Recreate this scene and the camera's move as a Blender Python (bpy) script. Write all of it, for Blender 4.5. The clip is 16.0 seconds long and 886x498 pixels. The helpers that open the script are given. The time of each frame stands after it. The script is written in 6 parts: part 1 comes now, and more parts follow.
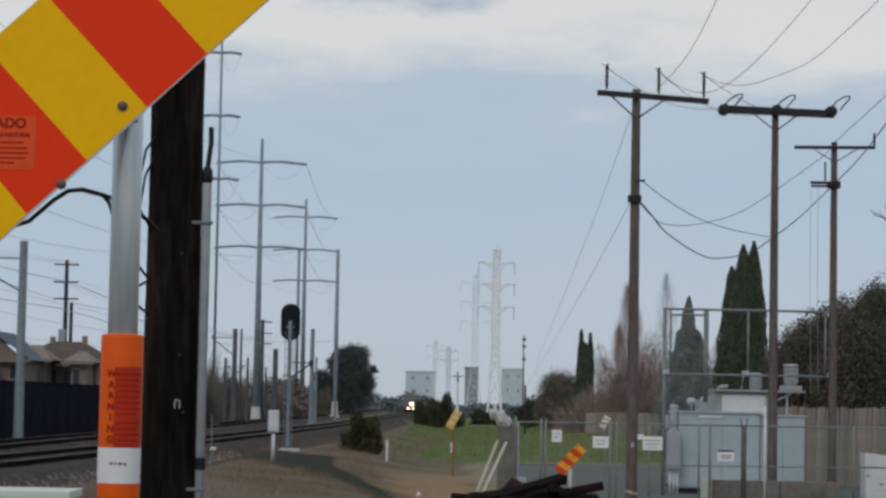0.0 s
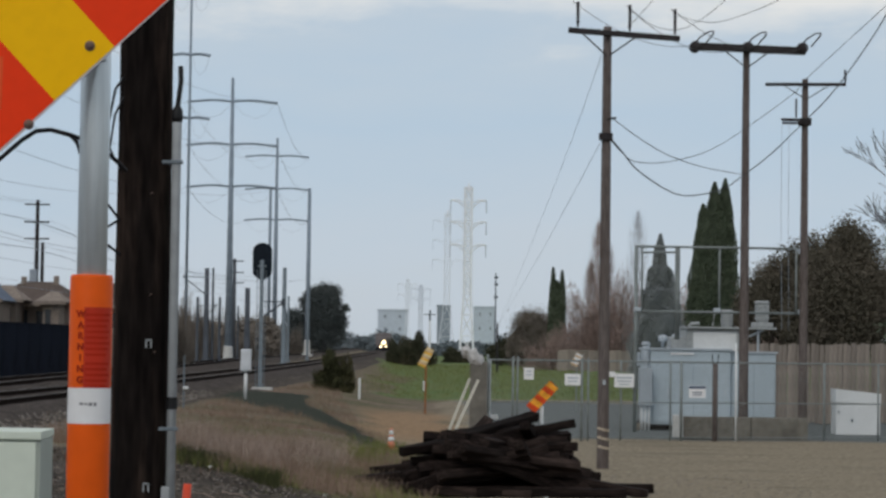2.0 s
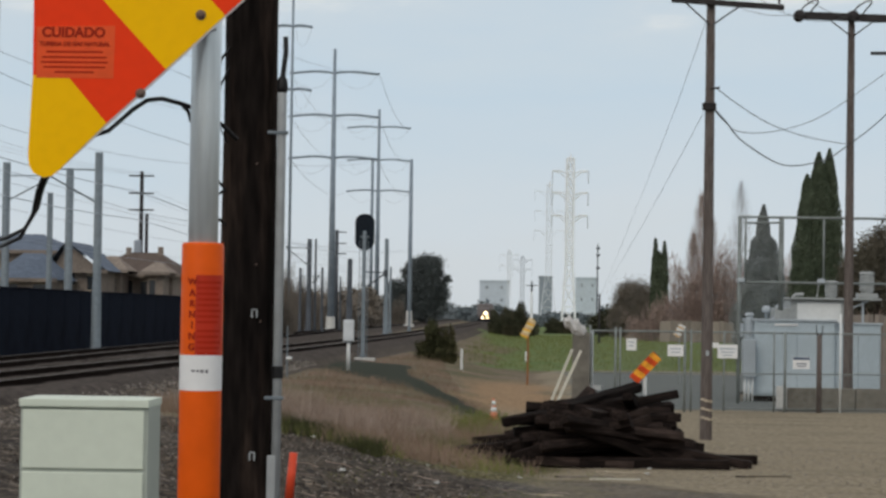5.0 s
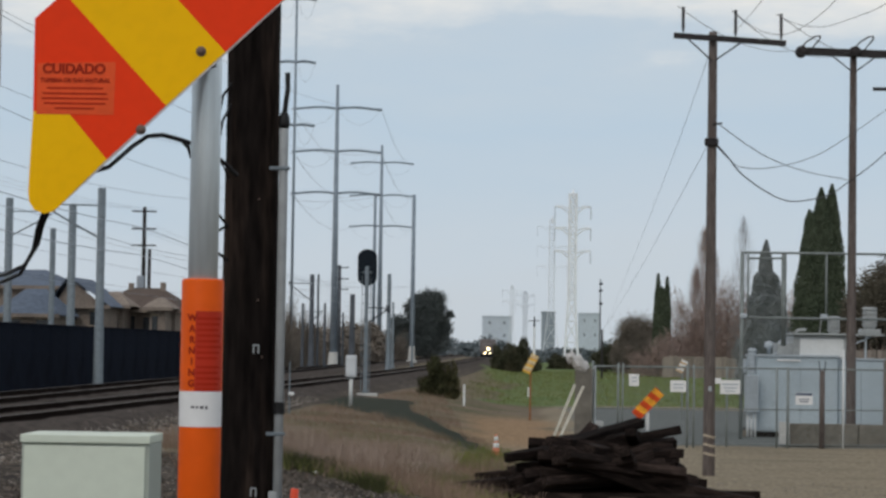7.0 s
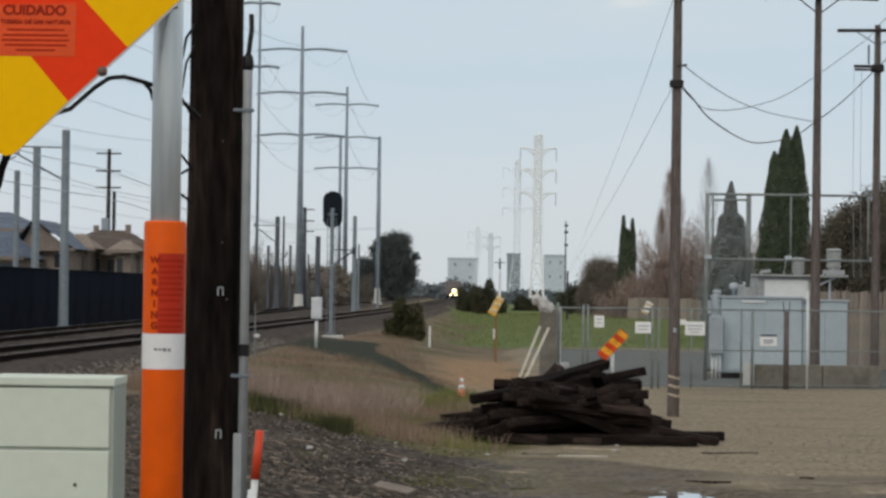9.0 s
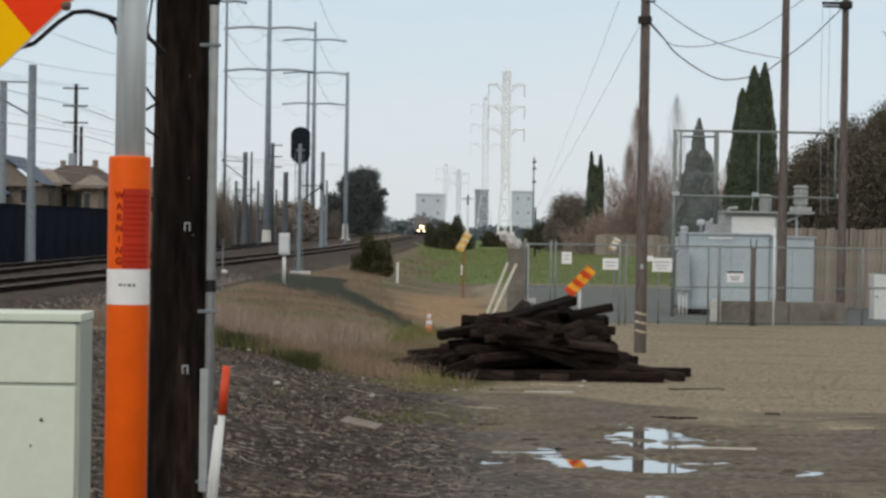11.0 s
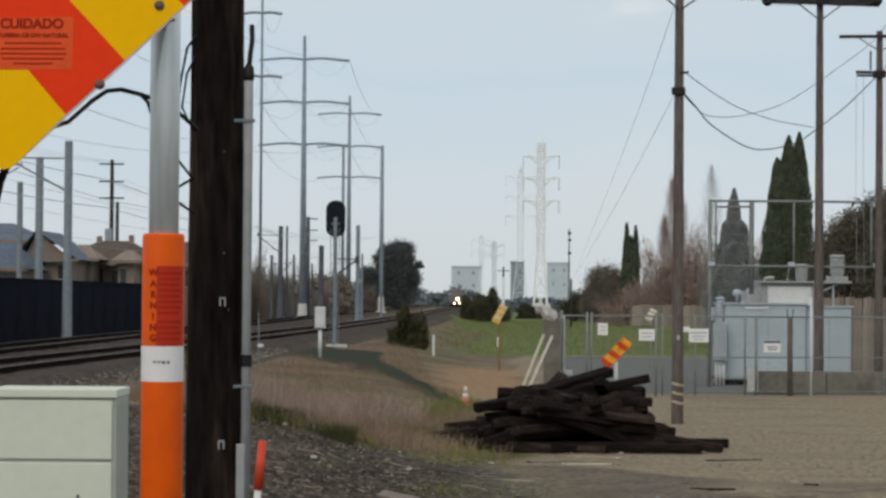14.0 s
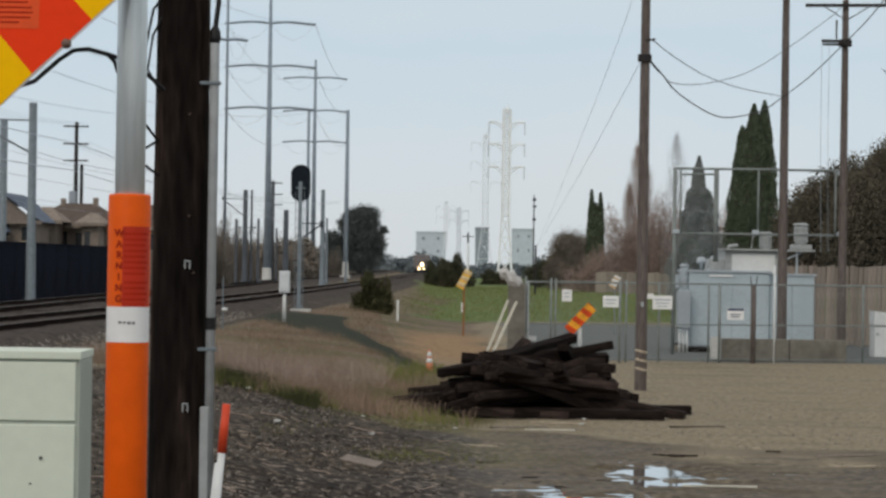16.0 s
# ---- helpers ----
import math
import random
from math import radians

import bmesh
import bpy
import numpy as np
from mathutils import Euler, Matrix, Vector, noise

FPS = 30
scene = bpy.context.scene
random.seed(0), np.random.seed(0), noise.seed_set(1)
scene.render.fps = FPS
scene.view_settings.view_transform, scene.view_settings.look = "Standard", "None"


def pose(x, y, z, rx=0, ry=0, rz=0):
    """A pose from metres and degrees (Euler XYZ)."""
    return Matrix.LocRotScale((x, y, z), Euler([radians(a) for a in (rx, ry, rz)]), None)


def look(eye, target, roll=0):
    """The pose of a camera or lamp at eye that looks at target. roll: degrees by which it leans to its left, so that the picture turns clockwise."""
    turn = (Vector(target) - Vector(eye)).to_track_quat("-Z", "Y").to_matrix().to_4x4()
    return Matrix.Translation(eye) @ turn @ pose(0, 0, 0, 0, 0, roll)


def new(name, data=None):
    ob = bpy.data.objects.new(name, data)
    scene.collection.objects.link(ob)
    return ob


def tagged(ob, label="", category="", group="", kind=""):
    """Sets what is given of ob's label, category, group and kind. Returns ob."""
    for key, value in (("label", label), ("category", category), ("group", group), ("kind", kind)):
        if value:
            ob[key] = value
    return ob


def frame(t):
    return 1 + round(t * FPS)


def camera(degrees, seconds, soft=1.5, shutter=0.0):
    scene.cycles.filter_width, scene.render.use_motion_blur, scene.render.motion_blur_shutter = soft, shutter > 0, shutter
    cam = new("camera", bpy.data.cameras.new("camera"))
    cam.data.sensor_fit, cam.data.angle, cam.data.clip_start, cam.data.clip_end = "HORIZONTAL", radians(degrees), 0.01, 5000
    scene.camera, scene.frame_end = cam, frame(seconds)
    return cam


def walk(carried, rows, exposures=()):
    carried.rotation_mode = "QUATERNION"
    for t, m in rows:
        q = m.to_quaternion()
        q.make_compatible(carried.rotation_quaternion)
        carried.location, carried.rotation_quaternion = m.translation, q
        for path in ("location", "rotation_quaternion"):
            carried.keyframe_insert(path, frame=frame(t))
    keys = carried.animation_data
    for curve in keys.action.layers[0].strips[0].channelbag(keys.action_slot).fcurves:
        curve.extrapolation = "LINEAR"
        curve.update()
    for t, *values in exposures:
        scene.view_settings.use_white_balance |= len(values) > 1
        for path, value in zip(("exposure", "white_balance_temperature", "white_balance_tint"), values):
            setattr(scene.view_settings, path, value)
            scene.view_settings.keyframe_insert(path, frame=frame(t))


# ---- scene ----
cam = camera(22.0, 16.0, soft=2.8)
EYE = 2.5
# seconds, sideways, up, yaw, pitch, lean to the right
ROWS = [
    (0.0, -0.0012, -0.0010, 0.013, 3.896, -1.098),
    (0.5, 0.0021, 0.0002, -0.416, 4.066, -1.039),
    (1.0, 0.0052, -0.0001, -0.694, 4.157, -0.967),
    (1.5, 0.0060, -0.0004, -1.271, 3.481, -0.907),
    (2.0, 0.0039, 0.0004, -0.722, 2.358, -0.834),
    (2.5, 0.0014, 0.0003, -0.407, 2.003, -0.921),
    (3.0, -0.0004, -0.0007, -0.087, 1.942, -0.939),
    (3.5, -0.0031, -0.0016, 0.130, 1.892, -1.022),
    (4.0, -0.0069, -0.0011, 0.221, 1.866, -1.070),
    (4.5, -0.0091, -0.0039, 0.524, 1.760, -1.152),
    (5.0, -0.0121, -0.0061, 1.824, 1.589, -0.889),
    (5.2, -0.0094, -0.0064, 2.487, 1.512, -0.733),
    (7.3, -0.0050, -0.0036, 1.865, 2.536, -0.912),
    (7.5, -0.0036, -0.0023, 1.892, 2.305, -0.943),
    (8.0, -0.0043, -0.0048, 1.509, 1.766, -1.183),
    (8.5, -0.0023, -0.0057, 1.005, 1.268, -1.035),
    (9.0, -0.0007, -0.0045, 1.018, 1.032, -0.798),
    (9.5, 0.0023, -0.0037, 0.632, 0.999, -0.603),
    (9.7, 0.0031, -0.0039, 0.231, 0.646, -0.648),
    (11.8, 0.0055, -0.0056, 0.347, -0.635, -1.087),
    (12.0, 0.0058, -0.0072, 0.529, -0.487, -0.976),
    (12.5, 0.0069, -0.0051, 0.783, -0.080, -0.735),
    (13.0, 0.0076, -0.0012, 0.948, 0.474, -0.487),
    (13.5, 0.0084, -0.0010, 1.213, 0.943, -0.502),
    (14.0, 0.0096, 0.0003, 1.108, 1.243, -0.439),
    (14.5, 0.0106, -0.0018, 0.638, 1.144, -0.481),
    (15.0, 0.0104, -0.0005, 0.076, 0.874, -0.728),
    (15.5, 0.0068, -0.0017, 0.037, 0.768, -0.783),
    (16.0, 0.0060, -0.0050, 0.211, 0.385, -0.889),
]
walk(cam, [(t, pose(x, 0, EYE + z, 0, 0, yaw) @ pose(0, 0, 0, 90 + pitch, 0, 0) @ pose(0, 0, 0, 0, 0, -lean))
           for t, x, z, yaw, pitch, lean in ROWS],
     exposures=[(0.0, -0.33, 6400, 10), (1.0, -0.39, 6300, 10), (1.6, -0.42, 6250, 10), (2.2, -0.08, 6630, 10), (5.2, 0.00, 6880, 10), (7.3, -0.12, 6630, 10), (8.0, 0.03, 6930, 10), (9.5, 0.03, 6950, 10), (12.0, 0.26, 7080, 10), (13.0, 0.19, 7030, 10), (14.2, 0.02, 6980, 10), (16.0, 0.06, 6980, 10)])

# ---- world and sun ----
SUN_ELEVATION, SUN_TURN = radians(32), radians(200)
world = bpy.data.worlds.new("overcast_sky")
scene.world = world
world.use_nodes = True
wn, wl = world.node_tree.nodes, world.node_tree.links
wn.clear()


def wnode(kind, **inputs):
    n = wn.new(kind)
    for k, v in inputs.items():
        n.inputs[k].default_value = v
    return n


w_out = wnode("ShaderNodeOutputWorld")
w_sky = wnode("ShaderNodeTexSky")
w_sky.sky_type, w_sky.sun_disc = "NISHITA", False
w_sky.sun_elevation, w_sky.sun_rotation = SUN_ELEVATION, SUN_TURN
w_clear = wnode("ShaderNodeBackground", Strength=0.09)
wl.new(w_sky.outputs[0], w_clear.inputs["Color"])
w_dir = wnode("ShaderNodeTexCoord")
w_sep = wnode("ShaderNodeSeparateXYZ")
wl.new(w_dir.outputs["Generated"], w_sep.inputs[0])
w_map = wnode("ShaderNodeMapping")
w_map.inputs["Scale"].default_value = (5.0, 5.0, 16.0)
wl.new(w_dir.outputs["Generated"], w_map.inputs[0])
w_noise = wnode("ShaderNodeTexNoise", Scale=1.6, Detail=8.0, Roughness=0.58)
wl.new(w_map.outputs[0], w_noise.inputs["Vector"])
w_shift = wn.new("ShaderNodeMath")
w_shift.operation = "MULTIPLY_ADD"
w_shift.inputs[1].default_value, w_shift.inputs[2].default_value = 0.105, -0.0525
wl.new(w_noise.outputs["Fac"], w_shift.inputs[0])
w_high = wn.new("ShaderNodeMath")
w_high.operation = "ADD"
wl.new(w_sep.outputs["Z"], w_high.inputs[0])
wl.new(w_shift.outputs[0], w_high.inputs[1])
w_ramp = wnode("ShaderNodeValToRGB")
el = w_ramp.color_ramp.elements
el[0].position, el[0].color = 0.0, (0.60, 0.67, 0.745, 1)
el[1].position, el[1].color = 1.0, (0.60, 0.64, 0.70, 1)
for place, tone in ((0.04, (0.59, 0.68, 0.78)), (0.10, (0.525, 0.655, 0.79)), (0.132, (0.57, 0.675, 0.78)), (0.158, (0.90, 0.90, 0.88)),
                    (0.18, (0.88, 0.88, 0.88)), (0.193, (0.50, 0.58, 0.68)), (0.25, (0.66, 0.69, 0.74)), (0.5, (0.66, 0.70, 0.75))):
    e = el.new(place)
    e.color = (*tone, 1)
wl.new(w_high.outputs[0], w_ramp.inputs[0])
w_cloud = wnode("ShaderNodeBackground", Strength=1.0)
wl.new(w_ramp.outputs[0], w_cloud.inputs["Color"])
w_mix = wnode("ShaderNodeMixShader", Fac=0.93)
wl.new(w_clear.outputs[0], w_mix.inputs[1])
wl.new(w_cloud.outputs[0], w_mix.inputs[2])
wl.new(w_mix.outputs[0], w_out.inputs[0])

sun = new("sun", bpy.data.lights.new("sun", "SUN"))
sun.data.energy, sun.data.angle, sun.data.color = 0.9, radians(25), (1.0, 0.96, 0.9)
sun.matrix_world = look((-20, -30, 40), (0, 20, 0))


# ---- materials ----
def mat(name, color, rough=0.7, metal=0.0, scale=8.0, vary=0.25, bump=0.0, stain=None, stain_scale=1.2, stain_amount=0.5, stretch=(1, 1, 1), piece=0.0, spec=None):
    """A surface with grain at one scale, stains at another, fine relief, and a shade of its own for each piece."""
    m = bpy.data.materials.new(name)
    m.use_nodes = True
    n, l = m.node_tree.nodes, m.node_tree.links
    b = n["Principled BSDF"]
    b.inputs["Metallic"].default_value = metal
    b.inputs["Specular IOR Level"].default_value = spec if spec is not None else (0.5 if rough < 0.36 else 0.25 if rough < 0.56 else 0.1)
    tc = n.new("ShaderNodeTexCoord")
    mp = n.new("ShaderNodeMapping")
    mp.inputs["Scale"].default_value = stretch
    l.new(tc.outputs["Object"], mp.inputs[0])
    g = n.new("ShaderNodeTexNoise")
    g.inputs["Scale"].default_value, g.inputs["Detail"].default_value = scale, 6
    l.new(mp.outputs[0], g.inputs["Vector"])
    s = n.new("ShaderNodeTexNoise")
    s.inputs["Scale"].default_value, s.inputs["Detail"].default_value = stain_scale, 5
    l.new(mp.outputs[0], s.inputs["Vector"])
    r1 = n.new("ShaderNodeMapRange")
    r1.inputs[1].default_value, r1.inputs[2].default_value = 0.3, 0.7
    r1.inputs[3].default_value, r1.inputs[4].default_value = 1 - vary, 1 + vary
    l.new(g.outputs["Fac"], r1.inputs[0])
    r2 = n.new("ShaderNodeMapRange")
    r2.inputs[1].default_value, r2.inputs[2].default_value = 0.45, 0.7
    r2.inputs[4].default_value = stain_amount
    l.new(s.outputs["Fac"], r2.inputs[0])
    mx = n.new("ShaderNodeMix")
    mx.data_type = "RGBA"
    mx.inputs["A"].default_value = (*color, 1)
    mx.inputs["B"].default_value = (*(stain or [c * 0.7 for c in color]), 1)
    l.new(r2.outputs[0], mx.inputs["Factor"])
    mul = n.new("ShaderNodeVectorMath")
    mul.operation = "SCALE"
    l.new(mx.outputs["Result"], mul.inputs[0])
    if piece:
        oi = n.new("ShaderNodeObjectInfo")
        r3 = n.new("ShaderNodeMapRange")
        r3.inputs[3].default_value, r3.inputs[4].default_value = 1 - piece, 1 + piece
        l.new(oi.outputs["Random"], r3.inputs[0])
        k = n.new("ShaderNodeMath")
        k.operation = "MULTIPLY"
        l.new(r1.outputs[0], k.inputs[0])
        l.new(r3.outputs[0], k.inputs[1])
        l.new(k.outputs[0], mul.inputs["Scale"])
    else:
        l.new(r1.outputs[0], mul.inputs["Scale"])
    l.new(mul.outputs[0], b.inputs["Base Color"])
    r4 = n.new("ShaderNodeMapRange")
    r4.inputs[3].default_value, r4.inputs[4].default_value = max(rough - 0.1, 0.02), min(rough + 0.12, 1)
    l.new(g.outputs["Fac"], r4.inputs[0])
    l.new(r4.outputs[0], b.inputs["Roughness"])
    if bump:
        bp = n.new("ShaderNodeBump")
        bp.inputs["Strength"].default_value, bp.inputs["Distance"].default_value = min(bump * 20, 1.0), bump
        l.new(g.outputs["Fac"], bp.inputs["Height"])
        l.new(bp.outputs[0], b.inputs["Normal"])
    return m


def glow(name, color, strength):
    m = bpy.data.materials.new(name)
    m.use_nodes = True
    b = m.node_tree.nodes["Principled BSDF"]
    b.inputs["Base Color"].default_value = (*color, 1)
    b.inputs["Emission Color"].default_value = (*color, 1)
    b.inputs["Emission Strength"].default_value = strength
    return m


M = dict(
    galv=mat("galvanised_steel", (0.56, 0.60, 0.62), 0.38, 0.85, 14, 0.15, 0.001, (0.33, 0.36, 0.38), 3),
    steel=mat("weathered_steel_pole", (0.185, 0.22, 0.245), 0.6, 0.3, 6, 0.15, 0, (0.15, 0.17, 0.19), 0.8),
    far_steel=mat("pale_painted_steel", (0.62, 0.65, 0.68), 0.6, 0.1, 3, 0.1),
    orange=mat("orange_plastic", (0.82, 0.112, 0.006), 0.5, 0, 20, 0.06, 0.0004, (0.66, 0.088, 0.006), 2.2, 0.4, spec=0.15),
    red_print=mat("dark_red_print", (0.52, 0.03, 0.008), 0.5, 0, 20, 0.08),
    dark_print=mat("brown_red_print", (0.34, 0.024, 0.010), 0.6, 0, 30, 0.1),
    sign_red=mat("reflective_red", (0.92, 0.050, 0.008), 0.5, 0, 40, 0.03, 0, (0.86, 0.045, 0.007), 2.5, spec=0.12),
    sign_yellow=mat("reflective_yellow", (1.0, 0.54, 0.0), 0.5, 0, 40, 0.03, 0, (0.96, 0.50, 0.0), 2.5, spec=0.12),
    decal=mat("orange_red_decal", (0.84, 0.105, 0.032), 0.6, 0, 40, 0.05),
    alu=mat("aluminium_edge", (0.55, 0.53, 0.52), 0.35, 0.8, 30, 0.1),
    label=mat("white_label", (0.80, 0.80, 0.80), 0.5, 0, 30, 0.04, 0, (0.68, 0.68, 0.69), 4, 0.4),
    pole_dark=mat("creosoted_wood", (0.010, 0.0078, 0.007), 0.8, 0, 9, 0.6, 0.010, (0.046, 0.031, 0.024), 1.6, 0.8, (3, 3, 0.5), spec=0.04),
    pole_wood=mat("weathered_pole_wood", (0.132, 0.112, 0.105), 0.85, 0, 9, 0.4, 0.008, (0.085, 0.066, 0.057), 1.2, 0.8, (5, 5, 0.4)),
    arm_wood=mat("dark_crossarm_wood", (0.040, 0.037, 0.038), 0.85, 0, 9, 0.3),
    tie=mat("old_tie_wood", (0.0155, 0.0112, 0.0098), 0.85, 0, 10, 0.5, 0.01, (0.050, 0.036, 0.031), 2.2, 0.8, (0.7, 6, 6), 0.55, spec=0.06),
    conduit=mat("grey_conduit", (0.36, 0.38, 0.39), 0.5, 0.0, 12, 0.12, 0, (0.26, 0.28, 0.29), 1.5),
    black=mat("black_rubber", (0.012, 0.012, 0.013), 0.5, 0, 20, 0.2),
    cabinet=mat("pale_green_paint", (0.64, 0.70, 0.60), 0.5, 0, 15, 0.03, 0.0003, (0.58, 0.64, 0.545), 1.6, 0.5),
    # the cabinet's green again, darkened to paint in the shade of its sides
    cab_side=mat("pale_green_paint_shaded", (0.40, 0.44, 0.39), 0.55, 0, 15, 0.05),
    gap=mat("dark_seam", (0.05, 0.055, 0.05), 0.8),
    unit=mat("blue_grey_enclosure_paint", (0.45, 0.525, 0.57), 0.5, 0, 10, 0.06, 0, (0.38, 0.45, 0.495), 0.8, 0.6),
    unit_trim=mat("light_enclosure_trim", (0.42, 0.47, 0.51), 0.55, 0, 10, 0.06),
    porcelain=mat("grey_porcelain", (0.36, 0.38, 0.38), 0.35, 0, 8, 0.1),
    white=mat("white_paint", (0.72, 0.74, 0.74), 0.55, 0, 10, 0.05, 0, (0.58, 0.60, 0.60), 1.5, 0.5),
    concrete=mat("weathered_concrete", (0.21, 0.195, 0.165), 0.9, 0, 6, 0.2, 0.004, (0.12, 0.108, 0.09), 1.4, 0.8),
    pale_concrete=mat("pale_concrete", (0.55, 0.55, 0.53), 0.85, 0, 8, 0.12, 0, (0.42, 0.42, 0.4), 1),
    fence_wood=mat("grey_fence_boards", (0.25, 0.215, 0.185), 0.9, 0, 7, 0.2, 0, (0.17, 0.15, 0.13), 0.8, 0.7, (4, 4, 0.5), 0.2),
    wall_dark=mat("dark_wall_panels", (0.011, 0.0145, 0.024), 0.9, 0, 6, 0.25, 0, (0.006, 0.007, 0.011), 0.8, 0.7, (1, 1, 1), 0.06, spec=0.02),
    rail=mat("rusty_rail_side", (0.016, 0.011, 0.009), 0.9, 0, 6, 0.25, spec=0.03),
    railhead=mat("worn_railhead", (0.13, 0.11, 0.10), 0.5, 0.3, 6, 0.2),
    ballast=mat("ballast", (0.072, 0.060, 0.053), 0.95, 0, 5, 0.5, 0.03, (0.046, 0.038, 0.033), 0.6, 0.8, spec=0.04),
    stone=mat("ballast_stone", (0.25, 0.225, 0.20), 0.95, 0, 9, 0.25, 0, (0.16, 0.145, 0.13), 2),
    signal=mat("black_signal_paint", (0.010, 0.015, 0.022), 0.6, 0, 10, 0.2),
    cone=mat("cone_orange", (0.62, 0.25, 0.15), 0.6),
    # cypress green is lifted to carry some distance haze
    leaf_dark=mat("cypress_foliage", (0.086, 0.108, 0.072), 0.9, 0, 3, 0.25, 0, (0.11, 0.13, 0.09), 0.6, 0.8),
    leaf_bush=mat("bush_foliage", (0.050, 0.052, 0.026), 0.9, 0, 3, 0.4, 0, (0.11, 0.092, 0.048), 0.8, 0.8),
    # evergreen, far foliage and twigs: haze painted in as paler tones
    leaf_oak=mat("evergreen_foliage", (0.115, 0.104, 0.078), 0.9, 0, 1.2, 0.25, 0, (0.16, 0.136, 0.108), 0.6, 0.8),
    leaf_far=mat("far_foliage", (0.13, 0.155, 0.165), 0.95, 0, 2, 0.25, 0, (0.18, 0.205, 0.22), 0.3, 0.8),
    twig=mat("bare_twigs", (0.31, 0.232, 0.205), 0.95, 0, 2, 0.25, 0, (0.35, 0.275, 0.25), 0.5, 0.8),
    twig_grey=mat("grey_bare_twigs", (0.25, 0.245, 0.26), 0.95, 0, 2, 0.25),
    bark=mat("bark", (0.10, 0.08, 0.07), 0.95, 0, 6, 0.3),
    grass_dry=mat("dry_grass_blades", (0.265, 0.190, 0.145), 0.95, 0, 0.8, 0.35, 0, (0.10, 0.09, 0.05), 0.4, 0.8),
    grass_green=mat("green_grass_blades", (0.17, 0.18, 0.062), 0.95, 0, 0.9, 0.3, 0, (0.10, 0.135, 0.04), 0.4, 0.8),
    stucco=mat("beige_stucco", (0.25, 0.21, 0.18), 0.9, 0, 6, 0.15),
    roof_brown=mat("brown_shingles", (0.11, 0.084, 0.072), 0.9, 0, 5, 0.25, 0, (0.145, 0.115, 0.098), 0.6, 0.7),
    heading=mat("dark_blue_heading", (0.07, 0.10, 0.16), 0.6),
    # lighter shingles: sunlight on the slope is put into this tan
    roof_tan=mat("sunlit_tan_shingles", (0.27, 0.225, 0.19), 0.9, 0, 5, 0.2, 0, (0.20, 0.165, 0.14), 0.8, 0.7),
    # blue-grey of this facade holds the distance haze
    haze_build=mat("hazed_grey_facade", (0.30, 0.345, 0.39), 0.9, 0, 0.3, 0.08),
    leaf_hedge=mat("dark_hedge_foliage", (0.060, 0.062, 0.040), 0.95, 0, 1.2, 0.35, 0, (0.095, 0.082, 0.055), 0.5, 0.8),
    leaf_brush=mat("grey_brown_brush", (0.18, 0.158, 0.135), 0.95, 0, 1.2, 0.2, 0, (0.21, 0.18, 0.15), 0.4, 0.8),
    # far poles in grey-blue, which includes the haze before them
    pole_far=mat("hazed_dark_pole", (0.085, 0.095, 0.11), 0.8, 0, 4, 0.2),
    roof_blue=mat("blue_grey_shingles", (0.13, 0.16, 0.21), 0.8, 0, 5, 0.2),
    window=mat("dark_window_glass", (0.03, 0.035, 0.04), 0.12),
    # far wall and window tones with the air's haze mixed in
    far_build=mat("hazed_pale_facade", (0.55, 0.62, 0.69), 0.9, 0, 0.3, 0.05),
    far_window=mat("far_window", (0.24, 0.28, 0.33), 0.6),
    # reddish body greyed down, haze being part of the tone
    loco=mat("hazed_locomotive_paint", (0.17, 0.15, 0.15), 0.5, 0, 1, 0.2),
    lamp=glow("headlamp_glass", (1.0, 0.80, 0.45), 9.0),
    bag=mat("grey_sacking", (0.50, 0.49, 0.48), 0.9, 0, 5, 0.2, 0.01),
    rust=mat("rusty_post", (0.30, 0.12, 0.05), 0.85, 0, 8, 0.3),
    tape=mat("tan_tape", (0.42, 0.36, 0.28), 0.8),
    dull=mat("dull_galvanised_steel", (0.23, 0.255, 0.25), 0.6, 0.2, 8, 0.15),
    faint_print=mat("faint_red_print", (0.43, 0.024, 0.008), 0.6, 0, 30, 0.1),
    bolt=mat("browned_bolt", (0.16, 0.11, 0.09), 0.5, 0.5, 40, 0.2),
    # thin far wires, paled by haze painted into the colour
    wire_faint=mat("hazed_thin_wire", (0.42, 0.47, 0.53), 0.6, 0.1),
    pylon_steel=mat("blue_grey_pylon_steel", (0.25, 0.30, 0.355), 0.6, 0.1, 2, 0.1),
    grass_pale=mat("pale_seed_stalks", (0.36, 0.285, 0.24), 0.95, 0, 1.0, 0.25),
    ink=mat("grey_ink", (0.14, 0.14, 0.15), 0.6),
    stone_dark=mat("dark_stone", (0.045, 0.036, 0.030), 0.95, 0, 3, 0.6, 0, (0.105, 0.086, 0.071), 1.5, 0.9),
    # conifer and far evergreen, greyed by haze put into the colour
    leaf_conifer=mat("hazed_conifer_foliage", (0.24, 0.262, 0.268), 0.95, 0, 1, 0.12, 0, (0.29, 0.31, 0.305), 0.5, 0.8),
    leaf_far_dark=mat("hazed_evergreen_foliage", (0.085, 0.098, 0.098), 0.95, 0, 0.8, 0.2, 0, (0.115, 0.128, 0.126), 0.4, 0.8),
    # pylon tones raised towards the sky's to stand in for haze
    white_far=mat("hazed_pylon_white", (0.90, 0.93, 0.96), 0.7, 0, 1, 0.05),
    haze=mat("hazed_pale_steel", (0.80, 0.84, 0.88), 0.8, 0, 1, 0.04),
    haze2=mat("hazed_grey_steel", (0.62, 0.67, 0.73), 0.8, 0, 1, 0.04),
    pale_plank=mat("pale_timber", (0.60, 0.58, 0.50), 0.8, 0, 6, 0.12),
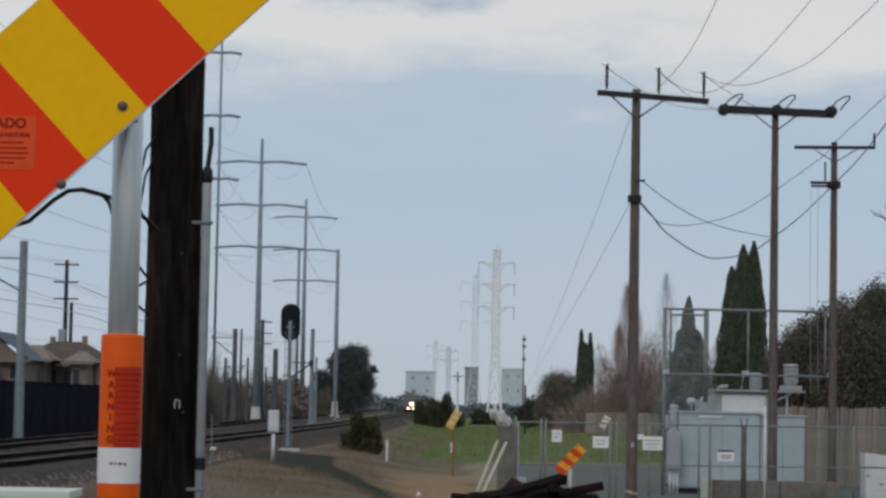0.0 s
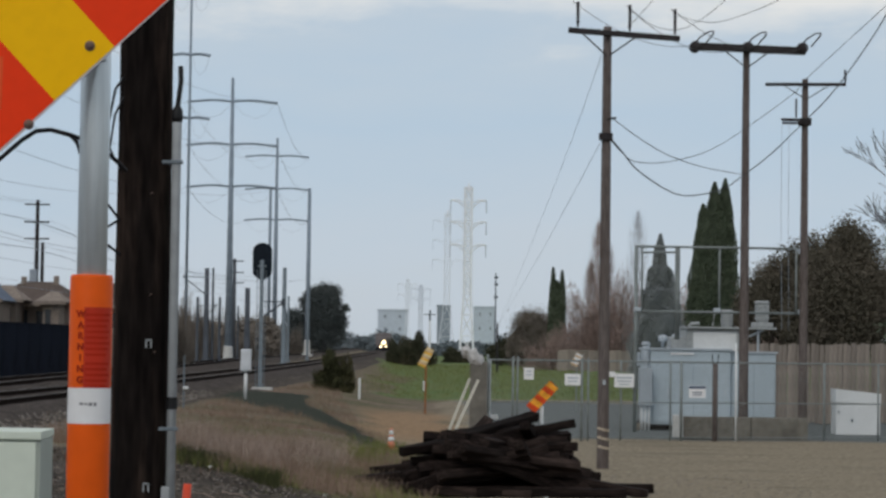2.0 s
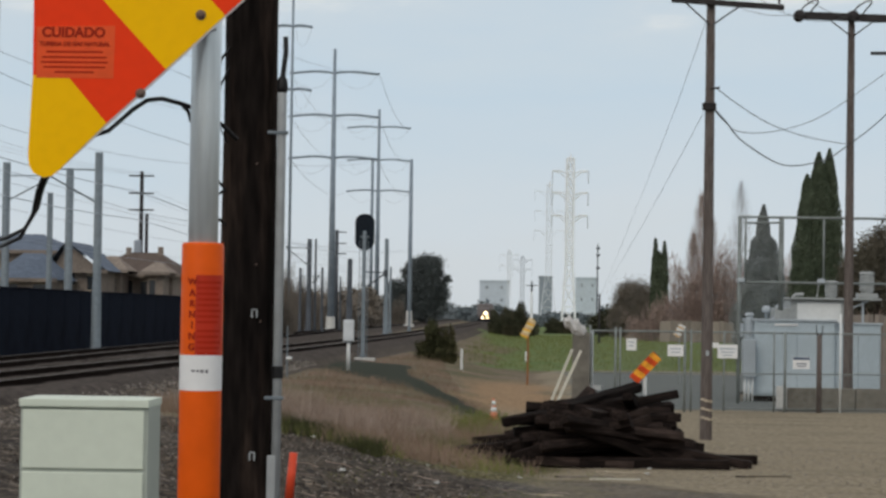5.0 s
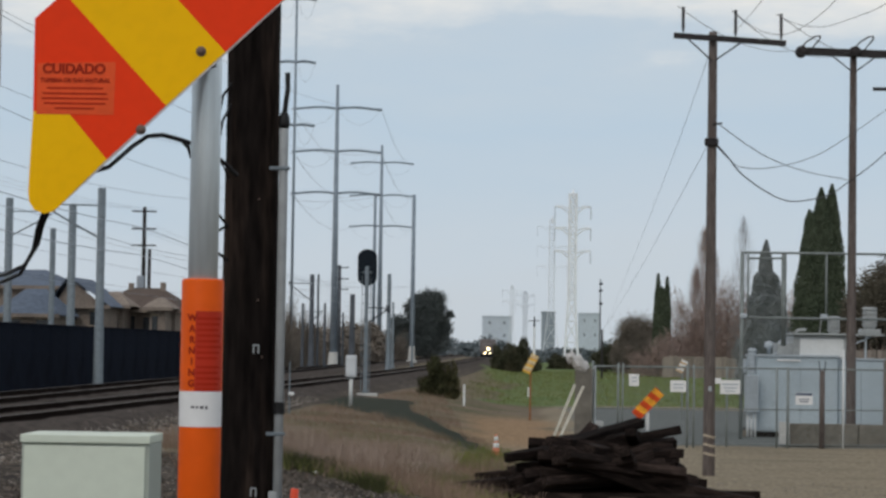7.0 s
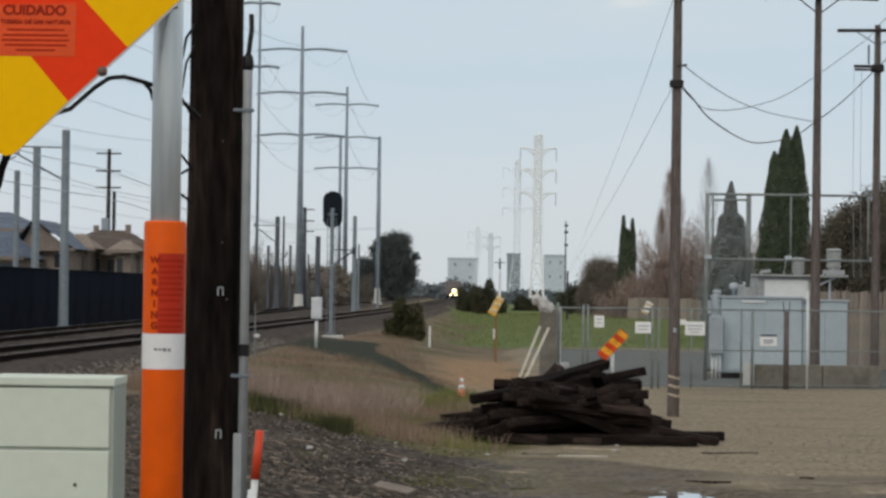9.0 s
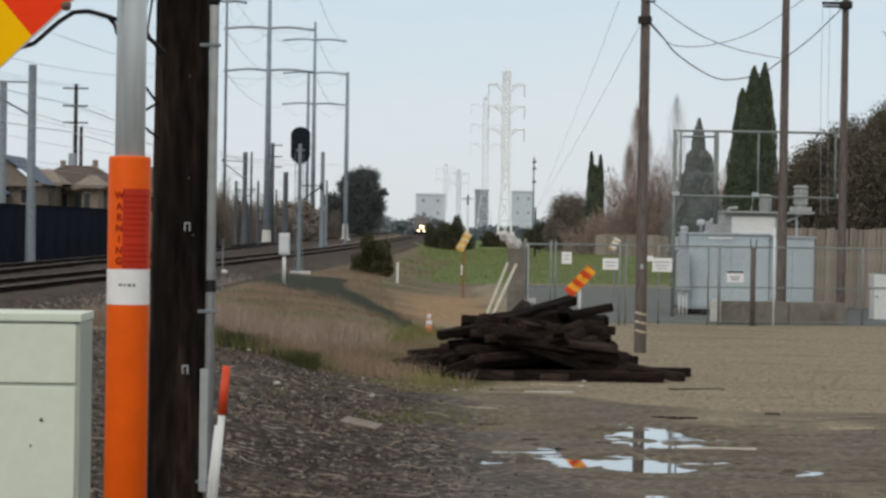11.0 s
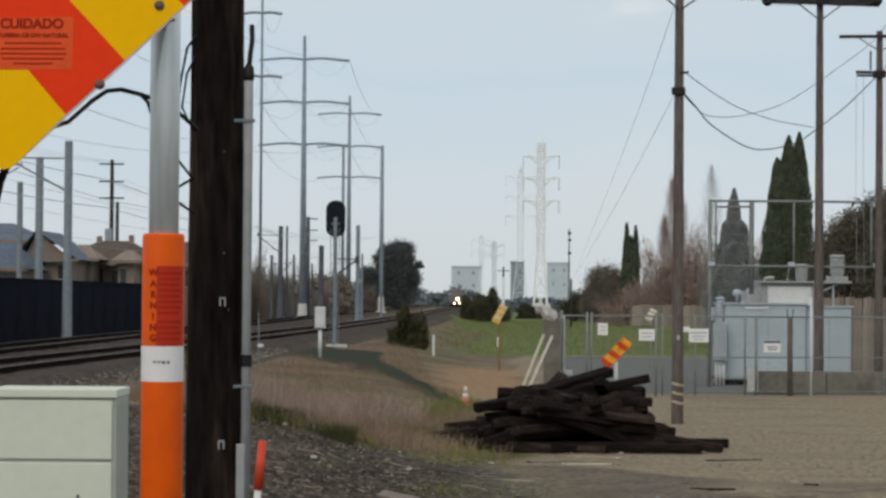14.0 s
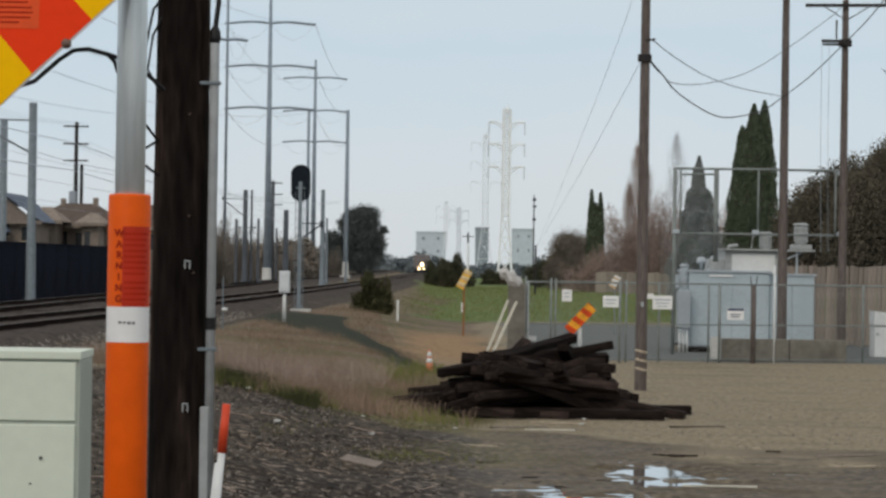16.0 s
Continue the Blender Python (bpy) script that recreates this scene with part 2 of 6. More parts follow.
    bag_dark=mat("brown_grey_cloth", (0.17, 0.158, 0.138), 0.9, 0, 5, 0.2),
    wire=mat("weathered_wire", (0.045, 0.047, 0.05), 0.6, 0.3),
    grass_deep=mat("dark_green_weeds", (0.050, 0.054, 0.024), 0.95, 0, 1.0, 0.35),
    # upright streaks in the pipe's colour stand in for reflected highlights
    pipe=mat("bright_galvanised_pipe", (0.66, 0.71, 0.73), 0.34, 0.85, 7, 0.14, 0.0004, (0.46, 0.50, 0.52), 2.2, 0.6, (9, 9, 0.7)),
    twig_dark=mat("dark_bare_twigs", (0.11, 0.105, 0.105), 0.95, 0, 2, 0.25),
    # far wire is paler and bluer than near wire, for haze
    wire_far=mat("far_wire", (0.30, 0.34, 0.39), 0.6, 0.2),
)


# ---- building helpers ----
def part(name, bm, material, parent=None, label="", smooth=False):
    """Links a bmesh as one mesh object, under its thing where one is given."""
    me = bpy.data.meshes.new(name)
    if smooth:
        for f in bm.faces:
            f.smooth = True
    bm.to_mesh(me)
    bm.free()
    me.materials.append(material)
    ob = new(name, me)
    if parent is not None:
        ob.parent = parent
    if label:
        ob["label"] = label
    return ob


def thing(name, x, y, z, label, category, group="", turn=0.0, kind=""):
    ob = new(name)
    ob.empty_display_size = 0.2
    ob.matrix_basis = pose(x, y, z, 0, 0, turn)
    return tagged(ob, label, category, group, kind)


def block(cx, cy, cz, sx, sy, sz, bevel=0.0, bm=None, m=None):
    bm = bm or bmesh.new()
    got = bmesh.ops.create_cube(bm, size=1, matrix=(m or Matrix()) @ pose(cx, cy, cz) @ Matrix.Diagonal((sx, sy, sz, 1)))
    if bevel:
        edges = list({e for v in got["verts"] for e in v.link_edges})
        bmesh.ops.bevel(bm, geom=edges, offset=bevel, segments=2, affect="EDGES", profile=0.6)
    return bm


def tube(p, q, r1, r2=None, n=10, bm=None, caps=True):
    bm = bm or bmesh.new()
    p, q = Vector(p), Vector(q)
    r2 = r1 if r2 is None else r2
    turn = (q - p).to_track_quat("Z", "Y").to_matrix().to_4x4()
    bmesh.ops.create_cone(bm, cap_ends=caps, segments=n, radius1=r1, radius2=r2, depth=(q - p).length, matrix=Matrix.Translation((p + q) / 2) @ turn)
    return bm


def line(points, r, n=5, bm=None):
    """A round cord through points, as one joined skin."""
    bm = bm or bmesh.new()
    pts = [Vector(p) for p in points]
    rings = []
    for i, p in enumerate(pts):
        d = (pts[min(i + 1, len(pts) - 1)] - pts[max(i - 1, 0)]).normalized()
        a = d.orthogonal().normalized() if abs(d.z) > 0.95 else d.cross(Vector((0, 0, 1))).normalized()
        b = d.cross(a)
        rings.append([bm.verts.new(p + r * (math.cos(k * math.tau / n) * a + math.sin(k * math.tau / n) * b)) for k in range(n)])
    for s, t in zip(rings, rings[1:]):
        for k in range(n):
            bm.faces.new((s[k], s[(k + 1) % n], t[(k + 1) % n], t[k]))
    return bm


def sag(p, q, drop, steps=16):
    p, q = Vector(p), Vector(q)
    return [p.lerp(q, i / steps) - Vector((0, 0, 4 * drop * (i / steps) * (1 - i / steps))) for i in range(steps + 1)]


def wire(name, points, r, label, material="wire"):
    return tagged(part(name, line(points, r), M[material], smooth=True), label, "wire", "overhead wires")


def lathe(profile, n=20, bm=None, m=None):
    """A round body from (radius, height) pairs."""
    bm = bm or bmesh.new()
    m = m or Matrix()
    rings = [[bm.verts.new(m @ Vector((r * math.cos(k * math.tau / n), r * math.sin(k * math.tau / n), z))) for k in range(n)] for r, z in profile]
    for s, t in zip(rings, rings[1:]):
        for k in range(n):
            bm.faces.new((s[k], s[(k + 1) % n], t[(k + 1) % n], t[k]))
    bm.faces.new(rings[-1])
    bm.faces.new(list(reversed(rings[0])))
    return bm


def slab(points, thick, m):
    """A plate: an outline in its own x and z, thick along y, brought to its place by m."""
    bm = bmesh.new()
    front = [bm.verts.new(m @ Vector((x, 0, z))) for x, z in points]
    back = [bm.verts.new(m @ Vector((x, thick, z))) for x, z in points]
    bm.faces.new(front)
    bm.faces.new(list(reversed(back)))
    for i in range(len(points)):
        j = (i + 1) % len(points)
        bm.faces.new((front[j], front[i], back[i], back[j]))
    return bm


def words(name, text, size, m, material, parent, depth=0.0006):
    """Lettering in the built-in font, as a mesh."""
    cu = bpy.data.curves.new(name, "FONT")
    cu.offset = size * 0.035
    cu.body, cu.size, cu.extrude, cu.align_x, cu.align_y = text, size, depth, "CENTER", "CENTER"
    tmp = bpy.data.objects.new(name, cu)
    scene.collection.objects.link(tmp)
    bpy.context.view_layer.update()
    me = bpy.data.meshes.new_from_object(tmp.evaluated_get(bpy.context.evaluated_depsgraph_get()))
    bpy.data.objects.remove(tmp)
    me.transform(m)
    me.materials.clear()
    me.materials.append(material)
    ob = new(name, me)
    ob.parent = parent
    return ob


def quads(name, verts, material, parent=None, label=""):
    """Many small four-cornered blades as one mesh; verts is (n, 4, 3)."""
    v = np.asarray(verts, float).reshape(-1, 3)
    n = len(v) // 4
    me = bpy.data.meshes.new(name)
    me.vertices.add(len(v))
    me.vertices.foreach_set("co", v.ravel())
    me.loops.add(4 * n)
    me.loops.foreach_set("vertex_index", np.arange(4 * n))
    me.polygons.add(n)
    me.polygons.foreach_set("loop_start", np.arange(0, 4 * n, 4))
    me.update(calc_edges=True)
    me.materials.append(material)
    ob = new(name, me)
    if parent is not None:
        ob.parent = parent
    if label:
        ob["label"] = label
    return ob


rng = np.random.default_rng(7)


def leaf_quads(centres, size, upward=0.0):
    n = len(centres)
    a = rng.normal(size=(n, 3))
    a[:, 2] = a[:, 2] * (1 - upward) + upward * 2.2
    a /= np.linalg.norm(a, axis=1)[:, None]
    b = np.cross(a, rng.normal(size=(n, 3)))
    b /= np.linalg.norm(b, axis=1)[:, None]
    s = size * rng.uniform(0.6, 1.4, n)[:, None]
    a, b = a * s, b * s * 0.55
    return np.stack([centres - a, centres + b, centres + a, centres - b], 1)


def smooth01(v):
    v = np.clip(v, 0, 1)
    return v * v * (3 - 2 * v)


# ---- the ground ----
TRACK = [(0, -11.9), (20, -11.0), (44, -10.0), (90, -8.2), (150, -6.7), (250, -5.8), (400, -5.5), (900, -6.5), (4000, -30)]
TY, TX = np.array([p[0] for p in TRACK], float), np.array([p[1] for p in TRACK], float)


def track_x(y):
    """The freight track's middle line, softened."""
    y = np.asarray(y, float)
    return sum(np.interp(y + d, TY, TX) for d in (-18, -9, 0, 9, 18)) / 5


def height(x, y):
    """The lay of the land: a flat lot, a low bank up to the tracks, and a ramp up to the road where the camera stands."""
    x, y = np.asarray(x, float), np.asarray(y, float)
    left = -x + 0.4
    z = np.interp(left, [0, 1.2, 3.2, 4.8, 7.0, 60], [0, 0.08, 0.42, 0.58, 0.70, 0.80])
    d = np.abs(x - track_x(y))
    z = np.maximum(z, np.interp(d, [1.5, 2.9, 4.5], [0.97, 0.5, -0.3]))
    d2 = np.abs(x + 13.3)
    z = np.maximum(z, np.interp(d2, [1.6, 2.6, 4.5], [0.92, 0.5, -0.3]))
    ramp = 0.88 * smooth01((18.5 - y) / 7.0)
    return np.maximum(z, ramp) + 0.0


def ground_height(x, y):
    return float(height(x, y))


def axis(parts):
    out = []
    for a, b, s in parts:
        out += list(np.arange(a, b, s))
    return np.array(out + [parts[-1][1]])


gx = axis([(-3000, -400, 400), (-400, -60, 40), (-60, -20, 4), (-20, -6, 0.5), (-6, 0.6, 0.16), (0.6, 5.2, 0.06), (5.2, 7, 0.16), (7, 26, 0.8), (26, 60, 4), (60, 400, 40), (400, 3000, 400)])
gy = axis([(-60, 10, 5), (10, 19, 0.6), (19, 22.8, 0.14), (22.8, 29.6, 0.075), (29.6, 34, 0.14), (34, 66, 0.4), (66, 130, 1.2), (130, 320, 6), (320, 1000, 40), (1000, 4600, 300)])
GX, GY = np.meshgrid(gx, gy)


def ripple(x, y, seed, n=26, lo=0.4, hi=6.0):
    """Smooth, uneven ground: a sum of waves in many directions."""
    r = np.random.default_rng(seed)
    out = np.zeros_like(x)
    for _ in range(n):
        k = math.exp(r.uniform(math.log(lo), math.log(hi)))
        a, ph = r.uniform(0, math.tau), r.uniform(0, math.tau)
        out += np.sin(k * (x * math.cos(a) + y * math.sin(a)) + ph) / k ** 0.6
    return out / n ** 0.5


near_patch = smooth01((70 - GY) / 10) * smooth01((14 - np.abs(GX)) / 3)
rough_bit = ripple(GX, GY, 3) * 0.016 + ripple(GX, GY, 5, 30, 4, 16) * 0.012
GZ = height(GX, GY) + rough_bit * near_patch
bank = smooth01((0.8 - GX) / 2.0)
GZ += bank * near_patch * ripple(GX, GY, 9, 30, 1.0, 7.0) * 0.035
wave = ripple(GX, GY, 11, 20, 0.35, 2.2) + 0.5 * ripple(GX, GY, 12, 24, 2.5, 9)
basin = 0 * GX
for px, py, sx, sy, deep in ((1.8, 24.45, 0.95, 0.75, 0.058), (2.35, 28.1, 0.55, 0.9, 0.036), (2.9, 27.6, 0.45, 0.5, 0.024), (3.7, 23.75, 0.3, 0.3, 0.028), (2.5, 24.0, 0.3, 0.3, 0.014), (2.6, 26.7, 0.5, 0.25, 0.016), (1.15, 27.7, 0.7, 1.0, -0.022)):
    dip = deep * np.exp(-((GX - px) / sx) ** 2 - ((GY - py) / sy) ** 2) * (1 + 0.25 * wave)
    basin = basin + np.maximum(dip, 0)
    GZ -= dip
GZ += smooth01((12 - np.abs(GY - 26)) / 4) * near_patch * (0.012 * wave + 0.011 * ripple(GX * 0.3, GY, 15, 40, 5, 20))
GZ += smooth01((5.0 - np.abs(GY - 26)) / 2) * near_patch * (0.10 * ripple(GX * 0.45, GY, 17, 44, 7, 32) + 0.055 * ripple(GX, GY, 18, 40, 12, 40)) * (0.33 + np.minimum(0.75, basin / 0.024))
for px in (1.3, 2.9, 4.4):
    GZ -= 0.012 * np.exp(-((GY - 25.6 - 0.6 * px + 0.25 * np.sin(GX * 0.8 + px)) / 0.22) ** 2) * smooth01((GX - 1.9) / 0.8)

nx, ny = len(gx), len(gy)
ids = np.arange(nx * ny).reshape(ny, nx)
faces = np.stack([ids[:-1, :-1], ids[:-1, 1:], ids[1:, 1:], ids[1:, :-1]], -1).reshape(-1, 4)
me = bpy.data.meshes.new("ground")
me.vertices.add(nx * ny)
me.vertices.foreach_set("co", np.stack([GX, GY, GZ], -1).ravel())
me.loops.add(4 * len(faces))
me.loops.foreach_set("vertex_index", faces.ravel())
me.polygons.add(len(faces))
me.polygons.foreach_set("loop_start", np.arange(0, 4 * len(faces), 4))
me.polygons.foreach_set("use_smooth", np.ones(len(faces), bool))
me.update(calc_edges=True)

# what covers the ground where: dark gravel, dry grass, green grass, asphalt; the rest is pale gravel
edge = ripple(GX, GY, 21, 24, 0.25, 3.0)
w_dark = smooth01((1.9 - GX - 0.11 * (GY - 22) + 0.6 * edge) / 2.4) * smooth01((33.9 - GX - GY + 1.2 * edge) / 2.5)
w_dry = smooth01((0.6 - 0.02 * (GY - 40) - GX + 0.5 * edge) / 1.2) * smooth01((GY + GX - 31.5 + 1.2 * edge) / 3)
w_dry = np.maximum(w_dry, smooth01((GY - 62) / 4) * smooth01((1.6 - GX + 0.4 * edge) / 1.0))
w_asph = smooth01((GY - 60.5) / 1.0) * smooth01((GX - 1.75 + 0.25 * edge) / 0.7) * smooth01((99 - GY + 0.8 * edge) / 2) * smooth01((24 - GX) / 2)
lazy = ripple(GX, GY, 23, 16, 0.08, 0.6)
w_green = np.maximum(smooth01((GY - 99 + 1.5 * edge) / 5) * smooth01((GX + 2.6 + 0.5 * edge + 0.5 * lazy) / 2.0), smooth01((GY - 125) / 20) * smooth01((GX + 3.4 + 0.7 * lazy) / 2.0))
track_bed = np.maximum(smooth01((3.2 - np.abs(GX - track_x(GY))) / 0.6), smooth01((3.2 - np.abs(GX + 13.3)) / 0.6))
w_dark = np.maximum(w_dark, track_bed * 1.0)
w_mud = smooth01((37.5 - GY + 3.6 * edge + 1.5 * ripple(GX * 0.4, GY, 29, 30, 1.5, 8)) / 6) * smooth01((GX + 0.9) / 1.2) * np.clip(0.62 + 0.45 * wave + 0.25 * edge, 0, 1)
weed = smooth01((GY - 27.5 + 1.2 * edge) / 4) * smooth01((1.9 - 0.05 * (GY - 28) - GX + 0.6 * edge) / 1.6) * smooth01((58 - GY) / 6) * np.clip(0.85 + 0.5 * edge - 0.35 * smooth01((-0.6 - GX) / 1.0), 0, 1)
strip = np.exp(-((GX - np.interp(GY, [52, 56, 59.4, 64, 71, 75, 80], [-0.95, -1.25, -1.75, -2.8, -4.6, -4.8, -4.6]) + 0.12 * edge) / np.interp(GY, [52, 59.4, 64, 71, 80], [0.2, 0.5, 0.8, 1.4, 1.1])) ** 4) * smooth01((GY - 52) / 3) * smooth01((84 - GY) / 2)
strip = np.clip(1.9 * strip, 0, 1.2)
bare = np.exp(-((GX + 0.1 + 0.4 * edge) / 1.7) ** 2 - ((GY - 69) / 15.0) ** 2) * 0.95 * smooth01((GY - 50) / 5)
foot = smooth01((36.3 - GY + 2.0 * edge + 1.8 * ripple(GX * 0.4, GY, 31, 30, 1.5, 8)) / 4.5) * smooth01((4.6 - GX + 1.3 * edge) / 2.5) * smooth01((GX + 0.3 + 0.4 * edge) / 1.2) * np.clip(0.72 + 0.4 * edge + 0.25 * lazy, 0, 1)
w_mud = np.maximum(w_mud, foot)
weed = weed * (1 - 0.55 * foot)
low = GZ - height(GX, GY)
w_mud = np.maximum(w_mud, smooth01((0.004 - low) / 0.02) * smooth01((33 - GY) / 3) * smooth01((GX - 0.0) / 0.8) * smooth01((GY - 19) / 2))
attr = me.color_attributes.new("cover", "FLOAT_COLOR", "POINT")
attr.data.foreach_set("color", np.stack([w_dark, w_dry, w_green, w_asph], -1).ravel())
attr = me.color_attributes.new("wet", "FLOAT_COLOR", "POINT")
attr.data.foreach_set("color", np.stack([np.clip(w_mud, 0, 1), strip, bare, weed], -1).ravel())


def ground_material():
    m = bpy.data.materials.new("mixed_ground")
    m.use_nodes = True
    n, l = m.node_tree.nodes, m.node_tree.links
    b = n["Principled BSDF"]
    geo = n.new("ShaderNodeNewGeometry")

    def noise_at(scale, detail=6, stretch=(1, 1, 1)):
        mp = n.new("ShaderNodeMapping")
        mp.inputs["Scale"].default_value = stretch
        l.new(geo.outputs["Position"], mp.inputs[0])
        t = n.new("ShaderNodeTexNoise")
        t.inputs["Scale"].default_value, t.inputs["Detail"].default_value = scale, detail
        l.new(mp.outputs[0], t.inputs["Vector"])
        return t.outputs["Fac"]

    def tone(fac, stops):
        r = n.new("ShaderNodeValToRGB")
        e = r.color_ramp.elements
        e[0].position, e[0].color = stops[0][0], (*stops[0][1], 1)
        e[1].position, e[1].color = stops[-1][0], (*stops[-1][1], 1)
        for p, c in stops[1:-1]:
            e.new(p).color = (*c, 1)
        l.new(fac, r.inputs[0])
        return r.outputs[0]

    def mix(fac, a, c):
        x = n.new("ShaderNodeMix")
        x.data_type = "RGBA"
        l.new(fac, x.inputs["Factor"])
        l.new(a, x.inputs["A"])
        l.new(c, x.inputs["B"])
        return x.outputs["Result"]

    def broken(channel, amount=0.5):
        """A region's weight, its rim broken up by grain."""
        k = n.new("ShaderNodeMath")
        k.operation = "MULTIPLY_ADD"
        k.inputs[1].default_value, k.inputs[2].default_value = amount, -amount / 2
        l.new(fine, k.inputs[0])
        s = n.new("ShaderNodeMath")
        s.operation = "ADD"
        l.new(channel, s.inputs[0])
        l.new(k.outputs[0], s.inputs[1])
        r = n.new("ShaderNodeMapRange")
        r.inputs[1].default_value, r.inputs[2].default_value = 0.3, 0.7
        l.new(s.outputs[0], r.inputs[0])
        return r.outputs[0]

    fine, mid, big = noise_at(9, 8), noise_at(1.6, 6), noise_at(0.35, 5)
    br = n.new("ShaderNodeMapRange")
    br.inputs[1].default_value, br.inputs[2].default_value = 0.38, 0.62
    l.new(big, br.inputs[0])
    broad = br.outputs[0]
    v = n.new("ShaderNodeTexVoronoi")
    v.inputs["Scale"].default_value = 16
    l.new(geo.outputs["Position"], v.inputs["Vector"])
    cov, wet = n.new("ShaderNodeVertexColor"), n.new("ShaderNodeVertexColor")
    cov.layer_name, wet.layer_name = "cover", "wet"
    cs, ws = n.new("ShaderNodeSeparateColor"), n.new("ShaderNodeSeparateColor")
    l.new(cov.outputs["Color"], cs.inputs[0])
    l.new(wet.outputs["Color"], ws.inputs[0])
    pale = mix(mid, tone(fine, [(0.32, (0.17, 0.137, 0.090)), (0.5, (0.258, 0.217, 0.154)), (0.68, (0.36, 0.31, 0.232))]),
               tone(fine, [(0.32, (0.135, 0.108, 0.069)), (0.5, (0.215, 0.175, 0.117)), (0.68, (0.30, 0.25, 0.178))]))
    mud = mix(mid, tone(fine, [(0.36, (0.036, 0.028, 0.020)), (0.5, (0.086, 0.067, 0.047)), (0.64, (0.175, 0.143, 0.106))]),
              tone(fine, [(0.36, (0.05, 0.04, 0.028)), (0.64, (0.16, 0.133, 0.10))]))
    dark = mix(broad, tone(fine, [(0.38, (0.009, 0.0075, 0.0065)), (0.5, (0.035, 0.027, 0.021)), (0.58, (0.086, 0.068, 0.054)), (0.68, (0.36, 0.30, 0.25))]),
               tone(fine, [(0.38, (0.020, 0.015, 0.011)), (0.52, (0.066, 0.051, 0.037)), (0.68, (0.24, 0.19, 0.14))]))
    dry = mix(broad, tone(fine, [(0.38, (0.105, 0.077, 0.057)), (0.62, (0.25, 0.186, 0.138))]), tone(fine, [(0.38, (0.055, 0.056, 0.025)), (0.62, (0.155, 0.132, 0.07))]))
    green = mix(broad, tone(fine, [(0.36, (0.048, 0.088, 0.024)), (0.64, (0.135, 0.20, 0.068))]), tone(mid, [(0.38, (0.07, 0.095, 0.03)), (0.5, (0.125, 0.17, 0.055)), (0.62, (0.21, 0.205, 0.10))]))
    asph = tone(fine, [(0.36, (0.092, 0.102, 0.098)), (0.64, (0.155, 0.168, 0.162))])
    shade = tone(fine, [(0.36, (0.011, 0.015, 0.008)), (0.64, (0.032, 0.038, 0.022))])
    dirt = tone(fine, [(0.36, (0.17, 0.105, 0.055)), (0.64, (0.37, 0.245, 0.14))])
    streak = noise_at(1.1, 7, (0.22, 1, 1))
    sr = n.new("ShaderNodeMapRange")
    sr.inputs[1].default_value, sr.inputs[2].default_value, sr.inputs[4].default_value = 0.52, 0.68, 0.75
    l.new(streak, sr.inputs[0])
    pale = mix(sr.outputs[0], pale, tone(fine, [(0.3, (0.10, 0.08, 0.052)), (0.7, (0.21, 0.178, 0.127))]))
    pb = n.new("ShaderNodeMapRange")
    pb.inputs[1].default_value, pb.inputs[2].default_value, pb.inputs[4].default_value = 0.48, 0.62, 0.9
    l.new(noise_at(1.5, 8, (0.35, 1, 1)), pb.inputs[0])
    mud = mix(pb.outputs[0], mud, tone(fine, [(0.3, (0.082, 0.063, 0.038)), (0.7, (0.185, 0.148, 0.098))]))
    mk = n.new("ShaderNodeMapRange")
    mk.inputs[1].default_value, mk.inputs[2].default_value, mk.inputs[4].default_value = 0.50, 0.57, 0.85
    l.new(noise_at(2.2, 9, (0.45, 1, 1)), mk.inputs[0])
    mud = mix(mk.outputs[0], mud, tone(fine, [(0.3, (0.034, 0.024, 0.013)), (0.7, (0.125, 0.094, 0.056))]))
    c = mix(broken(ws.outputs["Red"], 0.9), pale, mud)
    c = mix(broken(cs.outputs["Green"]), c, dry)
    weeds = mix(mid, tone(fine, [(0.36, (0.048, 0.040, 0.018)), (0.5, (0.108, 0.088, 0.044)), (0.64, (0.19, 0.155, 0.085))]),
                tone(fine, [(0.36, (0.040, 0.042, 0.015)), (0.5, (0.090, 0.085, 0.033)), (0.64, (0.165, 0.145, 0.070))]))
    c = mix(broken(wet.outputs["Alpha"], 0.9), c, weeds)
    dk = n.new("ShaderNodeMapRange")
    dk.inputs[1].default_value, dk.inputs[2].default_value, dk.inputs[4].default_value = 0.49, 0.60, 0.85
    l.new(noise_at(0.9, 7), dk.inputs[0])
    dark = mix(dk.outputs[0], dark, tone(fine, [(0.36, (0.012, 0.0092, 0.0072)), (0.52, (0.040, 0.030, 0.022)), (0.66, (0.11, 0.087, 0.066))]))
    c = mix(broken(cs.outputs["Red"], 0.9), c, dark)
    c = mix(broken(ws.outputs["Blue"], 0.7), c, dirt)
    c = mix(broken(ws.outputs["Green"]), c, shade)
    c = mix(cov.outputs["Alpha"], c, asph)
    c = mix(broken(cs.outputs["Blue"]), c, green)
    l.new(c, b.inputs["Base Color"])
    r = n.new("ShaderNodeMapRange")
    r.inputs[3].default_value, r.inputs[4].default_value = 0.95, 0.62
    l.new(ws.outputs["Red"], r.inputs[0])
    l.new(r.outputs[0], b.inputs["Roughness"])
    b.inputs["Specular IOR Level"].default_value = 0.16
    hsum = n.new("ShaderNodeMath")
    hsum.operation = "MULTIPLY_ADD"
    hsum.inputs[1].default_value = 0.25
    l.new(v.outputs["Distance"], hsum.inputs[0])
    l.new(fine, hsum.inputs[2])
    bp = n.new("ShaderNodeBump")
    bp.inputs["Strength"].default_value, bp.inputs["Distance"].default_value = 0.45, 0.02
    l.new(hsum.outputs[0], bp.inputs["Height"])
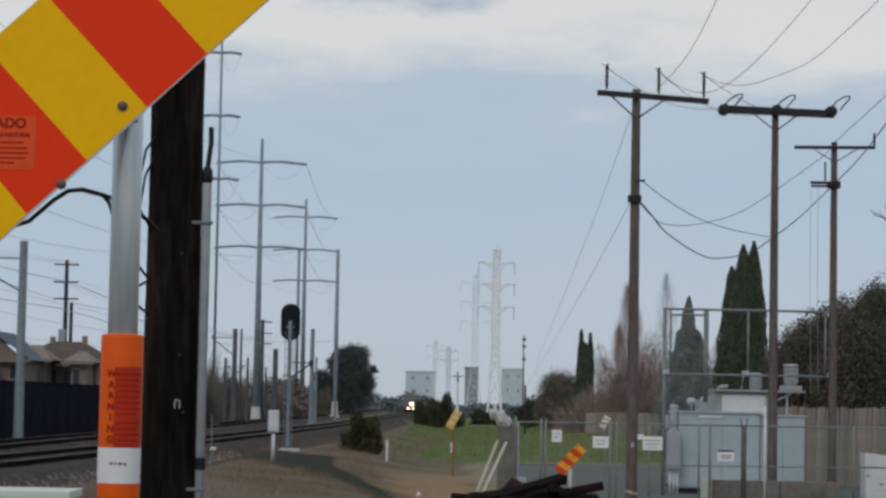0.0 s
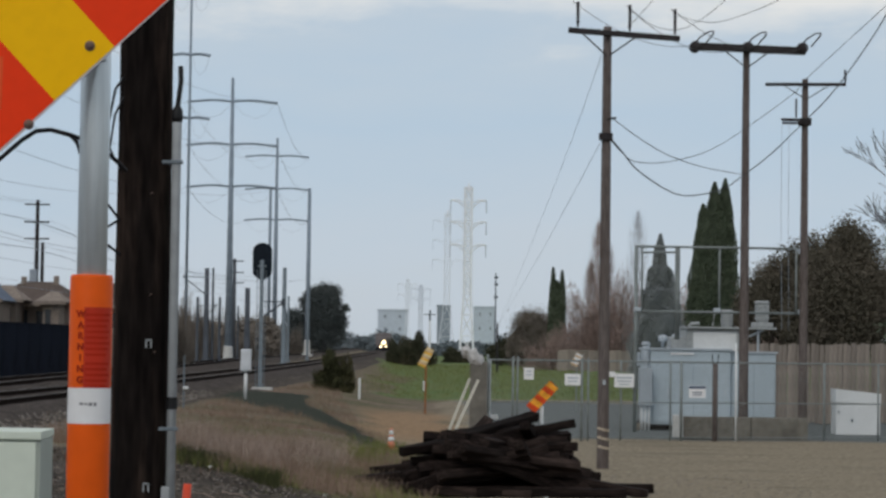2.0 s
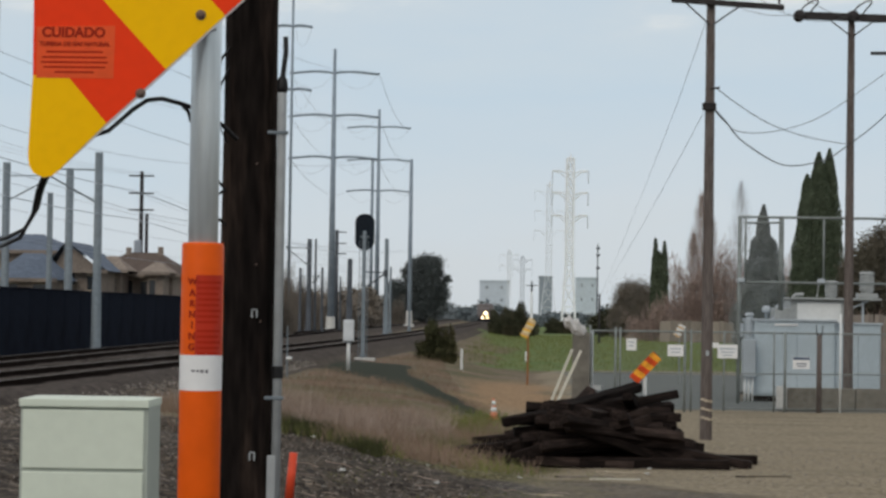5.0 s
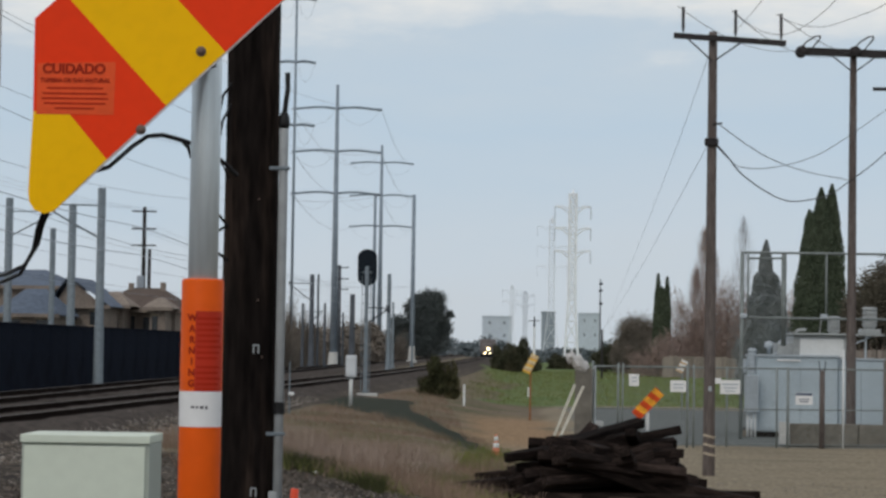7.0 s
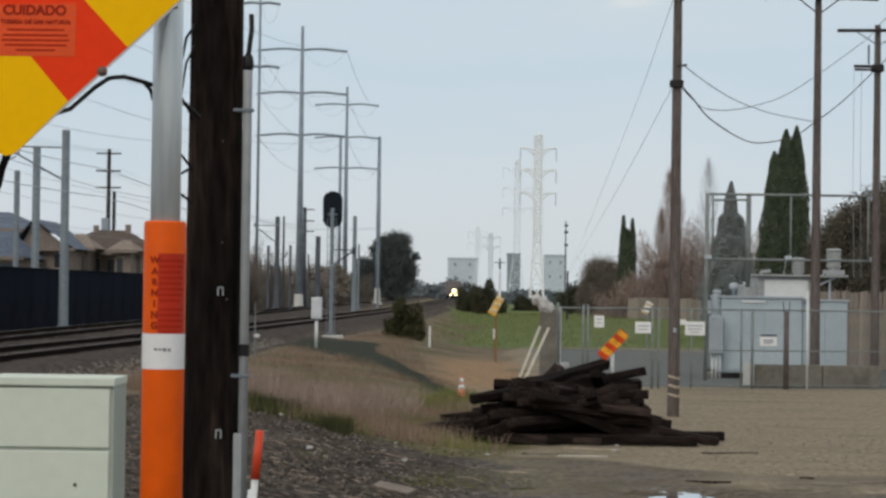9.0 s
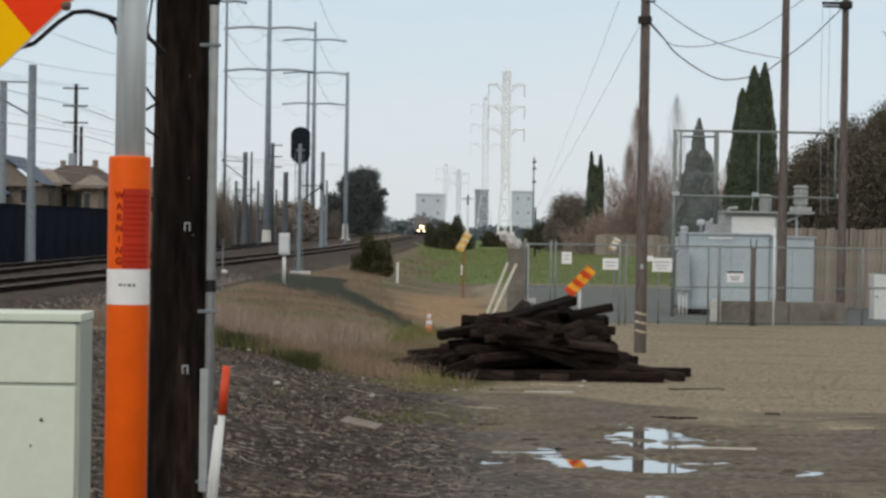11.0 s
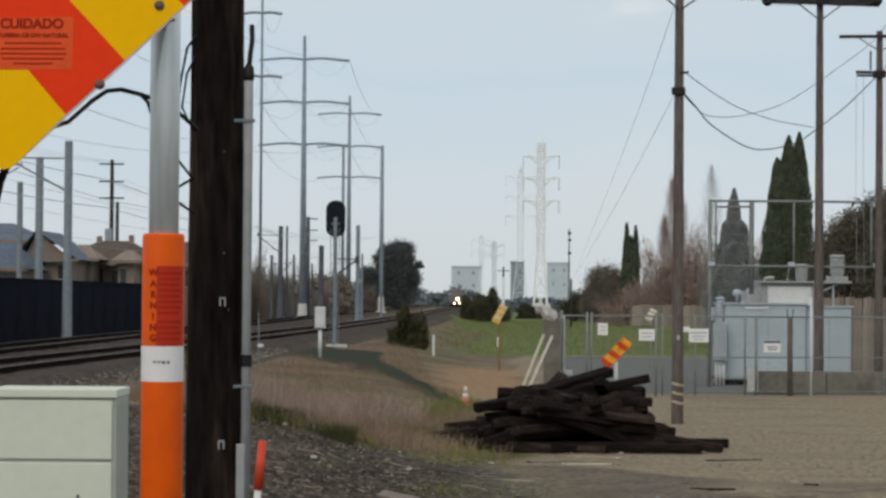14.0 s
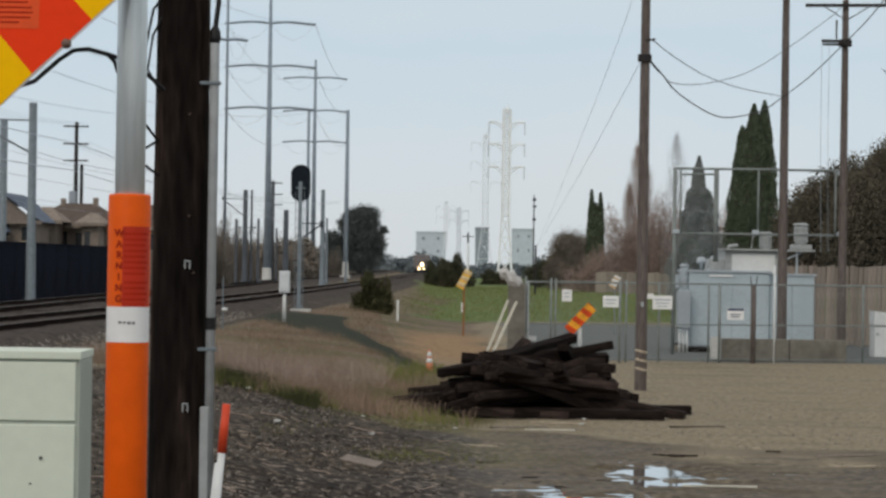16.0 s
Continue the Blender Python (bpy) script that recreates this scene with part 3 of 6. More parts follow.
    l.new(bp.outputs[0], b.inputs["Normal"])
    return m


me.materials.append(ground_material())
tagged(new("ground", me), "gravel lot, weedy bank and green field as one sheet", "ground", kind="structure")

# standing rain water in the low places of the lot
water = bpy.data.materials.new("rain_water")
water.use_nodes = True
wb = water.node_tree.nodes["Principled BSDF"]
wb.inputs["Base Color"].default_value, wb.inputs["Roughness"].default_value = (0.03, 0.028, 0.024, 1), 0.03
wb.inputs["IOR"].default_value = 1.33
wb.inputs["Coat Weight"].default_value, wb.inputs["Coat Roughness"].default_value = 1.0, 0.02
bm = bmesh.new()
bmesh.ops.create_grid(bm, x_segments=2, y_segments=2, size=1, matrix=pose(2.6, 26.2, -0.021) @ Matrix.Diagonal((3.2, 5.2, 1, 1)))
tagged(part("puddle", bm, water), "shallow muddy rain puddles lying in the gravel lot", "puddle", kind="structure")


# ---- tracks ----
def rail_run(name, offset, y0, y1, top, centre, step):
    ys = np.arange(y0, y1 + step, step)
    bm = bmesh.new()
    prof = [(-0.07, -0.16), (-0.07, -0.14), (-0.012, -0.12), (-0.012, -0.045), (-0.036, -0.035), (-0.036, 0), (0.036, 0), (0.036, -0.035), (0.012, -0.045), (0.012, -0.12), (0.07, -0.14), (0.07, -0.16)]
    rings = [[bm.verts.new((float(centre(y)) + offset + a, y, top + b)) for a, b in prof] for y in ys]
    for s, t in zip(rings, rings[1:]):
        for k in range(len(prof) - 1):
            bm.faces.new((s[k], s[k + 1], t[k + 1], t[k]))
    return bm


def track(label, centre, top, y0, y1, group):
    t = thing("railway_track", 0, 0, 0, label, "railway track", group, kind="structure")
    for off in (-0.7535, 0.7535):
        r = part("rail", rail_run("rail", off, y0, y1, top, centre, 4.0), M["rail"], t)
        bm = bmesh.new()
        ends = [[bm.verts.new((float(centre(y)) + off + s, y, top + 0.004)) for s in (-0.034, 0.034)] for y in np.arange(y0, y1 + 4, 4.0)]
        for p, q in zip(ends, ends[1:]):
            bm.faces.new((p[0], p[1], q[1], q[0]))
        part("running_surface", bm, M["railhead"], r, "worn bright running surface")
    bm = bmesh.new()
    block(0, 0, 0, 2.6, 0.23, 0.16, 0, bm)
    me = bpy.data.meshes.new("sleeper")
    bm.to_mesh(me)
    bm.free()
    me.materials.append(M["tie"])
    for i in range(150):
        y = 34 + i * 0.56
        ob = new("sleeper", me)
        ob.parent = t
        ob.matrix_basis = pose(float(centre(y)), y, top - 0.225, 0, 0, rng.uniform(-1.5, 1.5))
    return t


def bed(name, label, centre, top, half, y0, y1):
    bm = bmesh.new()
    ys = np.concatenate([np.arange(y0, 140, 1.0), np.arange(140, y1, 10.0)])
    prof = [(-half - 0.9, -0.55), (-half, -0.02), (-half * 0.5, 0), (0, 0.0), (half * 0.5, 0), (half, -0.02), (half + 0.9, -0.55)]
    rr = np.random.default_rng(4)
    rings = [[bm.verts.new((float(centre(y)) + a + rr.normal(0, 0.03), y, top + b + rr.normal(0, 0.012))) for a, b in prof] for y in ys]
    for s, t in zip(rings, rings[1:]):
        for k in range(len(prof) - 1):
            bm.faces.new((s[k], s[k + 1], t[k + 1], t[k]))
    return tagged(part(name, bm, M["ballast"], smooth=True), label, "ballast bed", kind="structure")


def tram_x(y):
    return -13.3 + 0 * y


bed("ballast_bed", "grey-brown crushed stone ballast under the freight track", track_x, 1.0, 1.7, 12, 900)
bed("ballast_bed", "grey-brown ballast under the tram track", tram_x, 0.97, 1.7, 12, 600)
track("rusty freight railway track on dark sleepers and ballast", track_x, 1.12, 12, 900, "railway tracks")
track("tram track on dark ballast beside a wall", tram_x, 1.10, 12, 600, "railway tracks")

# the dark wall behind the tram track, panel by panel
wall = thing("boundary_wall", -17.0, 0, 0, "long dark slatted boundary wall behind the tracks", "wall", kind="structure")
bm = block(0, 0, 1.15, 0.12, 2.94, 2.3, 0.02)
me = bpy.data.meshes.new("panel")
bm.to_mesh(me)
bm.free()
me.materials.append(M["wall_dark"])
post_me = bpy.data.meshes.new("post")
bm = block(0, 0, 1.15, 0.13, 0.15, 2.3, 0.01)
bm.to_mesh(post_me)
bm.free()
post_me.materials.append(M["wall_dark"])
for i in range(26):
    y = 42 + 3.1 * i
    for nm, md, dy, dx in (("panel", me, 1.55, 0), ("post", post_me, 0, 0.0)):
        ob = new(nm, md)
        ob.parent = wall
        ob.matrix_basis = pose(dx, y + dy, 0.76)
    part("coping", block(0, y + 1.55, 3.09, 0.2, 2.94, 0.06, 0.015), M["wall_dark"], wall)


# ---- the pipeline marker close by ----
def pipeline_marker():
    t = thing("pipeline_marker", -0.652, 4.65, 0.88, "galvanised pipe post with orange sleeve and red-yellow striped panel", "marker post")
    part("pipe", lathe([(0.0305, 0.0), (0.0305, 2.62), (0.028, 2.63)], 28), M["pipe"], t, smooth=True)
    sleeve = part("sleeve", lathe([(0.043, 0.0), (0.043, 1.742), (0.041, 1.748), (0.031, 1.748)], 36), M["orange"], t, "bright orange plastic sleeve", smooth=True)

    def wrap(name, a0, a1, z0, z1, r, material, label=""):
        bm = bmesh.new()
        n = 16
        lo, hi = [], []
        for i in range(n + 1):
            a = radians(a0 + (a1 - a0) * i / n)
            lo.append(bm.verts.new((r * math.sin(a), -r * math.cos(a), z0)))
            hi.append(bm.verts.new((r * math.sin(a), -r * math.cos(a), z1)))
        for i in range(n):
            bm.faces.new((lo[i], lo[i + 1], hi[i + 1], hi[i]))
        ob = part(name, bm, material, sleeve, label, smooth=True)
        return ob

    wrap("warning_print", -10, 78, 1.515, 1.682, 0.0434, M["red_print"], "dark red printed warning field")
    wrap("number_label", -89, 89, 1.447, 1.519, 0.0436, M["label"], "white band label with a small dark line")
    for i, (a0, a1) in enumerate(((-18, -8), (-4, 2), (6, 16), (20, 27))):
        wrap("printed_bar", a0, a1, 1.485 - 0.0006 * i, 1.4895, 0.0439, M["ink"])
    for i, c in enumerate("WARNING"):
        a = radians(-19)
        z = 1.668 - i * 0.0222
        r = 0.0440
        m = pose(r * math.sin(a), -r * math.cos(a), z, 90, 0, math.degrees(a))
        words("lettering", c, 0.0195, m, M["dark_print"], sleeve)
    zz = 1.676
    for i in range(13):
        zz -= 0.0115 if i != 8 else 0.018
        wrap("printed_bar", -5, 70 - (i * 7) % 17, zz, zz + 0.0045, 0.0439, M["faint_print"])

    # the striped panel, bolted to the front of the pipe: bands 0.16 m wide across a plate 0.31 m wide, cut upright at its end
    low = [(-0.1864 + 0.1178 * k, 1.9918 + 0.1101 * k) for k in range(7)]
    top = [(x - 0.683 * 0.31, z + 0.730 * 0.31) for x, z in low]
    corner = [(-0.338, 2.087), (-0.3445, 1.925), (-0.342, 1.905), (-0.332, 1.889), (-0.312, 1.8806), (-0.296, 1.884), (-0.284, 1.893)]
    shoulder, knee, heel = (-0.3387, 2.2763), (-0.2688, 2.0879), (-0.338, 2.087)
    bands = [(corner + [low[0], knee], "sign_yellow"), ([low[0], low[1], top[1], shoulder, heel, knee], "sign_red")]
    bands += [([low[k], low[k + 1], top[k + 1], top[k]], "sign_yellow" if k % 2 else "sign_red") for k in range(1, 6)]
    panel = part("sign_panel", slab([shoulder] + corner + [low[6], top[6]], 0.003, Matrix.Translation((0, -0.094, 0))), M["alu"], t, "striped red and yellow panel with a rounded corner")
    for pts, col in bands:
        part("stripe", slab([(x, z) for x, z in pts], 0.0012, Matrix.Translation((0, -0.0954, 0))), M[col], panel)
    notice = [(-0.331, 2.0818), (-0.1743, 2.0818), (-0.1722, 2.189), (-0.331, 2.185)]
    part("notice", slab(notice, 0.0006, Matrix.Translation((0, -0.0962, 0))), M["decal"], panel, "orange-red notice with dark print")
    words("lettering", "CUIDADO", 0.0275, pose(-0.2565, -0.0968, 2.1735, 90), M["dark_print"], panel)
    words("lettering", "TUBERIA DE GAS NATURAL", 0.0115, pose(-0.2535, -0.0968, 2.1505, 90), M["dark_print"], panel)
    for i, (w, z) in enumerate(((0.115, 2.139), (0.13, 2.128), (0.135, 2.118), (0.125, 2.108), (0.08, 2.098))):
        part("printed_bar", block(-0.254, -0.0966, z - 0.004, w, 0.0006, 0.0035), M["faint_print"], panel)
    for bx, bz in ((0.0, 2.2125), (-0.1185, 2.0525)):
        part("bolt", lathe([(0.0105, 0), (0.0105, 0.0015), (0.0065, 0.002), (0.0065, 0.006), (0.004, 0.008)], 14, m=pose(bx, -0.0955, bz, 90)), M["bolt"], panel, "browned steel bolt with a washer", smooth=False)
    part("bracket", block(0, -0.060, 2.25, 0.05, 0.066, 0.14, 0.004), M["galv"], t)
    panel.location.z -= 0.008
    return t, panel


marker_post, marker_panel = pipeline_marker()


# ---- the dark pole, its conduit, cabinet and stakes ----
def near_pole():
    x, y = -1.588, 13.4
    g = ground_height(x, y)
    t = thing("utility_pole", x, y, g, "dark creosoted wooden utility pole with nails and tags", "utility pole")
    bm = bmesh.new()
    n, rings = 40, []
    rr = np.random.default_rng(2)
    groove = rr.normal(0, 0.0035, n)
    for i in range(60):
        z = -0.3 + i * 0.16
        r = 0.170 - 0.0045 * z
        rings.append([bm.verts.new(((r + groove[k] + rr.normal(0, 0.0012)) * math.cos(k * math.tau / n), (r + groove[k] + rr.normal(0, 0.0012)) * math.sin(k * math.tau / n), z)) for k in range(n)])
    for s, u in zip(rings, rings[1:]):
        for k in range(n):
            bm.faces.new((s[k], s[(k + 1) % n], u[(k + 1) % n], u[k]))
    bm.faces.new(rings[-1])
    part("pole_shaft", bm, M["pole_dark"], t, smooth=True)
    for dx, z in ((0.062, 1.75), (0.062, 0.92)):
        tag = block(dx - 0.014, -0.171, z, 0.008, 0.006, 0.05)
        block(dx + 0.014, -0.171, z, 0.008, 0.006, 0.05, bm=tag)
        block(dx, -0.171, z + 0.022, 0.036, 0.006, 0.009, bm=tag)
        part("metal_tag", tag, M["conduit"], t, "small worn metal tag")
    for dx, z in ((0.06, 2.03), (0.055, 2.62), (0.09, 1.7)):
        part("nail", tube((dx, -0.15, z), (dx + 0.012, -0.18, z + 0.006), 0.004), M["bolt"], t)
    return t


near_pole()


def conduit_run():
    x, y = -1.395, 13.32
    g = ground_height(x, y)
    t = thing("cable_conduit", x, y, g, "grey conduit strapped upright to the dark pole", "conduit")
    part("conduit_pipe", lathe([(0.027, 0), (0.027, 3.045), (0.025, 3.055)], 18), M["conduit"], t, smooth=True)
    part("lower_guard", block(-0.026, -0.008, 0.55, 0.05, 0.05, 0.72, 0.008), M["conduit"], t, "grey plastic cable guard")
    part("weather_head", lathe([(0.028, 3.035), (0.034, 3.06), (0.030, 3.11), (0.012, 3.14)], 14), M["black"], t, smooth=True)
    part("cable_tail", line([(0, 0, 3.11), (0.010, -0.01, 3.2), (0.018, 0, 3.27), (0.014, 0.01, 3.365)], 0.015, 8), M["black"], t, smooth=True)
    for z in (0.25, 1.245, 2.80):
        strap = block(-0.02, -0.012, z, 0.12, 0.04, 0.02, 0.004)
        part("strap", strap, M["steel"], t, "steel strap")
    part("clamp", lathe([(0.034, 1.36), (0.034, 1.43)], 12), M["black"], t)
    return t


conduit_run()


def cabinet():
    x0, x1, yf = -2.402, -1.780, 11.0
    w, d = x1 - x0, 0.42
    cx, g = (x0 + x1) / 2, 0.86
    h = 2.047 - g
    t = thing("utility_cabinet", cx, yf + d / 2, g, "pale green painted steel utility cabinet with a hinged lid", "cabinet", turn=1.0)
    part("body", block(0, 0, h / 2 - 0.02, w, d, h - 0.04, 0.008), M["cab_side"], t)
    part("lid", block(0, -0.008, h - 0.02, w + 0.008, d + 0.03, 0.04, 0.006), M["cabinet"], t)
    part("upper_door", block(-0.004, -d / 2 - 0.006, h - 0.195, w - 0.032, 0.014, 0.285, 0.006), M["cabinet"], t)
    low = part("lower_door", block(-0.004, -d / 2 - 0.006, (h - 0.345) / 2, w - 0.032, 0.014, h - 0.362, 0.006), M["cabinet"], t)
    part("bolt", tube((0.13, -d / 2 - 0.014, h - 0.515), (0.13, -d / 2 - 0.022, h - 0.515), 0.008), M["gap"], low)
    part("bolt", tube((0.08, -d / 2 - 0.014, h - 0.64), (0.08, -d / 2 - 0.02, h - 0.64), 0.005), M["gap"], low)
    part("plinth", block(0, 0, 0.0, w + 0.1, d + 0.1, 0.06, 0.01), M["concrete"], t)
    return t


cabinet()


def small_box():
    t = thing("junction_box", -1.98, 9.6, 0.86, "small grey steel junction box beside the green cabinet", "box")
    part("body", block(-0.1, 0, 0.22, 0.3, 0.2, 0.44, 0.008), M["conduit"], t)
    part("lid", block(-0.1, 0, 0.452, 0.33, 0.23, 0.03, 0.006), M["unit_trim"], t)
    part("hasp", block(0.03, -0.118, 0.435, 0.012, 0.006, 0.03), M["black"], t)


small_box()


def stake(x, y, top, lean_x, orange, label):
    g = ground_height(x, y) - 0.02
    t = thing("marker_stake", x, y, g, label, "stake", "marker stakes")
    h = top - g
    p0, p1 = Vector((-lean_x, 0, 0)), Vector((0, 0, h))
    cut = p0.lerp(p1, 1 - orange / h)
    part("shaft", tube(p0, cut, 0.019, 0.019, 14), M["white"], t, "white fibreglass shaft", smooth=True)
    if orange:
        part("cap", tube(cut, p1, 0.024, 0.021, 14), M["red_cap"], t, "red-orange plastic cap", smooth=True)
    return t


M["red_cap"] = mat("red_orange_plastic", (0.70, 0.075, 0.03), 0.45, 0, 20, 0.08)
stake(-1.165, 12.0, 1.742, 0.075, 0.255, "white fibreglass stake with a red-orange cap")
stake(-1.215, 12.1, 1.42, 0.06, 0.0, "bare white fibreglass stake leaning by another")

# black cables slung between the pole, the marker and a steel pole at the roadside
for pts, r in (([(-1.36, 5.68, 2.655), (-1.27, 5.5, 2.635), (-1.21, 5.3, 2.635), (-1.15, 5.2, 2.65), (-1.10, 5.1, 2.70), (-1.07, 5.0, 2.745), (-1.05, 4.98, 2.79), (-1.0, 4.85, 2.825), (-0.93, 4.72, 2.84), (-0.86, 4.70, 2.86), (-0.81, 4.70, 2.905), (-0.78, 4.70, 2.925), (-0.75, 4.70, 2.928), (-0.71, 4.70, 2.918), (-0.655, 4.71, 2.90), (-0.62, 4.74, 2.87), (-0.60, 4.76, 2.85)], 0.0048),
               ([(-1.36, 5.69, 2.675), (-1.27, 5.52, 2.655), (-1.21, 5.32, 2.652), (-1.14, 5.2, 2.67), (-1.09, 5.1, 2.715), (-1.06, 5.0, 2.75), (-1.04, 4.98, 2.79), (-0.99, 4.85, 2.84)], 0.0048),
               ([(-0.71, 4.70, 2.918), (-0.695, 4.70, 2.902), (-0.688, 4.70, 2.88)], 0.0040),
               ([(-1.68, 13.35, 4.08), (-1.75, 13.25, 3.95), (-1.78, 13.2, 3.75), (-1.81, 13.2, 3.5), (-1.80, 13.25, 3.3), (-1.69, 13.35, 3.15)], 0.008),
               ([(-1.68, 13.35, 3.98), (-1.75, 13.25, 3.8), (-1.77, 13.2, 3.6), (-1.69, 13.35, 3.42)], 0.007),
               ([(-1.68, 13.35, 3.22), (-1.79, 13.25, 3.14), (-1.83, 13.2, 3.08), (-1.70, 13.3, 2.98)], 0.008)):
    tagged(part("cable", line(pts, r, 8), M["black"], smooth=True), "black rubber-sheathed cable slung beside the pole", "cable", "slack cables")

t = thing("steel_post", -1.405, 5.75, 0.88, "grey galvanised steel post with a conduit beside it", "post")
part("post_shaft", lathe([(0.05, 0), (0.05, 3.2)], 20), M["steel"], t, smooth=True)
part("conduit_pipe", lathe([(0.016, 0), (0.016, 2.18), (0.008, 2.19), (0.008, 2.25), (0.016, 2.26), (0.016, 3.1)], 14, m=pose(0.062, -0.03, 0)), M["white"], t, smooth=True)
part("clamp", block(0.03, -0.03, 1.78, 0.1, 0.08, 0.03, 0.006), M["steel"], t)


# ---- heap of old railway ties ----
def tie_mesh():
    bm = block(0, 0, 0, 2.45, 0.18, 0.145, 0.013)
    bmesh.ops.subdivide_edges(bm, edges=[e for e in bm.edges if e.calc_length() > 1.0], cuts=5)
    rr = random.Random(5)
    for v in bm.verts:
        v.co += Vector((0, rr.uniform(-0.008, 0.008), rr.uniform(-0.008, 0.008)))
    me = bpy.data.meshes.new("railway_tie")
    bm.to_mesh(me)
    bm.free()
    me.materials.append(M["tie"])
    return me


TIE = tie_mesh()


def tie(x, y, z, yaw, tip=0.0, roll=0.0):
    ob = new("railway_tie", TIE)
    ob.matrix_basis = pose(x, y, z, roll, tip, yaw)
    return tagged(ob, "old dark creosoted wooden railway tie in a heap", "railway tie", "heap of ties")


rr = random.Random(11)
# a spread bottom layer under a cone of ties thrown one over another
for i in range(12):
    tie(0.45 + 1.35 * (i % 2) + rr.uniform(-0.3, 0.3), 37.5 + 0.32 * i, 0.075, rr.uniform(-16, 16), rr.uniform(-1, 1))
tie(2.3, 37.25, 0.08, 2.5, 0)
tie(0.75, 37.3, 0.09, -7, 2)
tie(0.05, 38.2, 0.30, 14, -6)
tie(0.50, 39.6, 0.40, -10, -7)
tie(2.75, 38.0, 0.24, -18, 9)
tie(2.91, 38.9, 0.075, -1.5, 0)
tie(0.45, 42.0, 0.14, 8, -2)
for i in range(118):
    x = 1.5 + max(-0.95, min(0.95, rr.gauss(0, 0.58)))
    y = 39.0 + rr.uniform(-1.35, 1.35)
    lid = 1.16 * (1 - abs(x - 1.5) / 1.75) * (1 - (abs(y - 39.0) / 2.6) ** 1.3)
    z = 0.16 + max(0.0, lid - 0.16) * rr.uniform(0.0, 1.0) ** 0.55
    yaw = rr.gauss(12, 22) + (rr.uniform(10, 42) if z > 0.55 else 0)
    c = 1.2 * math.cos(radians(yaw))
    z = max(0.14, min(z, 0.16 + 0.72 * (x - c + 0.75), 0.16 + 0.95 * (3.45 - x - c)))
    tip = max(-23, min(23, (x - 1.5) * 27)) + rr.uniform(-6, 6)
    tie(x, y, z, yaw, tip, rr.uniform(-30, 30))
tie(1.5, 38.7, 1.10, 58, -7, 12)
tie(1.75, 38.4, 0.98, 34, -8, -8)
tie(0.95, 38.3, 0.88, 22, -9, 6)


# ---- wooden line poles ----
def line_pole(x, y, top, r0, r1, label):
    t = thing("line_pole", x, y, 0, label, "utility pole", "line poles")
    bm = bmesh.new()
    n = 18
    rings = [[bm.verts.new(((r0 + (r1 - r0) * i / 12) * math.cos(k * math.tau / n), (r0 + (r1 - r0) * i / 12) * math.sin(k * math.tau / n), -0.2 + (top + 0.2) * i / 12)) for k in range(n)] for i in range(13)]
    for s, u in zip(rings, rings[1:]):
        for k in range(n):
            bm.faces.new((s[k], s[(k + 1) % n], u[(k + 1) % n], u[k]))
    bm.faces.new(rings[-1])
    part("pole_shaft", bm, M["pole_wood"], t, smooth=True)
    return t


def crossarm(t, xa, za, xb, zb, thick, y=-0.16):
    d = Vector((xb - xa, 0, zb - za))
    m = pose((xa + xb) / 2, y, (za + zb) / 2, 0, -math.degrees(math.atan2(d.z, d.x)), 0)
    arm = part("crossarm", block(0, 0, 0, d.length, thick, thick, 0.012, m=m), M["arm_wood"], t, "weathered dark wooden crossarm")
    return arm


def insulator(t, x, z0, z1, y=-0.16):
    h = z1 - z0
    prof = [(0.02, 0)]
    for i in range(5):
        zc = h * (0.15 + 0.16 * i)
        prof += [(0.026, zc), (0.038, zc + 0.02), (0.038, zc + 0.035), (0.026, zc + 0.05)]
    prof += [(0.03, h * 0.95), (0.035, h)]
    return part("insulator", lathe(prof, 10, m=pose(x, y, z0)), M["arm_wood"], t, "upright ribbed insulator", smooth=True)


p1 = line_pole(3.885, 46.3, 9.0, 0.125, 0.085, "weathered wooden line pole with a tilted crossarm and banded foot")
crossarm(p1, -0.81, 8.90, 1.46, 8.76, 0.11)
for x, z0, z1 in ((-0.62, 8.97, 9.48), (0.44, 8.90, 9.43), (1.36, 8.84, 9.36)):
    insulator(p1, x, z0, z1)
for s in (-1, 1):
    part("brace", tube((0.6 * s - 0.02 * s, -0.14, 8.84 - 0.05 * s), (0.03 * s, -0.12, 8.40), 0.016, n=6), M["arm_wood"], p1)
part("cable_bracket", block(-0.02, -0.12, 6.74, 0.28, 0.1, 0.16, 0.03), M["arm_wood"], p1)
part("cable_bracket", tube((0, -0.1, 7.1), (0.18, -0.2, 7.12), 0.02, n=6), M["arm_wood"], p1)
for z in (0.42, 0.60, 0.78):
    band = lathe([(0.129, 0), (0.129, 0.05)], 18, m=pose(0, 0, z, 6, 14, 0))
    part("reflective_band", band, M["tape"], p1, "pale tape band")
part("pole_tag", block(0.0, -0.145, 1.75, 0.06, 0.01, 0.1), M["galv"], p1)

p2 = line_pole(9.10, 62.6, 10.9, 0.145, 0.09, "tall weathered wooden line pole with looped jumpers on its crossarm")
crossarm(p2, -1.56, 10.77, 1.6, 10.68, 0.20)
for s in (-1, 1):
    part("brace", tube((0.62 * s, -0.14, 10.66), (0.04 * s, -0.12, 10.22), 0.018, n=6), M["arm_wood"], p2)
for x in (-1.45, 0.0, 1.5):
    part("dead_end_insulator", lathe([(0.10, -0.2), (0.16, -0.12), (0.16, 0.12), (0.10, 0.2)], 12, m=pose(x, -0.22, 10.74, 90)), M["arm_wood"], p2, smooth=True)
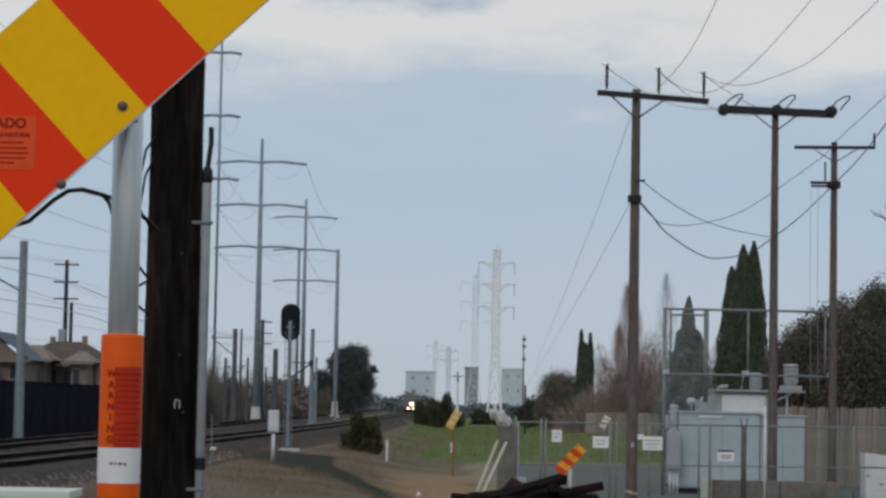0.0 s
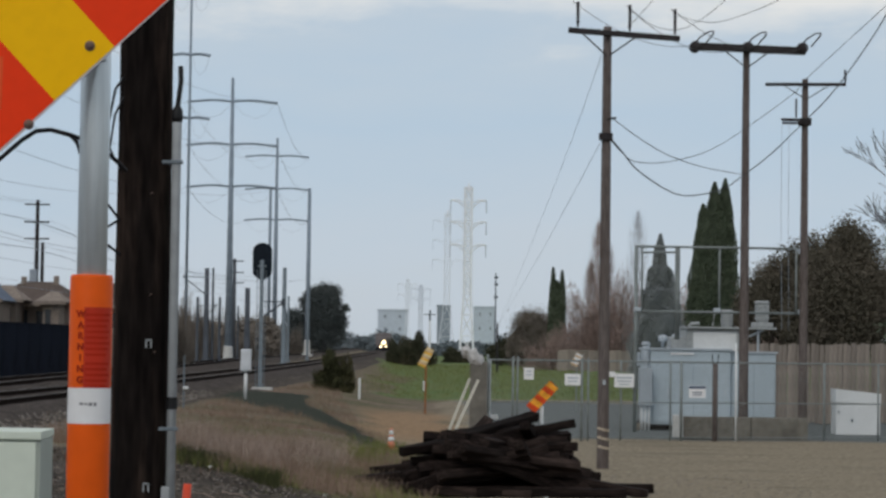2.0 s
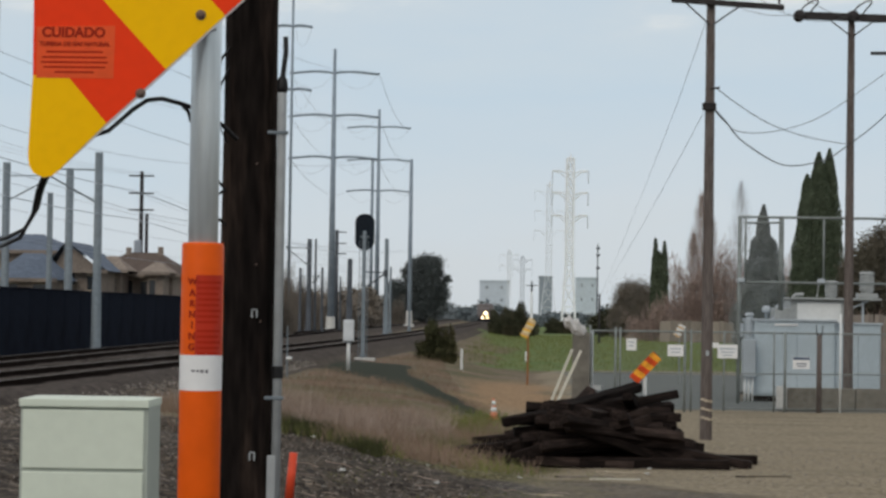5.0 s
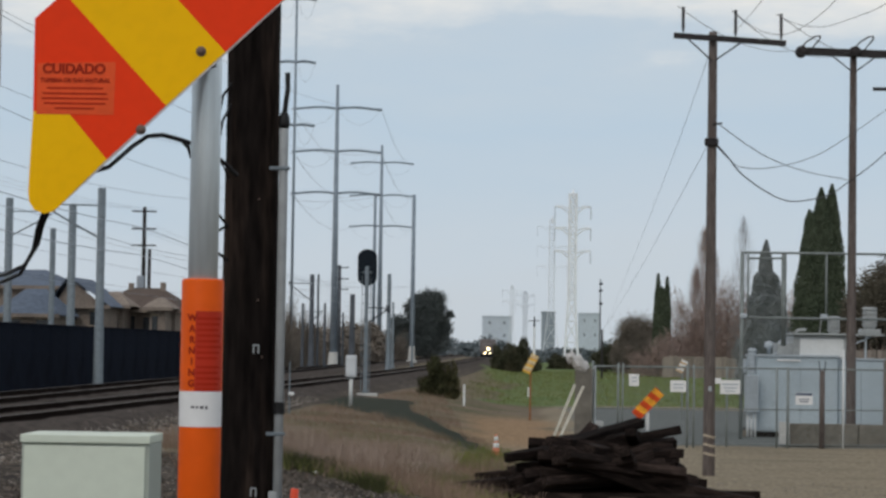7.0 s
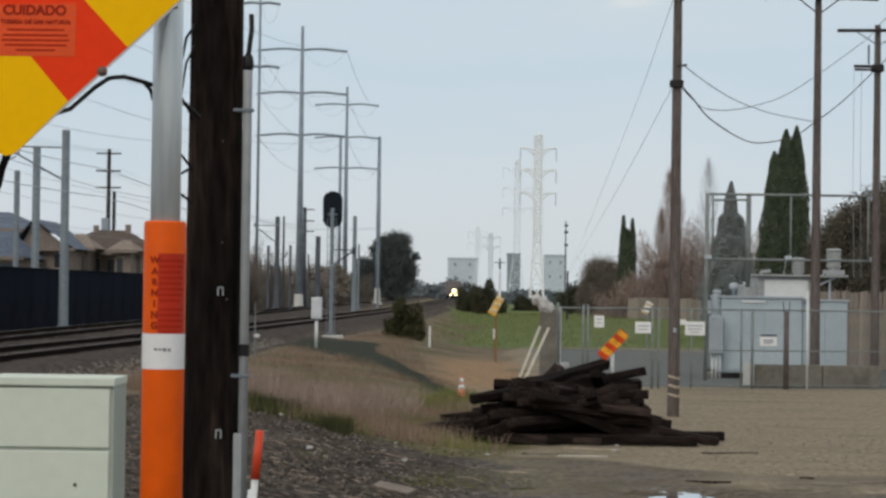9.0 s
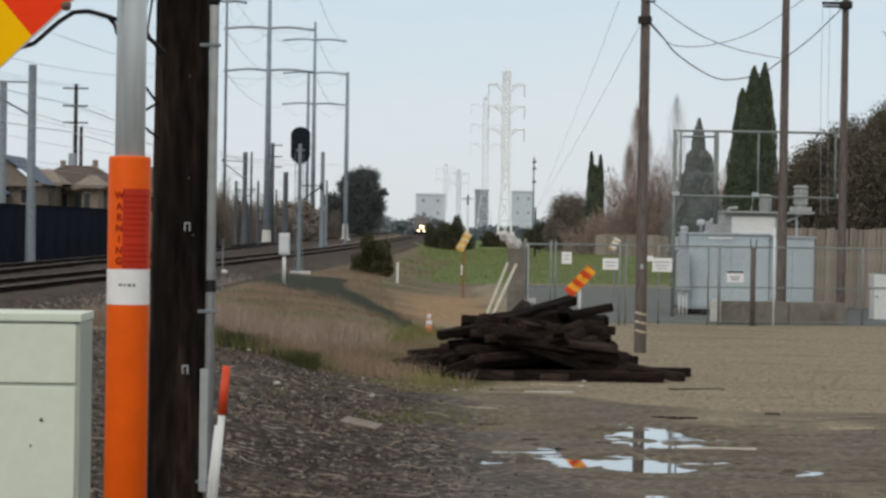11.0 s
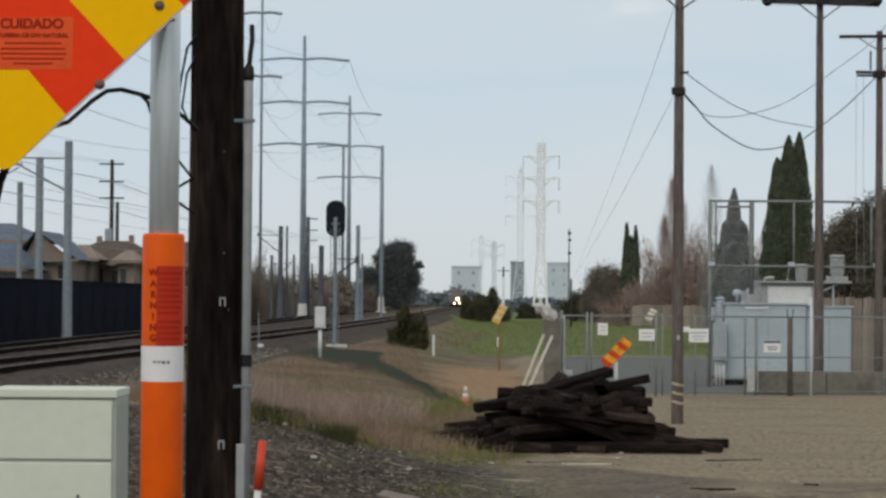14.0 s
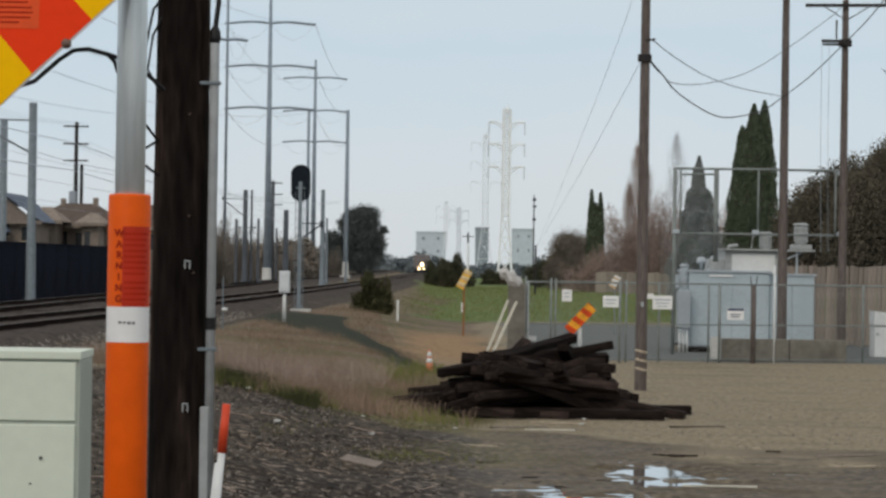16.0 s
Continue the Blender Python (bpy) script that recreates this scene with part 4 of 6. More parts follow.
    loop = [(x - 0.02, -0.25, 10.82), (x + 0.12, -0.3, 11.0), (x + 0.35, -0.35, 11.15), (x + 0.5, -0.3, 11.17), (x + 0.50, -0.25, 11.1), (x + 0.36, -0.2, 10.93), (x + 0.26, -0.2, 10.80)]
    part("jumper_loop", line(loop, 0.022, 6), M["arm_wood"], p2, "looped jumper wire", smooth=True)

p3 = line_pole(10.77, 62.8, 9.95, 0.13, 0.085, "slender wooden line pole with a light crossarm and a side bracket")
crossarm(p3, -1.13, 9.77, 1.1, 9.80, 0.09)
insulator(p3, 1.08, 9.82, 10.2)
for s in (-1, 1):
    part("brace", tube((0.6 * s, -0.14, 9.74), (0.04 * s, -0.12, 9.4), 0.014, n=6), M["arm_wood"], p3)
part("side_bracket", block(-0.32, -0.12, 8.80, 0.7, 0.08, 0.08, 0.01), M["arm_wood"], p3)
part("side_bracket", block(-0.36, -0.2, 8.70, 0.6, 0.06, 0.06, 0.01), M["arm_wood"], p3)
part("cutout_switch", tube((-0.27, -0.15, 8.86), (-0.27, -0.15, 9.38), 0.025, n=8), M["arm_wood"], p3)
part("post_cap", block(-0.02, -0.1, 8.75, 0.34, 0.26, 0.2, 0.03), M["arm_wood"], p3)

# wires between and beyond the line poles, rising to lines outside the view
for a, b, drop in (((3.17, 46.2, 9.5), (7.6, 62.4, 10.8), 0.35), ((4.25, 46.2, 9.43), (9.05, 62.4, 10.8), 0.5), ((5.17, 46.2, 9.37), (10.6, 62.4, 10.75), 0.45)):
    wire("line_wire", sag(a, b, drop), 0.007, "thin slack line wire between wooden poles")
def spline(points, steps=6):
    """A smooth cord through a few points."""
    p = [Vector(points[0])] + [Vector(q) for q in points] + [Vector(points[-1])]
    out = []
    for i in range(1, len(p) - 2):
        for k in range(steps):
            u = k / steps
            out.append(0.5 * (2 * p[i] + (p[i + 1] - p[i - 1]) * u + (2 * p[i - 1] - 5 * p[i] + 4 * p[i + 1] - p[i + 2]) * u * u + (3 * p[i] - p[i - 1] - 3 * p[i + 1] + p[i + 2]) * u ** 3))
    return out + [p[-1]]


for pts in ([(4.27, 46.2, 8.97), (4.4, 45, 9.05), (4.52, 42, 9.15), (4.56, 38, 9.49), (4.49, 35, 9.85)],
            [(4.26, 46.2, 9.42), (4.63, 45, 8.89), (4.97, 44, 8.64), (5.16, 42, 8.5), (5.51, 40, 8.71), (5.86, 36, 9.15), (5.87, 33, 9.5)],
            [(5.16, 46.2, 9.36), (5.42, 45, 8.99), (5.79, 44, 8.8), (6.0, 42, 8.65), (6.41, 40, 8.67), (6.76, 38, 8.95), (6.94, 36, 9.17), (6.98, 33, 9.5)]):
    wire("line_wire", spline(pts), 0.006, "thin line wire swinging up towards the road")
wire("service_cable", spline([(4.02, 46.3, 7.12), (4.92, 50.0, 7.07), (5.92, 53.4, 7.0), (7.24, 57.46, 7.05), (8.92, 62.3, 7.24)]), 0.010, "twisted service cable slung between wooden poles")
wire("service_cable", spline([(3.95, 46.3, 6.74), (4.37, 48, 6.59), (4.93, 50, 6.33), (6.14, 54.1, 6.15), (7.02, 56.8, 6.28), (8.18, 60.2, 6.7), (8.92, 62.2, 7.16), (9.75, 62.6, 7.79), (10.53, 62.6, 8.55), (10.76, 62.6, 8.79), (10.84, 60, 9.07), (10.86, 57, 9.46), (10.94, 54, 10.06), (10.94, 52, 10.5)]), 0.015, "thick twisted service cable hanging in a deep curve")
wire("service_cable", spline([(3.95, 46.4, 6.73), (4.37, 48, 6.57), (4.83, 49.7, 6.52), (5.93, 53.4, 6.83), (7.46, 58.1, 7.5), (8.91, 62.2, 8.41), (10.37, 62.5, 9.49), (10.77, 62.6, 9.94), (11.13, 60, 10.4), (11.34, 56, 10.76), (11.5, 52, 11.1)]), 0.009, "twisted service cable rising over the poles")
for x in (10.1, 10.3):
    wire("drop_wire", [(x, 62.6, 8.7), (x, 62.62, 6.0), (x + 0.05, 62.65, 3.0)], 0.006, "thin drop wire hanging from a bracket", "wire_far")
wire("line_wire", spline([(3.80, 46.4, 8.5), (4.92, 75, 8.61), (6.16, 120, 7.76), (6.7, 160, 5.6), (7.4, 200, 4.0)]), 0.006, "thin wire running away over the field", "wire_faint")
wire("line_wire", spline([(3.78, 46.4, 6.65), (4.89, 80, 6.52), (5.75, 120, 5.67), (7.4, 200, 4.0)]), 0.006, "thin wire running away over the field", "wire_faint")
t = thing("line_pole", 10.8, 300, 0, "distant thin dark pole with small fittings", "utility pole", "line poles")
part("pole_shaft", tube((0, 0, 0), (0, 0, 11.8), 0.13, 0.07, 8), M["pole_far"], t)
for z in (11.2, 10.3, 8.6):
    part("fitting", block(0.05, -0.1, z, 0.5, 0.16, 0.3, 0.05), M["pole_far"], t)
t = thing("line_pole", 1.9, 260, 0, "distant pale pole with a dark head and crossarm", "utility pole", "line poles")
part("pole_shaft", tube((0, 0, 0), (0, 0, 5.0), 0.16, 0.14, 8), M["white_far"], t, "pale lower shaft")
part("pole_head", tube((0, 0, 4.9), (0, 0, 6.2), 0.12, 0.08, 8), M["pole_far"], t)
part("crossarm", block(0, -0.1, 5.7, 1.3, 0.1, 0.1), M["pole_far"], t)
t = thing("line_pole", 7.4, 200, 0, "distant short wooden line pole in the field", "utility pole", "line poles")
part("pole_shaft", tube((0, 0, 0), (0, 0, 4.3), 0.1, 0.08, 8), M["arm_wood"], t)


# ---- chain-link fence along the lot ----
def fence_y(x):
    return 58.6 + 0.27 * x


fence = thing("chain_link_fence", 0, 0, 0, "galvanised chain-link fence with gates and small signs", "fence")
for x, r, h, mm in ((1.95, 0.04, 2.22, "dull"), (2.62, 0.035, 2.18, "dull"), (2.74, 0.03, 2.18, "dull"), (4.45, 0.04, 2.16, "dull"), (4.62, 0.03, 2.16, "dull"), (5.5, 0.03, 2.12, "dull"),
                    (6.85, 0.03, 2.12, "dull"), (7.15, 0.045, 2.12, "dull"), (8.08, 0.085, 2.05, "pole_wood"), (8.66, 0.03, 2.6, "white"), (11.15, 0.04, 2.1, "dull"), (12.7, 0.03, 2.1, "dull"), (14.4, 0.08, 2.1, "pole_wood"), (16.0, 0.03, 2.1, "dull")):
    part("post", tube((x, fence_y(x), -0.1), (x, fence_y(x), h), r * 0.85, n=10), M[mm], fence, smooth=True)
for z, r in ((2.08, 0.024), (1.0, 0.017), (0.08, 0.012)):
    part("rail", tube((1.95, fence_y(1.95) + 0.04, z), (16.0, fence_y(16) + 0.04, z), r, n=6), M["dull"], fence)
bm = bmesh.new()
verts, quad = [], []
for s in (-1, 1):
    for k in range(268):
        xa = 1.95 + 0.055 * k - (1.0 if s < 0 else 0)
        ends = []
        for z in (0.06, 2.06):
            xx = xa + s * (z - 0.06) / 2 + (1.0 if s < 0 else 0)
            ends.append((min(max(xx, 1.95), 16.0), z))
        (x0, z0), (x1, z1) = ends
        for dz in (0,):
            verts.append([(x0, fence_y(x0), z0), (x0 + 0.0018, fence_y(x0), z0), (x1 + 0.0018, fence_y(x1), z1), (x1, fence_y(x1), z1)])
quads("chain_link_mesh", np.array(verts), M["dull"], fence)["kind"] = "stuff"
for i, x in enumerate((8.02, 8.14)):
    part("barb_arm", tube((x, fence_y(x), 2.0), (x + 0.03 * (i * 2 - 1), fence_y(x), 2.3), 0.012, n=6), M["black"], fence)


def fence_sign(xa, xb, za, zb, label, bars, ink="unit_trim"):
    y = fence_y(xa) - 0.05
    t = thing("fence_sign", (xa + xb) / 2, y, (za + zb) / 2, label, "sign", "fence signs")
    w, h = xb - xa, zb - za
    part("plate", block(0, 0, 0, w, 0.012, h, 0.003), M["label"], t)
    for bw, bz, bh in bars:
        part("printed_bar", block(0, -0.009, bz * h, bw * w, 0.004, bh * h), M[ink], t)


fence_sign(2.90, 3.16, 1.58, 1.89, "small white sign wired to the fence", ((0.6, 0.2, 0.1), (0.5, -0.1, 0.1)))
fence_sign(3.99, 4.40, 1.44, 1.74, "white sign plate on the chain-link gate", ((0.7, 0.15, 0.12), (0.6, -0.15, 0.1)))
fence_sign(5.14, 5.34, 1.67, 1.81, "small white tag on the fence", ())
fence_sign(5.32, 5.84, 1.40, 1.76, "large white sign with faint lettering on the fence", ((0.8, 0.2, 0.12), (0.7, -0.05, 0.1), (0.5, -0.28, 0.08)))
fence_sign(7.35, 7.80, 1.14, 1.46, "white warning sign with a dark heading on the fence", ((0.96, 0.36, 0.2), (0.6, -0.05, 0.08), (0.5, -0.25, 0.08)), "heading")
tagged(part("slatted_board", block(1.97, 58.8, 0.62, 0.52, 0.03, 0.12, 0.01), M["white"]), "white board lying against the fence foot", "board")

# ---- power enclosure behind the fence ----
unit = thing("power_enclosure", 0, 68, 0, "blue-grey switchgear enclosure with bushings and a white housing on top", "transformer")
part("plinth", block(9.0, 1.5, 0.08, 4.2, 3.2, 0.16, 0.02), M["pole_dark"], unit)
part("main_body", block(8.3, 1.5, 1.27, 2.4, 3.0, 2.22, 0.03), M["unit"], unit)
part("side_body", block(10.2, 1.65, 1.24, 1.38, 2.8, 2.16, 0.03), M["unit"], unit)
part("roof_rim", block(8.3, 1.5, 2.41, 2.5, 3.1, 0.07, 0.015), M["unit_trim"], unit)
part("roof_rim", block(10.22, 1.65, 2.34, 1.46, 2.9, 0.06, 0.015), M["unit_trim"], unit)
for xa, xb in ((7.18, 7.7), (7.74, 8.36), (8.4, 9.42)):
    d = part("door_panel", block((xa + xb) / 2, -0.012, 1.16, xb - xa, 0.03, 1.85, 0.012), M["unit"], unit)
    part("door_handle", block(xb - 0.08, -0.04, 1.15, 0.03, 0.03, 0.16, 0.005), M["galv"], d)
for xa, xb in ((9.55, 10.2), (10.24, 10.85)):
    part("door_panel", block((xa + xb) / 2, 0.235, 1.14, xb - xa, 0.03, 1.8, 0.012), M["unit"], unit)
part("name_strip", block(8.05, -0.03, 2.28, 0.7, 0.02, 0.06, 0.004), M["label"], unit)
part("meter_box", block(6.92, -0.3, 1.28, 0.38, 0.5, 1.1, 0.03), M["unit_trim"], unit)
for x in (6.82, 6.93, 7.04):
    part("cable_leg", tube((x, -0.3, 0.0), (x, -0.3, 0.74), 0.035, n=8), M["white"], unit, smooth=True)
part("corner_leg", block(6.84, -0.1, 0.1, 0.3, 0.3, 0.2, 0.02), M["concrete"], unit)


def bushing(name, x, y, z0, z1, r, material="porcelain"):
    h = z1 - z0
    prof = [(r * 0.8, 0), (r * 0.8, h * 0.1)]
    for i in range(4):
        zc = h * (0.12 + 0.18 * i)
        prof += [(r, zc), (r, zc + h * 0.12), (r * 0.82, zc + h * 0.14), (r * 0.82, zc + h * 0.17)]
    prof += [(r * 1.05, h * 0.88), (r * 1.05, h * 0.95), (r * 0.6, h)]
    return part(name, lathe(prof, 16, m=pose(x, y, z0)), M[material], unit, smooth=False)


bushing("bushing", 6.97, 0.1, 1.9, 2.62, 0.13, "unit_trim")
bushing("bushing", 6.72, 0.0, 1.9, 2.3, 0.08, "unit_trim")
for x, z in ((7.52, 2.62), (7.92, 2.66)):
    part("fan_head", lathe([(0.05, -0.2), (0.05, 0), (0.13, 0.03), (0.15, 0.1), (0.11, 0.2), (0.03, 0.22)], 14, m=pose(x, 0.5, z)), M["unit_trim"], unit, smooth=True)
part("fan_arm", tube((7.72, 0.5, 2.46), (7.95, 0.5, 2.7), 0.04, n=8), M["unit_trim"], unit)
part("low_box", block(8.05, 0.9, 2.6, 0.62, 1.2, 0.36, 0.03), M["porcelain"], unit)
part("housing", block(9.0, 1.2, 2.72, 1.6, 1.9, 0.62, 0.02), M["porcelain"], unit, "grey top housing")
part("housing_panel", block(9.05, 0.235, 2.66, 1.3, 0.03, 0.56, 0.008), M["white"], unit, "white front panel")
part("housing_roof", block(9.5, 1.1, 3.07, 2.75, 2.1, 0.06, 0.012), M["porcelain"], unit)
part("roof_strut", tube((10.35, 0.25, 2.36), (10.35, 0.25, 3.04), 0.035, n=8), M["unit_trim"], unit)
part("roof_strut", tube((9.85, 0.25, 2.72), (10.5, 0.25, 3.02), 0.03, n=8), M["unit_trim"], unit)
bushing("bushing", 9.45, 0.6, 3.1, 3.62, 0.19)
bushing("bushing", 10.5, 0.5, 3.26, 3.90, 0.22)
part("bushing_stand", block(10.5, 0.5, 3.18, 0.6, 0.5, 0.14, 0.02), M["porcelain"], unit)
part("pipe_elbow", line([(9.0, 0.4, 3.12), (9.05, 0.4, 3.5), (9.3, 0.45, 3.55)], 0.03, 8), M["porcelain"], unit, smooth=True)
part("pipe_elbow", line([(8.3, 0.4, 3.1), (8.35, 0.4, 3.18), (8.6, 0.4, 3.2)], 0.05, 8), M["porcelain"], unit, smooth=True)

gantry = thing("pipe_gantry", 0, 66, 0, "grey steel pipe gantry standing over the enclosure", "gantry")
for x, z0, z1, r, y in ((6.45, 0, 5.4, 0.055, 0), (6.62, 3.5, 5.4, 0.03, 0.0), (11.32, 0, 5.42, 0.065, 0), (11.1, 3.5, 5.42, 0.03, 0), (7.72, 2.7, 5.38, 0.075, 0.6), (8.87, 3.5, 5.38, 0.03, 0)):
    part("upright", tube((x, y, z0), (x, y, z1), r, n=10), M["dull"], gantry, smooth=True)
for z in (5.38, 3.5):
    part("beam", tube((6.45, 0, z), (11.32, 0, z), 0.035, n=8), M["dull"], gantry, smooth=True)
part("beam", tube((6.65, 0.3, 5.22), (7.72, 0.6, 5.25), 0.03, n=8), M["dull"], gantry)
for x, z in ((6.5, 3.55), (8.8, 3.56), (11.25, 3.55), (11.25, 5.3)):
    part("clamp", block(x, -0.03, z, 0.2, 0.14, 0.13, 0.03), M["unit_trim"], gantry)

cwall = thing("retaining_wall", 9.2, 62.0, 0, "low weathered concrete barrier wall along the fence", "wall")
for i in range(2):
    part("barrier_block", block(-0.92 + 1.71 * i, 0, 0.3, 1.84 - 0.3 * i, 0.3, 0.6, 0.02), M["concrete"], cwall)
part("end_block", block(-1.98, -0.1, 0.33, 0.28, 0.3, 0.62, 0.03), M["pale_concrete"], cwall, "pale concrete end block")

wbox = thing("white_bin", 12.99, 66.3, 0, "white steel storage box with a sloping lid by a board fence", "storage box")
part("body", slab([(-0.64, 0.0), (0.64, 0.0), (0.64, 0.88), (-0.64, 0.92)], 0.8, Matrix()), M["white"], wbox)
part("lid", slab([(-0.66, 0.94), (0.66, 0.90), (0.66, 1.20), (-0.66, 1.33)], 0.84, Matrix.Translation((0, -0.02, 0))), M["white"], wbox)
part("hasp", block(-0.57, -0.02, 0.66, 0.05, 0.03, 0.06), M["steel"], wbox)
part("latch", block(-0.18, -0.02, 0.42, 0.06, 0.03, 0.07), M["steel"], wbox)

# board fence behind the yard
bfence = thing("board_fence", 0, 75, 0, "grey-brown weathered wooden board fence behind the yard", "fence")
board = bpy.data.meshes.new("board")
bm = block(0, 0, 1.3, 0.145, 0.025, 2.6, 0.006)
bm.to_mesh(board)
bm.free()
board.materials.append(M["fence_wood"])
for i in range(90):
    x = 10.9 + 0.152 * i
    ob = new("board", board)
    ob.parent = bfence
    ob.matrix_basis = pose(x, rng.uniform(-0.01, 0.01), -0.02 + rng.uniform(-0.04, 0.03) + 0.012 * (x - 8), 0, rng.uniform(-0.5, 0.5), 0)
for z in (0.5, 2.0):
    part("rail", block(17.7, 0.05, z, 13.7, 0.05, 0.1), M["fence_wood"], bfence)
far_fence = thing("board_fence", 20.1, 215, 0, "weathered board fence at the far edge of the field", "fence")
for i in range(26):
    part("fence_panel", block(-6.2 + 0.5 * i, 0, 0.98 + 0.05 * (i % 3), 0.48, 0.05, 1.96, 0.01), M["fence_wood"], far_fence)


# ---- small things between the lot and the tracks ----
def striped_marker(x, y, g, zc, length, width, tilt, cols, post, label, bands, post_mat):
    t = thing("striped_marker", x, y, g, label, "marker", "striped markers")
    part("post", tube((0, 0.03, 0), (0, 0.03, post - g), 0.03, n=8), M[post_mat], t)
    m = pose(0, 0, zc - g, 0, -tilt, 0)
    board_ob = part("panel", block(0, 0, 0, length, 0.02, width, 0.004, m=m), M[cols[0]], t)
    for k in range(bands):
        w = length / bands
        x0 = -length / 2 + k * w
        sk = -width * 0.08
        clip = lambda v: max(-length / 2, min(length / 2, v))
        pts = [(clip(x0 - sk), -width / 2), (clip(x0 + w - sk), -width / 2), (clip(x0 + w + sk), width / 2), (clip(x0 + sk), width / 2)]
        part("stripe", slab(pts, 0.004, m @ Matrix.Translation((0, -0.0145, 0))), M[cols[k % len(cols)]], board_ob)


M["marker_orange"] = mat("marker_orange", (0.66, 0.07, 0.012), 0.45)
M["marker_amber"] = mat("marker_amber", (0.85, 0.36, 0.03), 0.45)
M["marker_straw"] = mat("marker_straw", (0.62, 0.44, 0.26), 0.6)
M["marker_cream"] = mat("marker_cream", (0.72, 0.60, 0.36), 0.6)
M["marker_pale"] = mat("marker_pale_yellow", (0.80, 0.47, 0.06), 0.5)
striped_marker(2.28, 39.9, 0, 1.58, 0.60, 0.20, 47, ["marker_orange", "marker_amber"], 1.42, "orange and amber striped marker board behind the heap", 6, "white")
striped_marker(0.47, 80, 0.0, 1.98, 0.70, 0.28, 62, ["marker_pale", "marker_straw", "marker_cream"], 1.9, "faded yellow checkered marker on a rusty post", 9, "rust")
striped_marker(6.05, 84, 0.0, 1.95, 0.48, 0.26, 60, ["marker_straw", "white"], 1.9, "faded straw and white striped marker on a grey post", 6, "dull")

for a, b in (((0.80, 56.4, 0.02), (1.43, 56.6, 1.63)), ((0.93, 56.2, 0.02), (1.64, 56.5, 1.60))):
    d = Vector(b) - Vector(a)
    bm = block(0, 0, 0, 0.07, 0.05, d.length, 0.006, m=Matrix.Translation((Vector(a) + Vector(b)) / 2) @ d.to_track_quat("Z", "Y").to_matrix().to_4x4())
    tagged(part("leaning_plank", bm, M["pale_plank"]), "pale timber plank leaning against the fence corner", "plank", "leaning planks")

t = thing("covered_signal", 1.56, 57.6, 0, "sacking-covered crossing mechanism on a grey housing post", "railway equipment")
part("housing", block(0.12, 0.1, 1.02, 0.44, 0.36, 2.04, 0.03), M["bag_dark"], t)
part("mast", tube((0.40, 0.1, 0), (0.40, 0.1, 2.1), 0.035, n=8), M["galv"], t)
bm = bmesh.new()
bmesh.ops.create_icosphere(bm, subdivisions=4, radius=1)
for v in bm.verts:
    n3 = noise.fractal(v.co * 1.7, 0.6, 2.0, 4)
    v.co *= 1 + 0.22 * n3
    v.co = Vector((v.co.x * 0.30, v.co.y * 0.24, v.co.z * 0.20 - 0.18 * v.co.x + 0.05 * math.sin(9 * v.co.x)))
    v.co += Vector((-0.02, 0.08, 2.16))
part("sacking", bm, M["bag"], t, "grey sacking tied over the head", smooth=True)

t = thing("traffic_cone", -0.459, 52.0, ground_height(-0.459, 52.0), "faded orange traffic cone with white collars", "traffic cone")
part("base", block(0, 0, 0.02, 0.3, 0.3, 0.04, 0.01), M["cone"], t)
for nm, r0, r1, z0, z1, mm in (("cone_body", 0.092, 0.072, 0.04, 0.19, "cone"), ("collar", 0.072, 0.058, 0.19, 0.29, "white"), ("cone_body", 0.058, 0.050, 0.29, 0.335, "cone"), ("collar", 0.050, 0.036, 0.335, 0.44, "white"), ("cone_tip", 0.036, 0.030, 0.44, 0.49, "cone")):
    part(nm, tube((0, 0, z0), (0, 0, z1), r0, r1, 16), M[mm], t, smooth=True)

for x, y, h, r in ((-2.03, 88, 0.78, 0.045), (3.4, 120, 0.6, 0.05), (0.6, 118, 0.5, 0.05)):
    g = ground_height(x, y)
    tagged(part("bollard", lathe([(r, g - 0.05), (r, g + h), (r * 0.7, g + h + 0.02)], 12, m=pose(x, y, 0)), M["white"], smooth=False), "short white marker bollard in the grass", "bollard", "white bollards")


# ---- railway signal and its box ----
def railway_signal():
    x, y = -5.725, 86.0
    g = ground_height(x, y)
    t = thing("railway_signal", x, y, g, "railway colour-light signal with a black oval backing on a steel mast", "railway signal")
    part("foundation", block(0.08, 0, 0.02, 0.75, 0.7, 0.12, 0.02), M["pale_concrete"], t)
    part("mast", lathe([(0.11, 0.05), (0.11, 0.2), (0.075, 0.22), (0.075, 4.86), (0.05, 4.88)], 16), M["steel"], t, smooth=True)
    pts = []
    for k in range(40):
        a = k * math.tau / 40
        pts.append((0.37 * math.cos(a), 0.33 * math.sin(a) + (0.36 if math.sin(a) > 0 else -0.36)))
    head = part("backing", slab(pts, 0.03, pose(0, 0.12, 5.49 - g + 0.0)), M["signal"], t, "black oval backing board")
    part("lamp_case", block(0, 0.24, 5.49 - g, 0.3, 0.2, 1.0, 0.05), M["signal"], head)
    for z in (0.34, 0, -0.34):
        part("hood", tube((0, 0.15, 5.49 - g + z), (0, 0.42, 5.46 - g + z), 0.11, 0.13, 14, caps=False), M["signal"], head)
    part("bracket", block(0, 0.08, 5.3 - g, 0.34, 0.06, 0.08, 0.01), M["steel"], t)
    for k in range(12):
        part("rung", tube((-0.16, -0.2, 0.5 + 0.33 * k), (0.16, -0.2, 0.5 + 0.33 * k), 0.012, n=6), M["steel"], t)
    for s in (-0.16, 0.16):
        part("ladder_rail", tube((s, -0.2, 0.1), (s, -0.2, 4.5), 0.014, n=6), M["steel"], t)


railway_signal()
